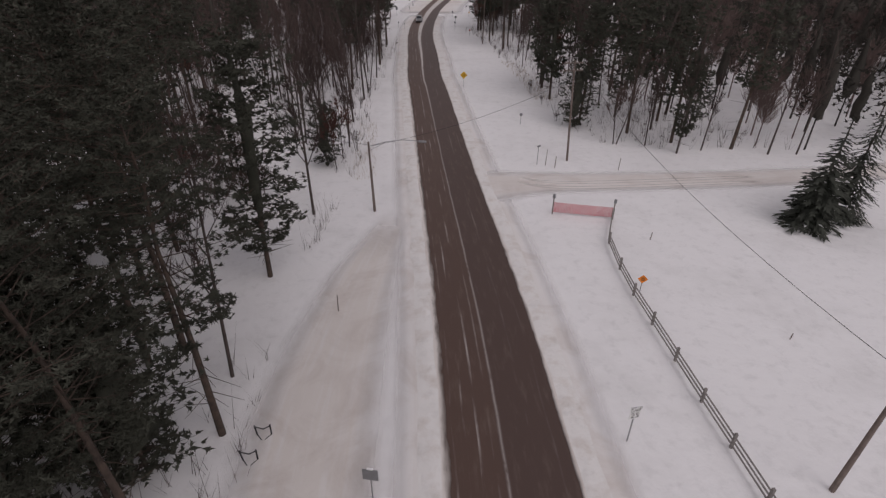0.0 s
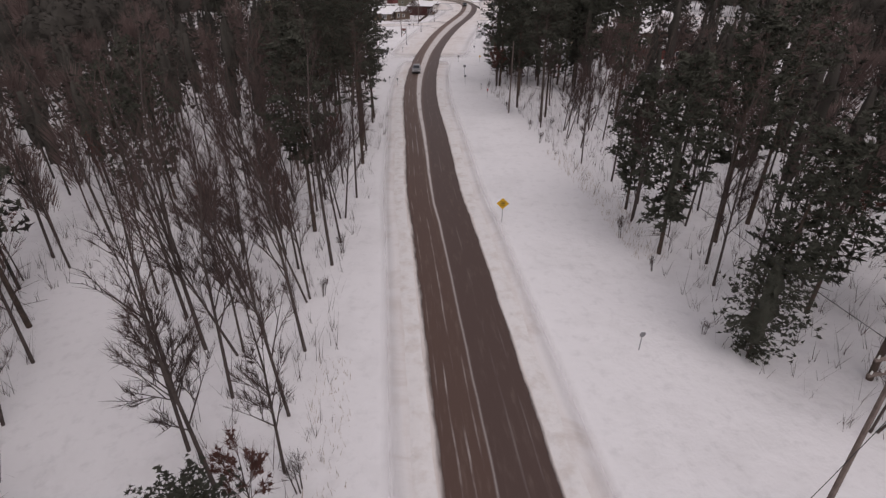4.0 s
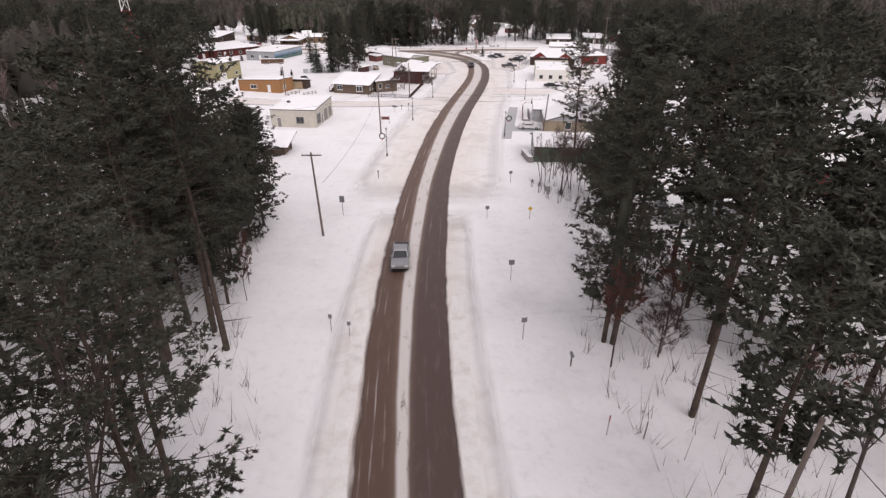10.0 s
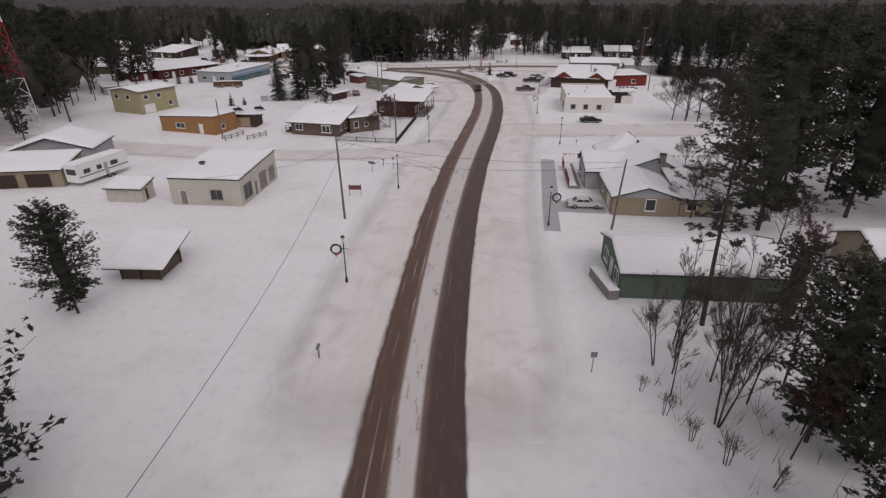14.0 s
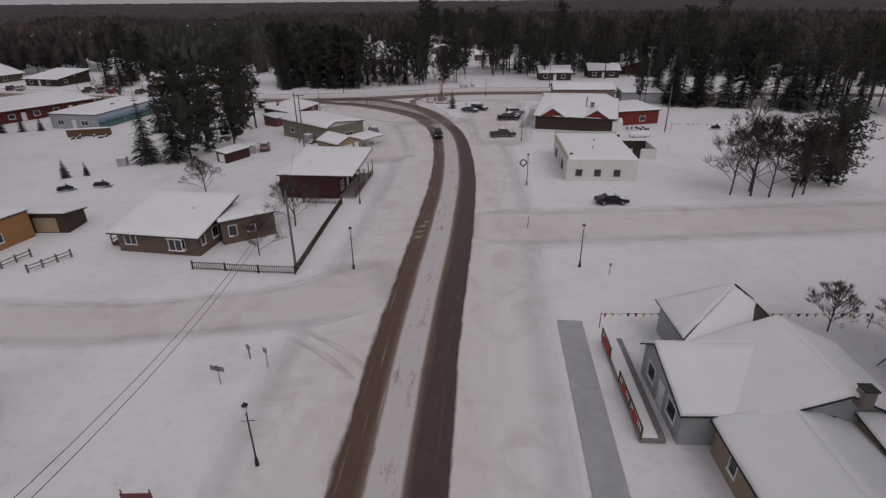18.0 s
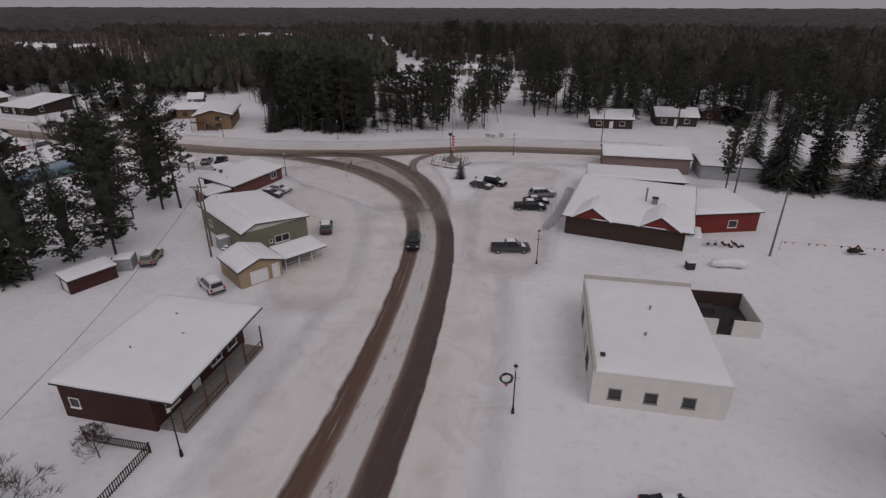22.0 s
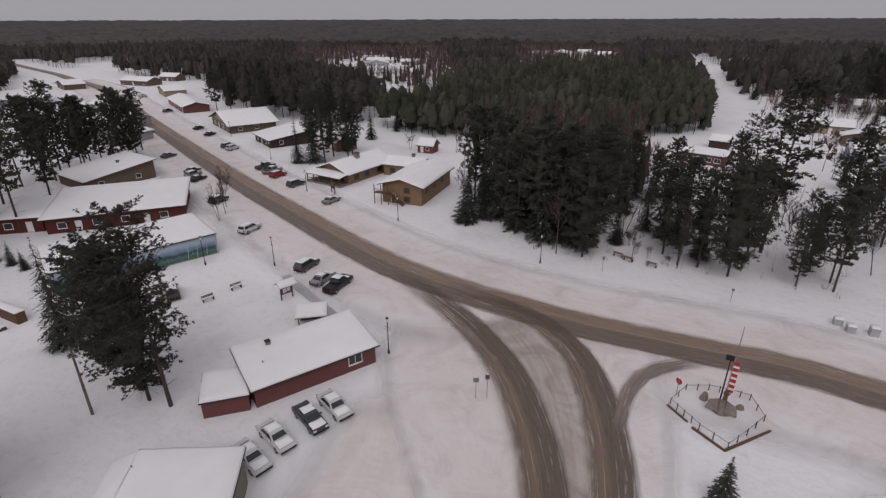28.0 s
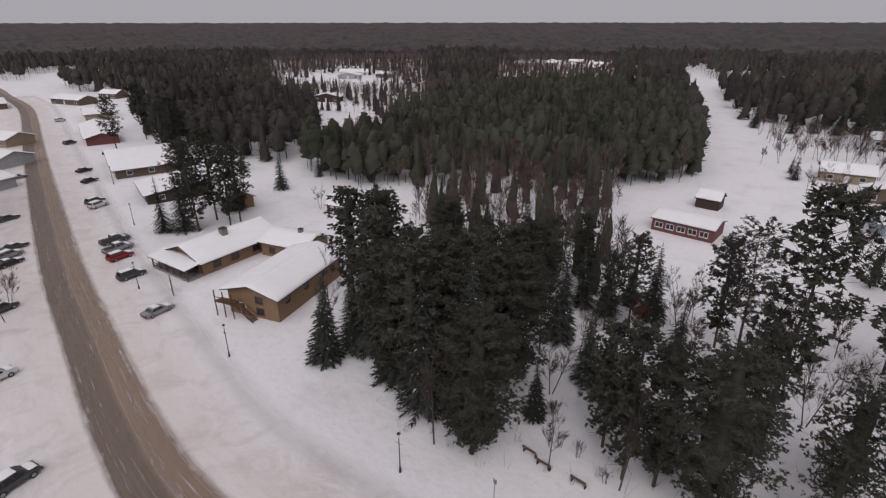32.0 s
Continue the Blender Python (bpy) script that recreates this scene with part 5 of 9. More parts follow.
# ---- far woods: joined, too many to count ----
def woods(points, seed, kinds, blades, size):
    """Light-weight trees joined into one mesh: trunk, and a crown of ragged tiers with loose sprays, or a haze of forks."""
    rng = np.random.default_rng(seed)
    protos = []
    for k in range(10):
        s = Soup()
        r2 = random.Random(seed * 10 + k)
        kind = kinds[k % len(kinds)]
        if kind == "bare":
            s.rod((0, 0, 0), (r2.uniform(-.5, .5), r2.uniform(-.5, .5), 14), 0.16, 0.04, 3)
            for _ in range(int(blades * 1.5)):
                a, z = r2.uniform(0, 6.28), r2.uniform(5, 13)
                L, o = r2.uniform(1.0, 3.2), r2.uniform(0.0, 1.6)
                p = (math.cos(a) * o, math.sin(a) * o, z)
                s.blade(p, (p[0] + math.cos(a) * L * 0.5, p[1] + math.sin(a) * L * 0.5, z + L * 0.9), 0.05 if blades > 300 else 0.12 + 0.12 * (blades < 30), r2)
        else:
            pine = kind == "pine"
            top, low = (16.5, 6.0) if pine else (19.0, 0.8)
            s.rod((0, 0, 0), (0, 0, top * 0.95), 0.2, 0.05, 3)
            rings, n = (4, 6) if blades < 10 else (6, 8)

            def radius(u):
                return (4.4 * math.sin(math.pi * (0.30 + 0.62 * u)) ** 0.8 + 0.2) if pine else (3.3 * (1 - u) ** 0.9 + 0.25)
            c0 = len(s.v)
            for j in range(rings):
                u = j / (rings - 1)
                for i in range(n):
                    a = 2 * math.pi * (i + 0.5 * (j % 2)) / n
                    r = radius(u) * r2.uniform(0.35, 0.95) * (0.3 if blades > 300 else 1.0)
                    s.v.append(np.array((math.cos(a) * r, math.sin(a) * r, low + (top - low) * 0.95 * u + r2.uniform(-0.7, 0.7))))
            s.v.append(np.array((0, 0, top)))
            for j in range(rings - 1):
                for i in range(n):
                    p, q = c0 + j * n + i, c0 + j * n + (i + 1) % n
                    s.f += [(p, q, q + n), (p, q + n, p + n)]
            for i in range(n):
                s.f.append((c0 + (rings - 1) * n + i, c0 + (rings - 1) * n + (i + 1) % n, len(s.v) - 1))
            # nearer trees carry clumps of needles through the whole crown
            for _ in range(blades // 8 if blades > 300 else 0):
                u, a = r2.random(), r2.uniform(0, 6.28)
                R = radius(u) * r2.uniform(0.1, 1.0) ** 0.6
                p = np.array((math.cos(a) * R, math.sin(a) * R, low + (top - low) * u + r2.uniform(-0.3, 0.5)))
                for _ in range(8):
                    d = np.array((r2.uniform(-1, 1), r2.uniform(-1, 1), r2.uniform(-0.5, 0.9))) * r2.uniform(0.5, 1.0)
                    s.blade(p - d * 0.2, p + d, 0.17, r2)
            for _ in range(blades if blades < 300 else 0):
                u = r2.random()
                z = low + (top - low) * u
                a, R = r2.uniform(0, 6.28), radius(u)
                p = (math.cos(a) * R * 0.55, math.sin(a) * R * 0.55, z)
                k2 = R * r2.uniform(0.9, 1.3)
                s.blade(p, (math.cos(a) * k2, math.sin(a) * k2, z + r2.uniform(-0.4, 1.0)), 0.2 + 0.12 * (blades < 30), r2)
        protos.append((np.array(s.v), np.array(s.f), 1 if kind == "bare" else 0))
    V, F, M, base = [], [], [], 0
    for x, y in points:
        v, f, slot = protos[rng.integers(len(protos))]
        a, sc, tall = rng.uniform(0, 6.28), rng.uniform(*size), rng.uniform(0.8, 1.12)
        R = np.array(((math.cos(a), -math.sin(a), 0), (math.sin(a), math.cos(a), 0), (0, 0, tall))) * sc
        V.append(v @ R.T + np.array((x, y, -0.1)))
        F.append(f + base)
        M.append(np.full(len(f), slot, dtype=np.int32))
        base += len(v)
    return np.concatenate(V), np.concatenate(F), np.concatenate(M)


def wood_object(name, points, label, seed, kinds, material, blades=90, size=(0.7, 1.05)):
    V, F, M = woods(points, seed, kinds, blades, size)
    me = mesh_from(name, V, F, material)
    me.materials.append(FARTWIG)
    me.polygons.foreach_set("material_index", M)
    tagged(new(name, me), label, "woods", "", "stuff")


OPEN = [(-326, 731, 46, 22), (-222, 606, 42, 13), (-215, 955, 50, 34), (-40, 860, 40, 30), (-5, 514, 17, 13), (-290, 690, 60, 30), (-75, 490, 26, 17), (-110, 488, 28, 13), (-350, 540, 60, 24), (-500, 590, 50, 26), (20, 590, 36, 46), (25, 665, 40, 12), (-262, 530, 20, 9)]


def inside(x, y, line):
    odd = False
    for (xa, ya), (xb, yb) in zip(line, line[1:] + line[:1]):
        if (ya > y) != (yb > y) and x < xa + (xb - xa) * (y - ya) / (yb - ya):
            odd = not odd
    return odd


def corridor(x, y):
    """The cleared strip that runs north from the bungalow."""
    return 530 < y < 960 and abs(x - (4 - 0.245 * (y - 570))) < 11


def plantation(x, y):
    """Inside the planted block."""
    return inside(x, y, [(-118, 502), (-125, 542), (-136, 579), (-156, 697), (-111, 747), (-49, 716), (-17, 590), (-11, 556), (-38, 527), (-63, 539), (-68, 512), (-91, 497)]) and not corridor(x, y)


def town_pines(x, y):
    """The tall pines behind the houses north of the highway."""
    return inside(x, y, [(-166, 490), (-126, 503), (-136, 524), (-178, 566), (-240, 592), (-285, 545), (-240, 512), (-196, 497)]) and clear(x, y, OPEN)


def mixed_wood(x, y):
    """Leafless trees and small spruces between the grove and the planted block."""
    return inside(x, y, [(-58, 482), (-62, 512), (-66, 541), (-36, 530), (-22, 528), (-20, 505), (-8, 486), (-8, 472), (-40, 472)]) and not plantation(x, y)


def far_ok(x, y):
    if y < 226:
        west = x < road_x(min(max(y, -20), 205)) - west_edge(min(max(y, 0), 205)) - (29 if 48 < y < 130 else 25 if y <= 48 else 16)
        east = 72 < y < 196 and x > road_x(min(max(y, 70), 220)) + east_edge(min(max(y, 74), 220)) + 17
        return (west or east) and clear(x, y, E_CLEAR + [(66, 40, 40, 30), (60, 228, 30, 16)])
    h = hwy_y(x)
    if abs(y - h) < 17:
        return False
    if y < h:
        return (x < -96 and y < 345) or (x < -158 and y < 306 + (23 - x) * 0.40) or (x > 150 and y > 335) or (x > 118 and y < 335)
    if x > -300 and y < 580 and x < 78 or (x <= -300 and y < h + 40):
        return 46 < x < 78 and y > 560
    if 30 < x < 152 and y < h + 90:
        return False
    if -20 < x < 60 and y < 676:
        return False
    return clear(x, y, OPEN) and not corridor(x, y) and not plantation(x, y)


def low_wood(x, y):
    """Young growth before and between the far clearings."""
    d = math.degrees(math.atan2(13 - x, y - 391))
    return far_ok(x, y) and (36 < d < 52 or 17 < d < 29)


rng_f = random.Random(3)
wood_object("inner_mixed_woods", scatter(rng_f, -92, 100, -20, 226, 4.6, far_ok), "mixed woods of dark pines and leafless trees beside the road", 70, ("pine", "bare", "pine", "bare"), FARWOOD, 480)
wood_object("west_and_east_woods", scatter(rng_f, -150, 170, -20, 330, 5.0, lambda x, y: far_ok(x, y) and not (-92 < x < 100 and y < 226)), "deep mixed woods of dark pines and leafless trees in snow", 71, ("pine", "bare", "pine", "bare"), FARWOOD, 110)
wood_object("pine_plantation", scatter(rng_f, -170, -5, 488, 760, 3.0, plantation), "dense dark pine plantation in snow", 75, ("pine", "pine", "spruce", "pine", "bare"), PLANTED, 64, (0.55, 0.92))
wood_object("town_pines", scatter(rng_f, -290, -120, 486, 596, 5.2, town_pines), "tall dark pines standing behind the snowy houses", 78, ("pine", "spruce", "pine", "pine"), FARWOOD, 140, (0.75, 1.0))
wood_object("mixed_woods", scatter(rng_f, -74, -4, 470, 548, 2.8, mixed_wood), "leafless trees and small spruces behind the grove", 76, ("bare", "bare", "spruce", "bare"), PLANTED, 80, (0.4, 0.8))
wood_object("young_woods", scatter(rng_f, -520, 120, 590, 1060, 3.6, low_wood), "low leafless growth between the far clearings", 79, ("bare", "bare", "bare", "spruce"), FARWOOD, 24, (0.4, 0.62))
wood_object("woods_beyond_town", scatter(rng_f, -520, 420, 330, 790, 4.8, lambda x, y: far_ok(x, y) and not low_wood(x, y)), "dark pine woods and leafless woods round the snowy town", 72, ("pine", "bare", "spruce", "pine", "bare"), FARWOOD, 24)


def distant(x, y):
    if (x + 10) ** 2 + (y - 380) ** 2 > 745 ** 2 or corridor(x, y) or (-520 < x < 420 and y < 790) or low_wood(x, y):
        return False
    return noise.noise(Vector((x * 0.006, y * 0.004, 5))) > -0.45 and abs(y - hwy_y(x)) > 16 and not plantation(x, y) and clear(x, y, OPEN)


wood_object("distant_woods", scatter(rng_f, -760, 740, 300, 1130, 5.6, distant), "distant winter woods fading towards the horizon", 73, ("pine", "bare", "pine", "bare", "pine"), FARWOOD, 8)
wood_object("outlying_woods", scatter(rng_f, -560, 480, -60, 330, 7.2, lambda x, y: x < -150 or x > 170), "winter woods on both sides of the town", 74, ("pine", "bare", "pine", "pine"), FARWOOD, 8)


def undergrowth():
    """Saplings, stems and twigs standing in the snow under the trees."""
    rng = random.Random(77)
    s = Soup()

    def wood(x, y):
        w = road_x(y) - west_edge(y)
        e = road_x(y) + east_edge(y)
        return (w - 32 < x < w + 1.5 and clear(x, y, W_CLEAR)) or (y > 72 and e - 1.5 < x < e + 24 and clear(x, y, E_CLEAR))
    for x, y in scatter(rng, -58, 50, 0, 215, 1.6, wood) + scatter(rng, -40, 30, 426, 480, 2.6, in_grove):
        n = rng.choice((4, 7, 12))
        for _ in range(n):
            h = rng.uniform(0.4, 3.2)
            a = rng.uniform(0, 6.28)
            p = (x + rng.uniform(-0.4, 0.4), y + rng.uniform(-0.4, 0.4), -0.1)
            s.blade(p, (p[0] + math.cos(a) * h * 0.45, p[1] + math.sin(a) * h * 0.45, h), 0.02)
    tagged(new("undergrowth", s.mesh("undergrowth", TWIG)), "thin brown saplings and twigs in the snow", "undergrowth", "", "stuff")
    g = Soup()
    for k in range(900):
        y = rng.uniform(96, 128) if k < 600 else rng.uniform(60, 82)
        x = road_x(y) + east_edge(y) - rng.uniform(-0.5, 3.0) if k < 600 else road_x(y) - 9.2 - rng.uniform(0, 3)
        h = rng.uniform(0.3, 0.9)
        g.blade((x, y, -0.1), (x + rng.uniform(-.35, .35), y + rng.uniform(-.35, .35), h), 0.018)
    tagged(new("dry_grass", g.mesh("dry_grass", REED)), "clumps of dry yellow grass in the roadside ditch", "grass", "", "stuff")


undergrowth()


def canopy():
    """The tree tops that run on to the horizon, round the side that the flight looks at."""
    bm = bmesh.new()
    rows = []
    radii = [715, 716] + [720 * 1.035 ** k for k in range(54)]
    for j, r in enumerate(radii):
        row = []
        for i in range(481):
            a = radians(-62 + 160 * i / 480)
            x, y = -10 - r * math.sin(a), 380 + r * math.cos(a)
            z = 0.0 if j == 0 else 11 + 4 * noise.noise(Vector((x * 0.012, y * 0.012, 1))) + 6 * noise.noise(Vector((x * 0.13, y * 0.13, 4))) + max(0.0, r - 1300) * 0.0085
            row.append(bm.verts.new((x, y, z)))
        rows.append(row)
    for j in range(len(radii) - 1):
        for i in range(480):
            bm.faces.new((rows[j][i], rows[j][i + 1], rows[j + 1][i + 1], rows[j + 1][i]))
    tagged(part("horizon_woods", bm, HORIZON_SHADED), "dark woods along the far horizon", "woods", "", "stuff")


canopy()


# ---- houses ----
def opening_fill(house, M, s, z, w, h, kind, trim):
    """A window or door set into its opening. M takes (along, inward, up) of the wall to the house."""
    def put(bm):
        bmesh.ops.transform(bm, matrix=M, verts=bm.verts[:])
        bmesh.ops.recalc_face_normals(bm, faces=bm.faces[:])
        return bm
    f = 0.09 if w > 0.6 else 0.06
    if kind in "wv":
        win = part("window", put(boxes((s - f, s, -0.04, 0.09, z - f, z + h + f), (s + w, s + w + f, -0.04, 0.09, z - f, z + h + f), (s, s + w, -0.04, 0.09, z - f, z), (s, s + w, -0.04, 0.09, z + h, z + h + f))), trim, house, "window with a painted frame")
        n = max(1, round(w / 1.0))
        for k in range(n):
            part("pane", put(boxes((s + w * k / n + 0.02, s + w * (k + 1) / n - 0.02, 0.05, 0.07, z + 0.01, z + h - 0.01))), GLASS, win)
        for k in range(1, n):
            part("mullion", put(boxes((s + w * k / n - 0.035, s + w * k / n + 0.035, 0.0, 0.1, z, z + h))), trim, win)
        part("sill", put(boxes((s - 0.14, s + w + 0.14, -0.1, 0.0, z - f - 0.05, z - f))), trim, win)
    elif kind == "d":
        door = part("door", put(boxes((s + 0.01, s + w - 0.01, 0.06, 0.12, z, z + h - 0.01))), trim, house, "entrance door")
        part("handle", put(boxes((s + w * 0.86, s + w * 0.92, 0.0, 0.06, z + 0.95, z + 1.0))), BLACK, door)
        part("frame", put(boxes((s - 0.08, s, -0.03, 0.08, z, z + h + 0.08), (s + w, s + w + 0.08, -0.03, 0.08, z, z + h + 0.08), (s, s + w, -0.03, 0.08, z + h, z + h + 0.08))), WHITE, door)
    else:
        door = part("garage_door", put(boxes((s, s + w, 0.08, 0.12, z, z + h))), trim, house, "sectional garage door")
        for k in range(4):
            part("panel", put(boxes((s + 0.05, s + w - 0.05, 0.05, 0.08, z + h * k / 4 + 0.04, z + h * (k + 1) / 4 - 0.04))), trim, door)


def house(name, label, p0, p1, depth, tops, wall, roof="quad", rise=1.0, over=0.4, holes=None, trim=WHITE, gable=None, snow=0.28, seed=0, group="", edge=ROOFEDGE, base=0.0, category="house", th=0.18, chimneys=(), ridge_off=0.5, over_r=None):
    """A building on a plan corner p0 with its front running to p1. tops: wall heights front-left, front-right, back-right, back-left (or one for all)."""
    a, b = Vector(p0), Vector(p1)
    w, d = (b - a).length, depth
    ob = thing(name, label, category, group, at=(a[0], a[1], base - 0.1), turn=math.degrees(math.atan2(b[1] - a[1], b[0] - a[0])))
    if isinstance(tops, (int, float)):
        tops = (tops,) * 4
    hfl, hfr, hbr, hbl = (t + 0.1 for t in tops)
    holes = holes or {}
    frames = {
        "f": (Matrix(((1, 0, 0, 0), (0, 1, 0, 0), (0, 0, 1, 0), (0, 0, 0, 1))), 0, w, hfl, hfr, 0.0),
        "r": (Matrix(((0, -1, 0, w), (1, 0, 0, 0), (0, 0, 1, 0), (0, 0, 0, 1))), th, d - th, hfr, hbr, d),
        "b": (Matrix(((-1, 0, 0, w), (0, -1, 0, d), (0, 0, 1, 0), (0, 0, 0, 1))), 0, w, hbr, hbl, 0.0),
        "l": (Matrix(((0, 1, 0, 0), (-1, 0, 0, d), (0, 0, 1, 0), (0, 0, 0, 1))), th, d - th, hbl, hfl, d)}
    for side, (M, s0, s1, ha, hb, _) in frames.items():
        full = w if side in "fb" else d
        lo = min(ha, hb)
        ops = [(s if s >= 0 else full + s, z + 0.1, ww, hh, k) for s, z, ww, hh, k in holes.get(side, ())]
        xs = sorted({s0, s1, *(o[0] for o in ops), *(o[0] + o[2] for o in ops)})
        zs = sorted({0.0, lo, *(o[1] for o in ops), *(o[1] + o[3] for o in ops)})
        bm = bmesh.new()
        for x0, x1 in zip(xs, xs[1:]):
            run = None
            for z0, z1 in zip(zs, zs[1:]):
                hole = any(o[0] - 1e-4 <= x0 and x1 <= o[0] + o[2] + 1e-4 and o[1] - 1e-4 <= z0 and z1 <= o[1] + o[3] + 1e-4 for o in ops)
                if hole:
                    if run:
                        box(bm, x0, x1, 0, th, *run)
                    run = None
                else:
                    run = (run[0], z1) if run else (z0, z1)
            if run:
                box(bm, x0, x1, 0, th, *run)
        za, zb = ha + (hb - ha) * s0 / full, ha + (hb - ha) * s1 / full
        if abs(ha - hb) > 0.02:
            prism(bm, [q for q in ((s0, lo), (s1, lo), (s1, zb), (s0, za)) if True][: 4] if min(za, zb) > lo + 0.01 else ([(s0, lo), (s1, lo), (s1, zb)] if zb > za else [(s0, lo), (s1, lo), (s0, za)]), 0, th)
        if (roof == "gx" and side in "lr") or (roof == "gy" and side in "fb"):
            o = ridge_off if side in "fr" else 1 - ridge_off
            g = bmesh.new()
            prism(g, [(0, lo), (full, lo), (full * o, lo + rise)], 0.0, th)
            bmesh.ops.transform(g, matrix=M, verts=g.verts[:])
            bmesh.ops.recalc_face_normals(g, faces=g.faces[:])
            part("gable", g, gable or wall, ob)
        bmesh.ops.transform(bm, matrix=M, verts=bm.verts[:])
        bmesh.ops.recalc_face_normals(bm, faces=bm.faces[:])
        part("wall", bm, wall, ob, weld=True)
        for s, z, ww, hh, k in ops:
            opening_fill(ob, M, s, z, ww, hh, k, trim)
    part("floor", boxes((th, w - th, th, d - th, 0.0, 0.12)), GREYWOOD, ob)
    o, e = over, 0.14
    if roof == "quad":
        sx, sy = 1.0 / w, 1.0 / d
        q = o if over_r is None else over_r

        def hz(x, y):
            u, v = x * sx, y * sy
            return (hfl * (1 - u) + hfr * u) * (1 - v) + (hbl * (1 - u) + hbr * u) * v
        planes = [[(x, y, hz(x, y) + e) for x, y in ((-o, -o), (w + q, -o), (w + q, d + o), (-o, d + o))]]
    elif roof == "gx":
        m = d * ridge_off
        s1, s2 = rise / m, rise / (d - m)
        planes = [[(-o, -o, hfl - o * s1 + e), (w + o, -o, hfl - o * s1 + e), (w + o, m, hfl + rise + e), (-o, m, hfl + rise + e)],
                  [(-o, m, hfl + rise + e), (w + o, m, hfl + rise + e), (w + o, d + o, hfl - o * s2 + e), (-o, d + o, hfl - o * s2 + e)]]
    else:
        m = w * ridge_off
        s1, s2 = rise / m, rise / (w - m)
        planes = [[(-o, -o, hfl - o * s1 + e), (m, -o, hfl + rise + e), (m, d + o, hfl + rise + e), (-o, d + o, hfl - o * s1 + e)],
                  [(m, -o, hfl + rise + e), (w + o, -o, hfl - o * s2 + e), (w + o, d + o, hfl - o * s2 + e), (m, d + o, hfl + rise + e)]]
    for k, pl in enumerate(planes):
        bm = bmesh.new()
        slab(bm, pl, e)
        roof_ob = part("roof", bm, edge, ob)
        if snow:
            cx = sum(p[0] for p in pl) / 4
            cy = sum(p[1] for p in pl) / 4
            inset = [(p[0] + 0.05 * (1 if p[0] < cx else -1) * (roof != "gy" or p[0] != w * ridge_off), p[1] + 0.05 * (1 if p[1] < cy else -1) * (roof != "gx" or p[1] != d * ridge_off), p[2] + 0.004) for p in pl]
            part("snow", snow_slab(inset, snow, 8, 0.08, seed + k), SNOW_ROOF, roof_ob, "smooth snow blanket", smooth=True)
    for k, (cx, cy, cw, ch, mat_c) in enumerate(chimneys):
        u, v = cx / w, cy / d
        z = (hfl * (1 - u) + hfr * u) * (1 - v) + (hbl * (1 - u) + hbr * u) * v
        if roof == "gx":
            z += rise * (1 - abs(cy - d * ridge_off) / (d * 0.5))
        if roof == "gy":
            z += rise * (1 - abs(cx - w * ridge_off) / (w * 0.5))
        if cw > 0.3:
            ch_ob = part("chimney", boxes((cx - cw / 2, cx + cw / 2, cy - cw / 2, cy + cw / 2, z - 0.3, z + ch)), mat_c, ob)
            part("cap", boxes((cx - cw / 2 - 0.06, cx + cw / 2 + 0.06, cy - cw / 2 - 0.06, cy + cw / 2 + 0.06, z + ch, z + ch + 0.1)), ROOFEDGE, ch_ob)
        else:
            ch_ob = part("vent_pipe", rods(((cx, cy, z - 0.1), (cx, cy, z + ch), cw / 2), n=8), mat_c, ob)
            part("cap", rods(((cx, cy, z + ch), (cx, cy, z + ch + 0.1), cw * 0.8, cw * 0.5), n=8), mat_c, ch_ob)
    return ob


def local(ob):
    """The pose of a thing's own axes, to lay further things beside it."""
    return ob.matrix_basis.copy()


# west side of the main street
house("garage", "dirty white flat-roofed garage with dark roof edge", (-40.5, 254.7), (-30.3, 253.4), 12.9, (3.7, 3.7, 4.4, 4.4), W_CREAM, "quad", over=0.06, trim=GREYWOOD, seed=3, category="garage", chimneys=((2.6, 5.0, 0.6, 0.7, STONE),), holes={
    "f": ((1.4, 0.0, 0.95, 2.0, "d"), (5.9, 0.9, 1.6, 1.3, "w")), "r": ((1.0, 0.7, 2.4, 1.9, "w"), (4.4, 0.0, 1.0, 2.1, "d"), (6.3, 0.1, 2.6, 2.6, "g"), (9.8, 0.3, 2.2, 2.3, "g"))})
brown = house("house", "brown sided bungalow under a snowy low gable roof", (-33.0, 296.5), (-22.6, 293.6), 8.6, (2.6, 2.6, 4.3, 4.3), W_BROWN, "quad", over=0.75, seed=5, chimneys=((7.6, 5.0, 0.14, 0.6, METAL),), holes={
    "f": ((1.0, 1.0, 1.5, 1.1, "w"), (7.3, 0.8, 1.7, 1.5, "w")), "r": ((0.8, 1.1, 0.7, 1.3, "w"), (3.2, 1.0, 1.2, 1.3, "w")), "b": ((3, 1, 1.3, 1.1, "w"),)})
house("house", "brown sided house wing with a small snowy porch roof", (-20.6, 296.6), (-14.6, 299.6), 6.4, 3.0, W_BROWN, "quad", over=0.3, seed=6, holes={
    "f": ((0.9, 1.0, 0.9, 1.3, "w"), (3.2, 1.1, 0.9, 0.8, "w")), "r": ((1.0, 1.0, 0.7, 1.0, "w"), (3.4, 0.0, 0.95, 2.05, "d"))})
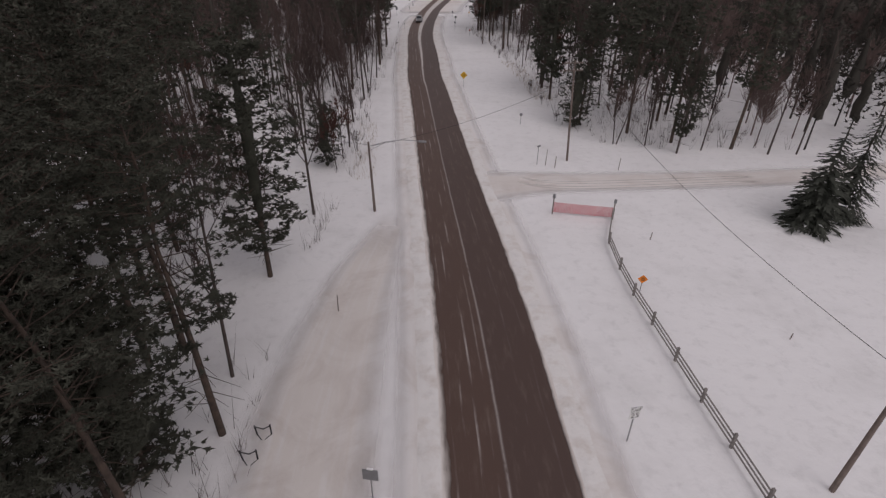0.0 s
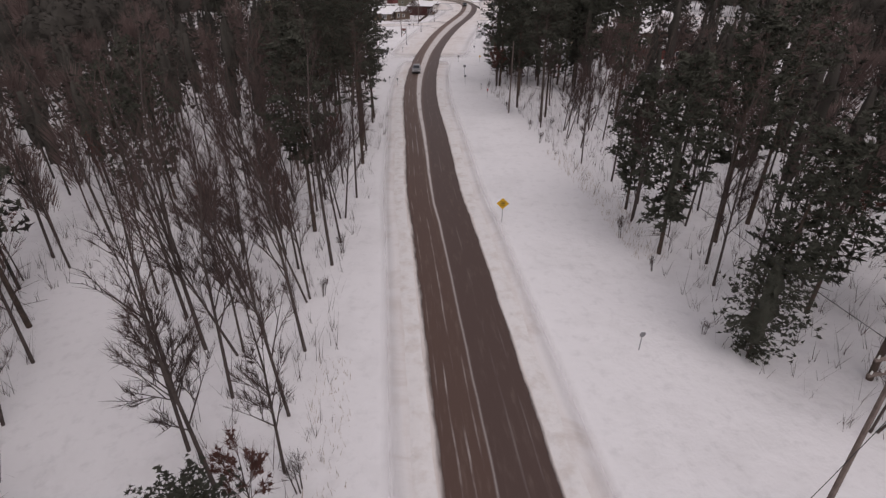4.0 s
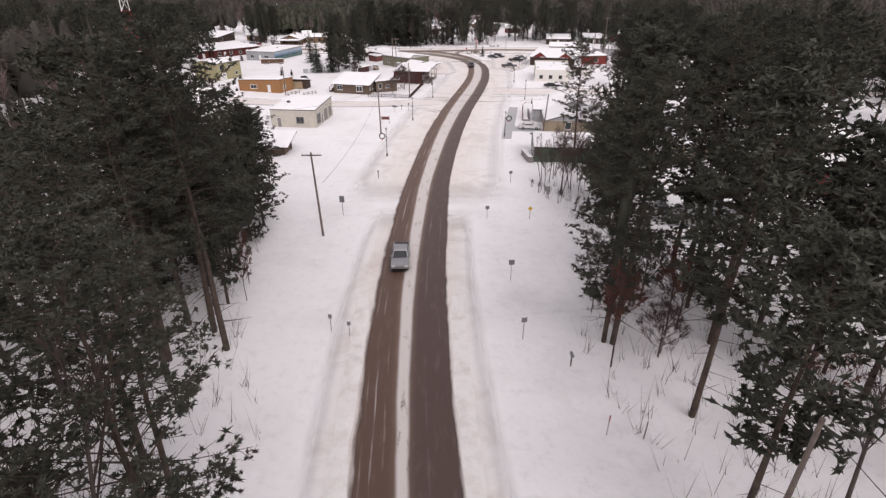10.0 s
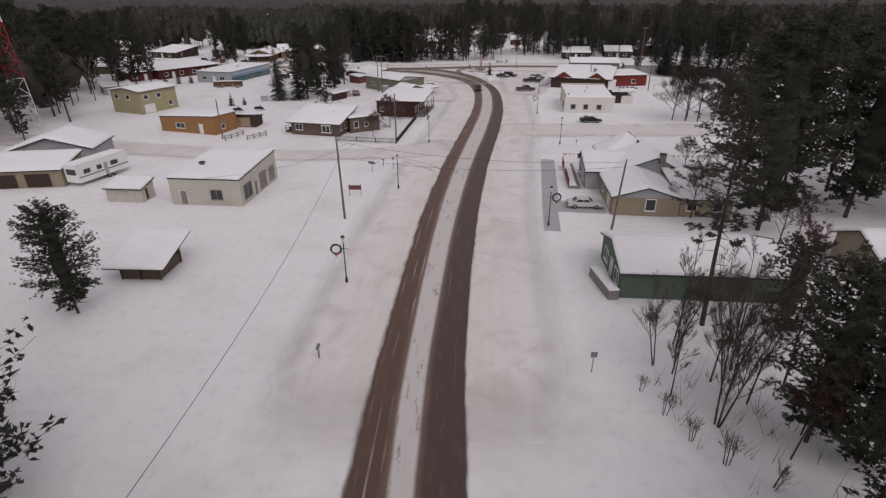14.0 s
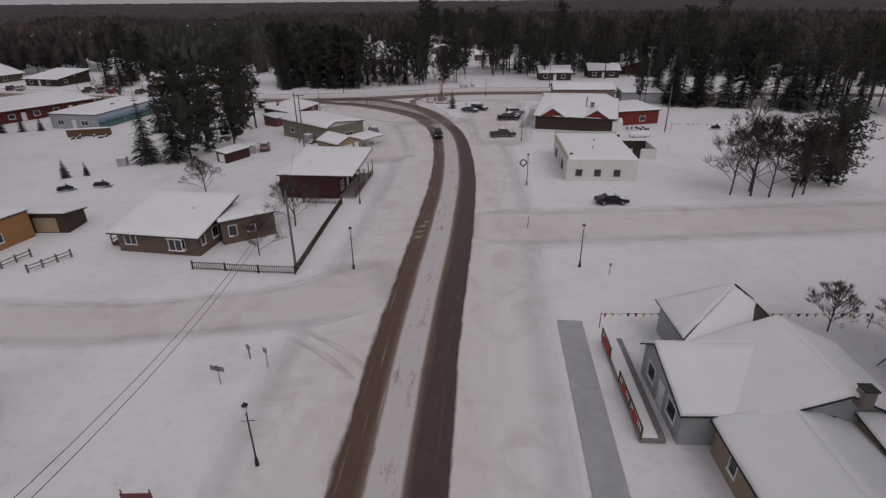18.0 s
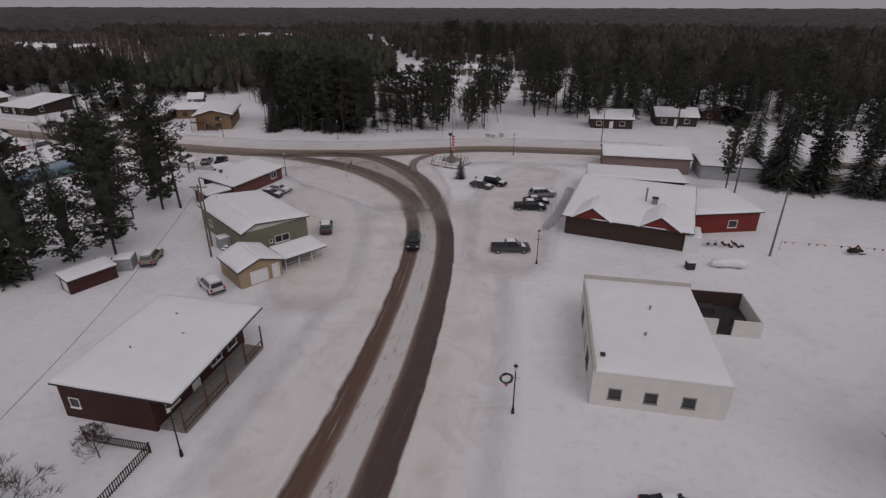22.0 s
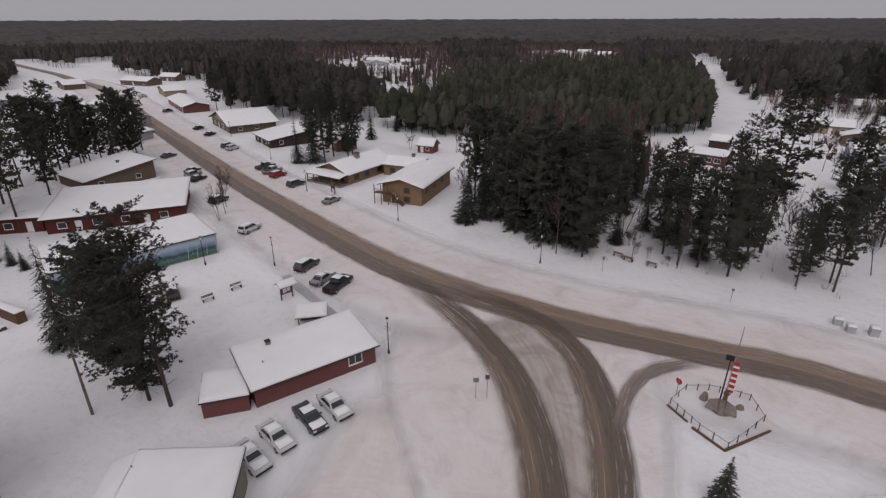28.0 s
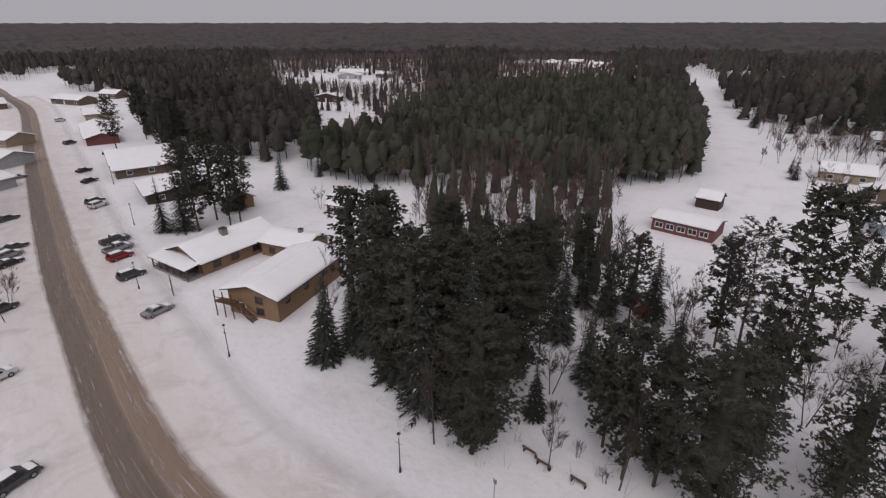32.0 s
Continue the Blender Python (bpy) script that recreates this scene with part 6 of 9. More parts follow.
red_bar = house("tavern", "dark red tavern with a broad snow-covered roof", (-16.3, 314.2), (-7.3, 312.4), 13.6, (3.6, 3.6, 4.3, 4.3), W_MAROON, "quad", over=0.35, over_r=2.6, seed=7, category="tavern", chimneys=((6.8, 8.0, 0.28, 0.35, BLACK), (4.0, 10.8, 0.28, 0.35, BLACK), (3.4, 5.0, 0.14, 0.5, METAL)), holes={
    "f": ((0.9, 1.2, 0.9, 0.9, "w"),), "r": ((1.5, 0.9, 1.6, 1.3, "w"), (5.0, 0.0, 1.0, 2.1, "d"), (8.0, 0.9, 1.6, 1.3, "w"), (10.8, 0.9, 1.4, 1.3, "w"))})
house("workshop", "ochre orange flat-roofed shop with bright window", (-62.4, 301.2), (-48.9, 296.2), 7.0, (3.0, 3.7, 3.5, 3.0), W_ORANGE, "quad", over=0.12, seed=8, category="shop", holes={
    "f": ((4.2, 0.9, 2.2, 1.0, "w"), (10.2, 0.0, 0.95, 2.05, "d")), "r": ((2.0, 0.9, 1.0, 1.0, "w"),)})
house("lean_to", "small dark open-sided lean-to behind the orange shop", (-48.0, 304.0), (-42.6, 303.4), 4.0, (2.6, 2.6, 1.9, 1.9), W_DARK, "quad", over=0.3, seed=9, category="shed", holes={"f": ((1.0, 0.0, 3.2, 2.1, "g"),)}, trim=W_TANLIGHT)
house("house", "pale yellow two-storey house with white garage door", (-84.0, 323.2), (-74.9, 319.1), 11.0, (5.3, 5.3, 5.3, 5.3), W_YELLOW, "gy", 0.7, 0.4, seed=10, holes={
    "f": ((1.2, 3.4, 1.2, 1.0, "w"), (5.2, 3.4, 1.2, 1.0, "w")), "r": ((0.8, 0.0, 3.2, 2.2, "g"), (1.2, 3.4, 1.2, 1.0, "w"), (5.0, 3.4, 1.2, 1.0, "w"), (8.2, 1.0, 1.1, 1.1, "w"))})
house("shed", "small cream shed with sloping snowy roof", (-50.3, 256.2), (-45.0, 255.5), 3.0, (1.9, 1.9, 2.5, 2.5), W_CREAM, "quad", over=0.25, seed=11, category="shed", holes={"r": ((0.8, 0.1, 0.8, 1.7, "d"),)}, trim=WOOD)
# Dark door panels close these bays and stand for the shade inside them.
house("barn", "low grey shed with dark panels for its shaded bays and snowy roof", (-73.5, 262.0), (-60.6, 263.3), 7.0, (2.6, 2.6, 3.6, 3.6), W_TAN, "quad", over=0.3, seed=12, category="shed", holes={"f": ((3.0, 0.0, 3.4, 2.1, "g"), (7.6, 0.0, 3.6, 2.1, "g"))}, trim=W_DARK)
house("barn", "light grey gabled barn under snow", (-75.0, 272.5), (-62.0, 274.5), 9.0, 3.0, W_GREY, "gy", 2.0, 0.4, seed=13, category="barn")
green_hall = house("hall", "olive green hall with white gable and low snowy roof", (-12.1, 346.8), (-4.7, 353.8), 16.2, 3.7, W_OLIVE, "gy", 0.9, 0.35, seed=14, gable=W_WHITE, category="hall", ridge_off=0.2, holes={
    "f": ((4.8, 0.9, 2.2, 1.0, "w"), (3.9, 1.2, 0.4, 0.4, "w")), "r": ((2.0, 1.0, 1.2, 1.1, "w"), (5.4, 0.0, 1.0, 2.1, "d")), "l": ((3.0, 1.2, 1.2, 0.9, "w"),)}, chimneys=((6.8, 15.0, 0.14, 0.6, METAL), (2.2, 14.4, 0.10, 0.5, METAL)))
house("garage", "small tan garage with white door and snowy gable roof", (-9.3, 337.4), (-5.1, 341.4), 6.2, 2.35, W_TANLIGHT, "gy", 1.0, 0.3, seed=15, category="garage", holes={"f": ((1.4, 0.0, 2.5, 1.9, "g"), (4.5, 0.0, 0.9, 2.0, "d"))})
cafe = house("diner", "dark red diner with a long snowy shed roof", (-23.4, 372.4), (-18.3, 385.8), 7.0, (2.35, 2.35, 3.3, 3.3), W_MAUVE, "quad", over=0.45, seed=16, category="diner", chimneys=((3.5, 5.8, 0.5, 0.8, STONE), (2.0, 3.0, 0.14, 0.6, METAL)), holes={
    "f": ((10.9, 0.9, 1.6, 1.1, "w"),), "r": ((1.2, 0.8, 2.0, 1.2, "w"), (4.4, 0.0, 1.0, 2.05, "d"))})
house("shed", "low dark red lean-to with snowy roof", (-26.6, 368.2), (-23.7, 371.8), 4.4, (1.9, 1.9, 2.3, 2.3), W_MAUVE, "quad", over=0.2, seed=17, category="shed")
mural = house("store", "long low store with a painted blue landscape wall", (-82.5, 374.8), (-69.8, 371.2), 24.6, (3.4, 3.4, 3.6, 3.6), W_GREY, "quad", over=0.15, seed=18, category="store", chimneys=((8.0, 12.0, 0.5, 0.6, METAL), (5.0, 18.0, 0.24, 0.5, METAL)), holes={
    "f": ((2.0, 0.9, 1.6, 1.1, "w"), (6.0, 0.0, 1.0, 2.1, "d"), (8.6, 0.9, 1.8, 1.1, "w"))})
house("motel", "long barn red motel under one snowy roof", (-98.5, 381.5), (-84.5, 401.5), 17.5, (3.0, 3.0, 3.9, 3.9), W_RED, "quad", over=0.8, seed=19, category="motel", holes={
    "f": ((2, 0.9, 1.4, 1.1, "w"), (5.0, 0, 1, 2.05, "d"), (8, 0.9, 1.4, 1.1, "w"), (13, 0.9, 1.4, 1.1, "w"), (17, 0, 1, 2.05, "d"), (20.0, 0.9, 1.4, 1.1, "w")), "l": ((2.0, 0.9, 1.4, 1.1, "w"), (6.0, 0.9, 1.4, 1.1, "w"))})
house("motel", "barn red side building with snowy flat roof", (-106.3, 376.2), (-101.0, 382.0), 12.5, (2.8, 2.8, 3.2, 3.2), W_RED, "quad", over=0.4, seed=20, category="motel", holes={"f": ((1.2, 0.9, 1.4, 1.1, "w"), (5, 0.0, 1.0, 2.05, "d"))})
house("house", "brown lodge with a single tall snowy shed roof", (-120.8, 398.5), (-120.8, 415.5), 14.5, (2.6, 4.6, 4.6, 2.6), W_BROWN, "quad", over=0.7, seed=21, holes={"f": ((3, 0.9, 1.2, 1.0, "w"), (12, 0.9, 1.2, 1.0, "w")), "r": ((3.0, 0.9, 1.6, 1.2, "w"), (7.0, 0.0, 1.0, 2.05, "d"))}, chimneys=((11.0, 6.0, 0.6, 0.9, STONE),))
house("depot", "long grey metal depot under a white roof", (-292, 437), (-286, 456), 38.0, (4.2, 4.2, 4.8, 4.8), W_GREY, "quad", over=0.3, seed=22, category="depot", holes={"f": ((3, 0.0, 4.0, 3.2, "g"), (10, 0.0, 4.0, 3.2, "g"))})
house("garage", "low grey garage with a snowy roof by the trees", (-100, 348.5), (-93.6, 353.2), 8.0, (2.2, 2.2, 2.6, 2.6), W_GREY, "quad", over=0.4, seed=23, category="garage", holes={"f": ((1.0, 0.0, 2.6, 1.9, "g"), (4.6, 0.0, 2.6, 1.9, "g"))})


def painted_wall():
    """A lake and forest scene painted on the long east wall of the store."""
    m = mat("mural_paint", (0.2, 0.3, 0.4), 0.7, 0.1, 1.0, 0.0)
    t = m.node_tree
    bs = t.nodes["Principled BSDF"]
    co, sp, ns, rp = (t.nodes.new("ShaderNode" + k) for k in ("TexCoord", "SeparateXYZ", "TexNoise", "ValToRGB"))
    ns.inputs["Scale"].default_value, ns.inputs["Detail"].default_value = 0.9, 5
    ad = t.nodes.new("ShaderNodeMath")
    ad.operation = "MULTIPLY_ADD"
    ad.inputs[1].default_value = 0.30
    mr = t.nodes.new("ShaderNodeMapRange")
    mr.inputs[1].default_value, mr.inputs[2].default_value = 0.0, 3.4
    rp.color_ramp.interpolation = "EASE"
    for k, (p, c) in enumerate(((0.10, (0.03, 0.06, 0.03)), (0.28, (0.07, 0.15, 0.08)), (0.42, (0.09, 0.17, 0.22)), (0.58, (0.05, 0.09, 0.06)), (0.74, (0.16, 0.25, 0.36)), (1.0, (0.36, 0.43, 0.50)))):
        e = rp.color_ramp.elements[k] if k < 2 else rp.color_ramp.elements.new(p)
        e.position, e.color = p, (*c, 1)
    t.links.new(co.outputs["Object"], ns.inputs["Vector"])
    t.links.new(co.outputs["Object"], sp.inputs[0])
    t.links.new(sp.outputs[2], mr.inputs[0])
    t.links.new(ns.outputs["Fac"], ad.inputs[0])
    t.links.new(mr.outputs[0], ad.inputs[2])
    t.links.new(ad.outputs[0], rp.inputs[0])
    t.links.new(rp.outputs[0], bs.inputs["Base Color"])
    w = (Vector((-69.8, 371.2)) - Vector((-82.5, 374.8))).length
    for k in range(6):
        part("mural_panel", boxes((w + 0.01, w + 0.05, 0.3 + 4.0 * k, 4.27 + 4.0 * k, 0.2, 3.35)), m, mural, "painted lake and forest scene")
    for y in (9.0, 12.4, 14.0, 19.5, 21.0, 22.6):
        bm = bmesh.new()
        rod(bm, (w + 0.06, y, 0.4), (w + 0.06, y + 0.3, 3.2), 0.06, 0.03)
        part("birch_stem", bm, W_CREAM, mural, "painted white birch stem")


painted_wall()

# east side of the main street
white_store = house("store", "white flat-roofed masonry store with small windows", (30.4, 316.6), (41.9, 314.6), 17.0, (3.5, 3.5, 3.9, 3.9), W_WHITE, "quad", over=0.03, trim=GREYWOOD, seed=30, category="store", edge=W_WHITE, chimneys=((5.2, 6.0, 0.2, 0.7, METAL), (6.4, 11.0, 0.2, 0.8, METAL), (0.9, 2.0, 0.32, 0.6, METAL)), holes={
    "f": ((1.6, 0.9, 1.0, 1.0, "w"), (4.7, 0.9, 1.0, 1.0, "w"), (7.9, 0.9, 1.0, 1.0, "w")), "l": ((3.0, 0.8, 2.0, 1.4, "w"), (8.0, 0.0, 1.0, 2.1, "d"), (11.0, 0.8, 2.0, 1.4, "w"))})
part("parapet", boxes((-0.05, 11.7, 16.78, 17.05, 3.9, 4.75), (-0.05, 0.2, 0.0, 16.78, 3.6, 4.3)), W_CREAM, white_store, "low grey parapet along the roof edge")
supper = house("restaurant", "barn red restaurant with two small gables and snow roof", (36.0, 357.2), (52.8, 350.2), 17.0, (3.0, 3.0, 4.6, 4.6), W_DARK, "quad", over=0.6, seed=31, category="restaurant", chimneys=((12.6, 8.0, 0.9, 1.3, METAL), (11.2, 8.5, 0.3, 2.6, METAL))
)
for k, x0 in enumerate((1.2, 11.2)):
    g = bmesh.new()
    prism(g, [(x0, 3.1), (x0 + 5.6, 3.1), (x0 + 2.8, 4.9)], -0.55, 2.4)
    part("gable", g, W_BARN, supper, "barn red front gable")
    for s in (-1, 1):
        g = bmesh.new()
        m = x0 + 2.8
        slab(g, [(m, -0.8, 5.06), (m + s * 3.1, -0.8, 3.06), (m + s * 3.1, 4.2, 3.3), (m, 5.6, 5.06)], 0.14)
        rf = part("roof", g, ROOFEDGE, supper)
        part("snow", snow_slab([(m, -0.78, 5.07), (m + s * 3.08, -0.78, 3.07), (m + s * 3.08, 4.2, 3.31), (m, 5.6, 5.07)], 0.25, 6, 0.05, 40 + k), SNOW_ROOF, rf, "smooth snow blanket", smooth=True)
house("restaurant", "barn red kitchen wing with a flat snowy roof", (55.0, 357.0), (67.5, 358.6), 10.0, (3.2, 3.2, 3.6, 3.6), W_BARN, "quad", over=0.4, seed=32, category="restaurant", holes={"f": ((7.5, 0.8, 1.4, 1.1, "w"),)})
house("restaurant", "rear hall of the red restaurant under deep snow", (43.5, 374.5), (60.0, 370.5), 11.0, (4.2, 4.2, 3.4, 3.4), W_BARN, "quad", over=0.5, seed=33, category="restaurant")
house("store", "mauve gabled store with a snowy roof", (51.6, 394.0), (69.4, 390.5), 9.0, 3.3, W_PINK, "gx", 1.3, 0.4, seed=34, category="store", gable=W_PINK)
house("shed", "low grey store annexe with a snowy flat roof", (70.5, 387.5), (82.0, 385.0), 8.5, (2.8, 2.8, 3.0, 3.0), W_GREY, "quad", over=0.2, seed=35, category="shed")
house("shed", "grey flat-roofed shed under snow", (83, 384), (95, 381), 9.0, (2.8, 2.8, 3.1, 3.1), W_TAN, "quad", over=0.2, seed=36, category="shed")
# the tan house with its wings
house("house", "tan house wing with a grey gable towards the drive", (20.0, 248.2), (28.5, 247.0), 9.6, 2.45, W_TAN, "gy", 1.3, 0.35, seed=40, gable=W_GREY, holes={"f": ((4.3, 0.7, 1.2, 1.5, "w"),), "l": ((2.2, 0.9, 0.8, 1.1, "w"), (5.6, 0.0, 0.95, 2.05, "d"), (6.9, 0.0, 0.95, 2.05, "d"))})
house("house", "low tan wing with a long snowy roof slope", (28.7, 247.2), (35.3, 246.4), 9.0, (2.3, 2.3, 3.5, 3.5), W_TAN, "quad", over=0.3, seed=44, holes={"f": ((0.9, 0.8, 1.2, 1.1, "w"), (4.2, 0.8, 1.2, 1.1, "w"))})
mid_wing = house("house", "tan middle wing with a grey gable and brick chimney", (22.6, 257.4), (33.6, 255.9), 8.4, 2.75, W_TAN, "gy", 2.4, 0.4, seed=41, gable=W_GREY, chimneys=((6.9, -0.35, 0.75, 1.0, STONE),), ridge_off=0.56, holes={"r": ((2.0, 0.9, 1.2, 1.1, "w"),)})
part("window", boxes((0, 1.5, -0.06, 0.02, 0, 0.5)), GLASS, mid_wing, "small dark gable window").matrix_basis = pose(4.4, 0, 2.95)
house("house", "grey gabled house front above the wooden deck", (19.4, 258.6), (27.5, 257.5), 7.8, 2.7, W_GREY, "gx", 1.5, 0.35, seed=42, gable=W_GREY, ridge_off=0.72, holes={"l": ((1.2, 0.9, 1.4, 1.2, "w"), (3.6, 0.0, 0.95, 2.05, "d"), (5.4, 0.9, 1.4, 1.2, "w"))})


def corner_tower():
    """The steep hipped roof at the back of the tan house, with a bare patch of shingles."""
    ob = thing("house", "grey corner wing with a steep half-bare shingle roof", "house", at=(23.9, 266.4, -0.1), turn=-6.5)
    part("wall", boxes((0, 8, 0, 5.6, 0, 3.2)), W_GREY, ob)
    apex = Vector((4.6, 3.0, 6.3))
    rim = [Vector(q) for q in ((-0.4, -0.4, 3.1), (8.4, -0.4, 3.1), (8.4, 6.0, 3.1), (-0.4, 6.0, 3.1))]
    for k in range(4):
        bm = bmesh.new()
        p, q = rim[k], rim[(k + 1) % 4]
        slab(bm, [p, q, apex], 0.12)
        rf = part("roof", bm, SHINGLE, ob)
        if k != 1:
            hi = p.lerp(apex, 0.97)
            m, n = (0.58, 0.66) if k == 0 else (0.97, 0.98)
            part("snow", snow_slab([p + Vector((0, 0, 0.01)), p.lerp(q, m) + Vector((0, 0, 0.01)), q.lerp(apex, n) + Vector((0, 0, 0.01)), hi + Vector((0, 0, 0.01))], 0.16, 8, 0.05, 90 + k), SNOW_ROOF, rf, "patchy snow blanket", smooth=True)
    bm = bmesh.new()
    for p in rim:
        rod(bm, p, apex, 0.07)
    part("ridge_cap", bm, ROOFEDGE, ob)


corner_tower()
shop_g = house("shop", "green sided shop with a snowy roof beside pines", (13.8, 226.9), (29.0, 225.2), 9.0, 2.7, W_GREEN, "gx", 1.3, 0.35, seed=45, category="shop", holes={"l": ((1.5, 0.7, 1.6, 1.3, "w"), (4.2, 0.0, 1.0, 2.05, "d"), (6.2, 0.7, 1.6, 1.3, "w"))})
house("garage", "grey garage with white door beside the pines", (26.4, 198.2), (36.0, 196.8), 8.0, 2.6, W_GREY, "gy", 1.4, 0.4, seed=46, category="garage")
for k, (x, y, w, d, m, lab) in enumerate(((54, 203, 13, 9, W_BARN, "red brown house among the roadside trees"), (72, 209, 15, 10, W_BROWN, "brown house among the trees under snow"), (40, 228, 12, 7, W_TAN, "low tan house behind the pines"), (60, 232, 14, 9, W_DARK, "dark boarded house in a snowy yard"), (44, 168, 9, 7, W_GREY, "grey shed deep in the woods"))):
    house("house", lab, (x, y), (x + w, y - 0.8), d, 2.8, m, "gx", 1.6, 0.5, seed=50 + k, holes={"f": ((2, 0.9, 1.3, 1.1, "w"), (w - 4, 0.9, 1.3, 1.1, "w"))})

# north of the highway
house("house", "honey coloured two-storey cabin with outside stair", (-57.6, 433.4), (-48.2, 435.6), 18.0, (4.3, 4.3, 4.3, 4.3), W_LOG, "gy", 1.3, 0.9, seed=60, trim=WOOD, holes={
    "f": ((2.2, 0.0, 1.0, 2.05, "d"), (5.4, 2.6, 1.4, 1.1, "w"), (5.4, 0.6, 1.4, 1.1, "w")), "r": ((2, 2.4, 1.0, 1.0, "w"), (7, 2.4, 1.0, 1.0, "w"), (12, 2.4, 1.0, 1.0, "w"))})
house("lodge", "honey log lodge with stone chimney and snowy gables", (-84.0, 438.4), (-73.2, 438.6), 17.5, 2.8, W_LOG, "gy", 2.0, 0.9, seed=61, category="lodge", chimneys=((6.6, 8.0, 1.2, 1.6, STONE),), trim=WOOD, holes={"f": ((1.6, 0.8, 2.0, 1.2, "w"), (4.8, 0, 1.0, 2.05, "d"), (7.2, 0.8, 2.0, 1.2, "w")), "r": ((2.2, 0.8, 1.6, 1.1, "w"), (6.2, 0.8, 1.6, 1.1, "w"), (11.2, 0.8, 1.6, 1.1, "w"))})
house("lodge", "log lodge rear wing with snowy roof", (-72.2, 451.0), (-62.0, 453.0), 8.0, 2.9, W_LOG, "gx", 1.3, 0.6, seed=62, category="lodge", trim=WOOD, chimneys=((7.0, 4.0, 0.8, 1.0, STONE),), holes={"f": ((2.0, 0.8, 1.4, 1.1, "w"), (6.0, 0.8, 1.4, 1.1, "w"))})
house("house", "brown shop house with a tall snowy gable and porch", (-178, 470.5), (-154.4, 462.0), 17.0, 2.9, W_BROWN, "gy", 3.4, 1.2, seed=66, gable=W_TANLIGHT, holes={"f": ((3, 0.7, 3.0, 1.5, "w"), (9, 0.0, 1.2, 2.1, "d"), (14, 0.7, 3.0, 1.5, "w"), (20, 0.7, 2.0, 1.5, "w")), "r": ((3, 0.9, 1.4, 1.1, "w"), (9, 0.9, 1.4, 1.1, "w"))})
house("house", "dark cabin under a broad snowy shed roof", (-137, 459.6), (-122.8, 454.6), 15.0, (2.5, 2.5, 4.4, 4.4), W_DARK, "quad", over=0.9, seed=67, holes={"f": ((2, 0.8, 1.4, 1.2, "w"), (6, 0.0, 1.0, 2.05, "d"), (10, 0.8, 1.4, 1.2, "w")), "r": ((3, 0.9, 1.2, 1.1, "w"),)})
house("motel", "long mauve row of rooms under a snowy roof", (-247, 492), (-211.5, 478.6), 11.0, 2.8, W_MAUVE, "gx", 1.5, 0.9, seed=68, category="motel", holes={"f": tuple((2.0 + 4.6 * k, 0.0 if k % 2 else 0.9, 1.2, 2.05 if k % 2 else 1.1, "d" if k % 2 else "w") for k in range(8))})
house("shed", "small dark red cabin in a snowy garden", (-80.0, 476.5), (-75.0, 477.5), 4.5, 2.4, W_MAUVE, "gx", 1.6, 0.5, seed=63, category="shed", holes={"f": ((1.0, 0.0, 0.9, 1.9, "d"), (2.8, 0.8, 1.0, 0.9, "w"))})
house("house", "plum coloured bungalow with white window bands", (-11.0, 510.5), (2.0, 509.0), 8.0, 2.8, W_MAUVE, "gx", 0.9, 0.4, seed=64, holes={"f": tuple((0.8 + 2.4 * k, 0.9, 1.6, 1.1, "w") for k in range(5))})
house("house", "brown cabin hidden between the grove's tall conifers", (-37.0, 453.0), (-26.0, 457.5), 7.5, 2.7, W_BROWN, "gx", 1.2, 0.5, seed=101, holes={"f": ((2.0, 0.9, 1.4, 1.1, "w"), (5.0, 0.0, 1.0, 2.05, "d"), (7.6, 0.9, 1.4, 1.1, "w"))})
house("shed", "dark cabin behind the plum bungalow", (-6, 533), (-0.5, 532.5), 5, 2.6, W_DARK, "gx", 1.5, 0.4, seed=65, category="shed")
FAR_HOUSES = ((-110, 466, 9, 7, -20, W_LOG), (-290, 511, 20, 11, -20, W_TAN), (-353, 521, 24, 11, 12, W_BROWN), (-497, 585, 30, 14, 16, W_GREY), (-372, 492, 22, 11, -12, W_BROWN), (-215, 440, 20, 12, 16, W_GREY), (-250, 455, 18, 11, 16, W_TAN), (-186, 425, 20, 12, 16, W_GREY), (-355, 548, 14, 9, 16, W_BROWN), (-128, 345, 14, 9, 5, W_MAUVE), (-150, 365, 13, 9, 8, W_GREY), (60, 440, 12, 8, -8, W_DARK), (81, 444, 12, 8, -8, W_DARK), (99, 453, 13, 8, -10, W_MAUVE), (19.6, 580, 13, 9, 4, W_TAN), (31, 534, 9, 10, 8, W_BLUE), (29, 562, 14, 6, 3, W_BROWN), (34, 645, 14, 9, 5, W_WHITE), (48, 520, 13, 8, -5, W_MAUVE), (-46, 852, 24, 14, 12, W_BROWN), (-262, 925, 16, 9, 10, W_GREY), (-236, 945, 14, 9, 20, W_TAN), (-210, 930, 16, 9, 5, W_WHITE), (-190, 955, 14, 9, 10, W_BROWN), (-225, 985, 16, 9, 0, W_TAN), (-245, 968, 12, 9, 15, W_GREY), (-180, 915, 14, 9, 5, W_TAN), (-340, 742, 26, 12, 30, W_WHITE), (-318, 718, 18, 10, 30, W_GREY), (-300, 745, 16, 9, 30, W_BROWN), (-365, 765, 20, 10, 30, W_TAN), (-232, 612, 16, 8, 30, W_DARK), (84, 326, 6, 4, 0, W_DARK))
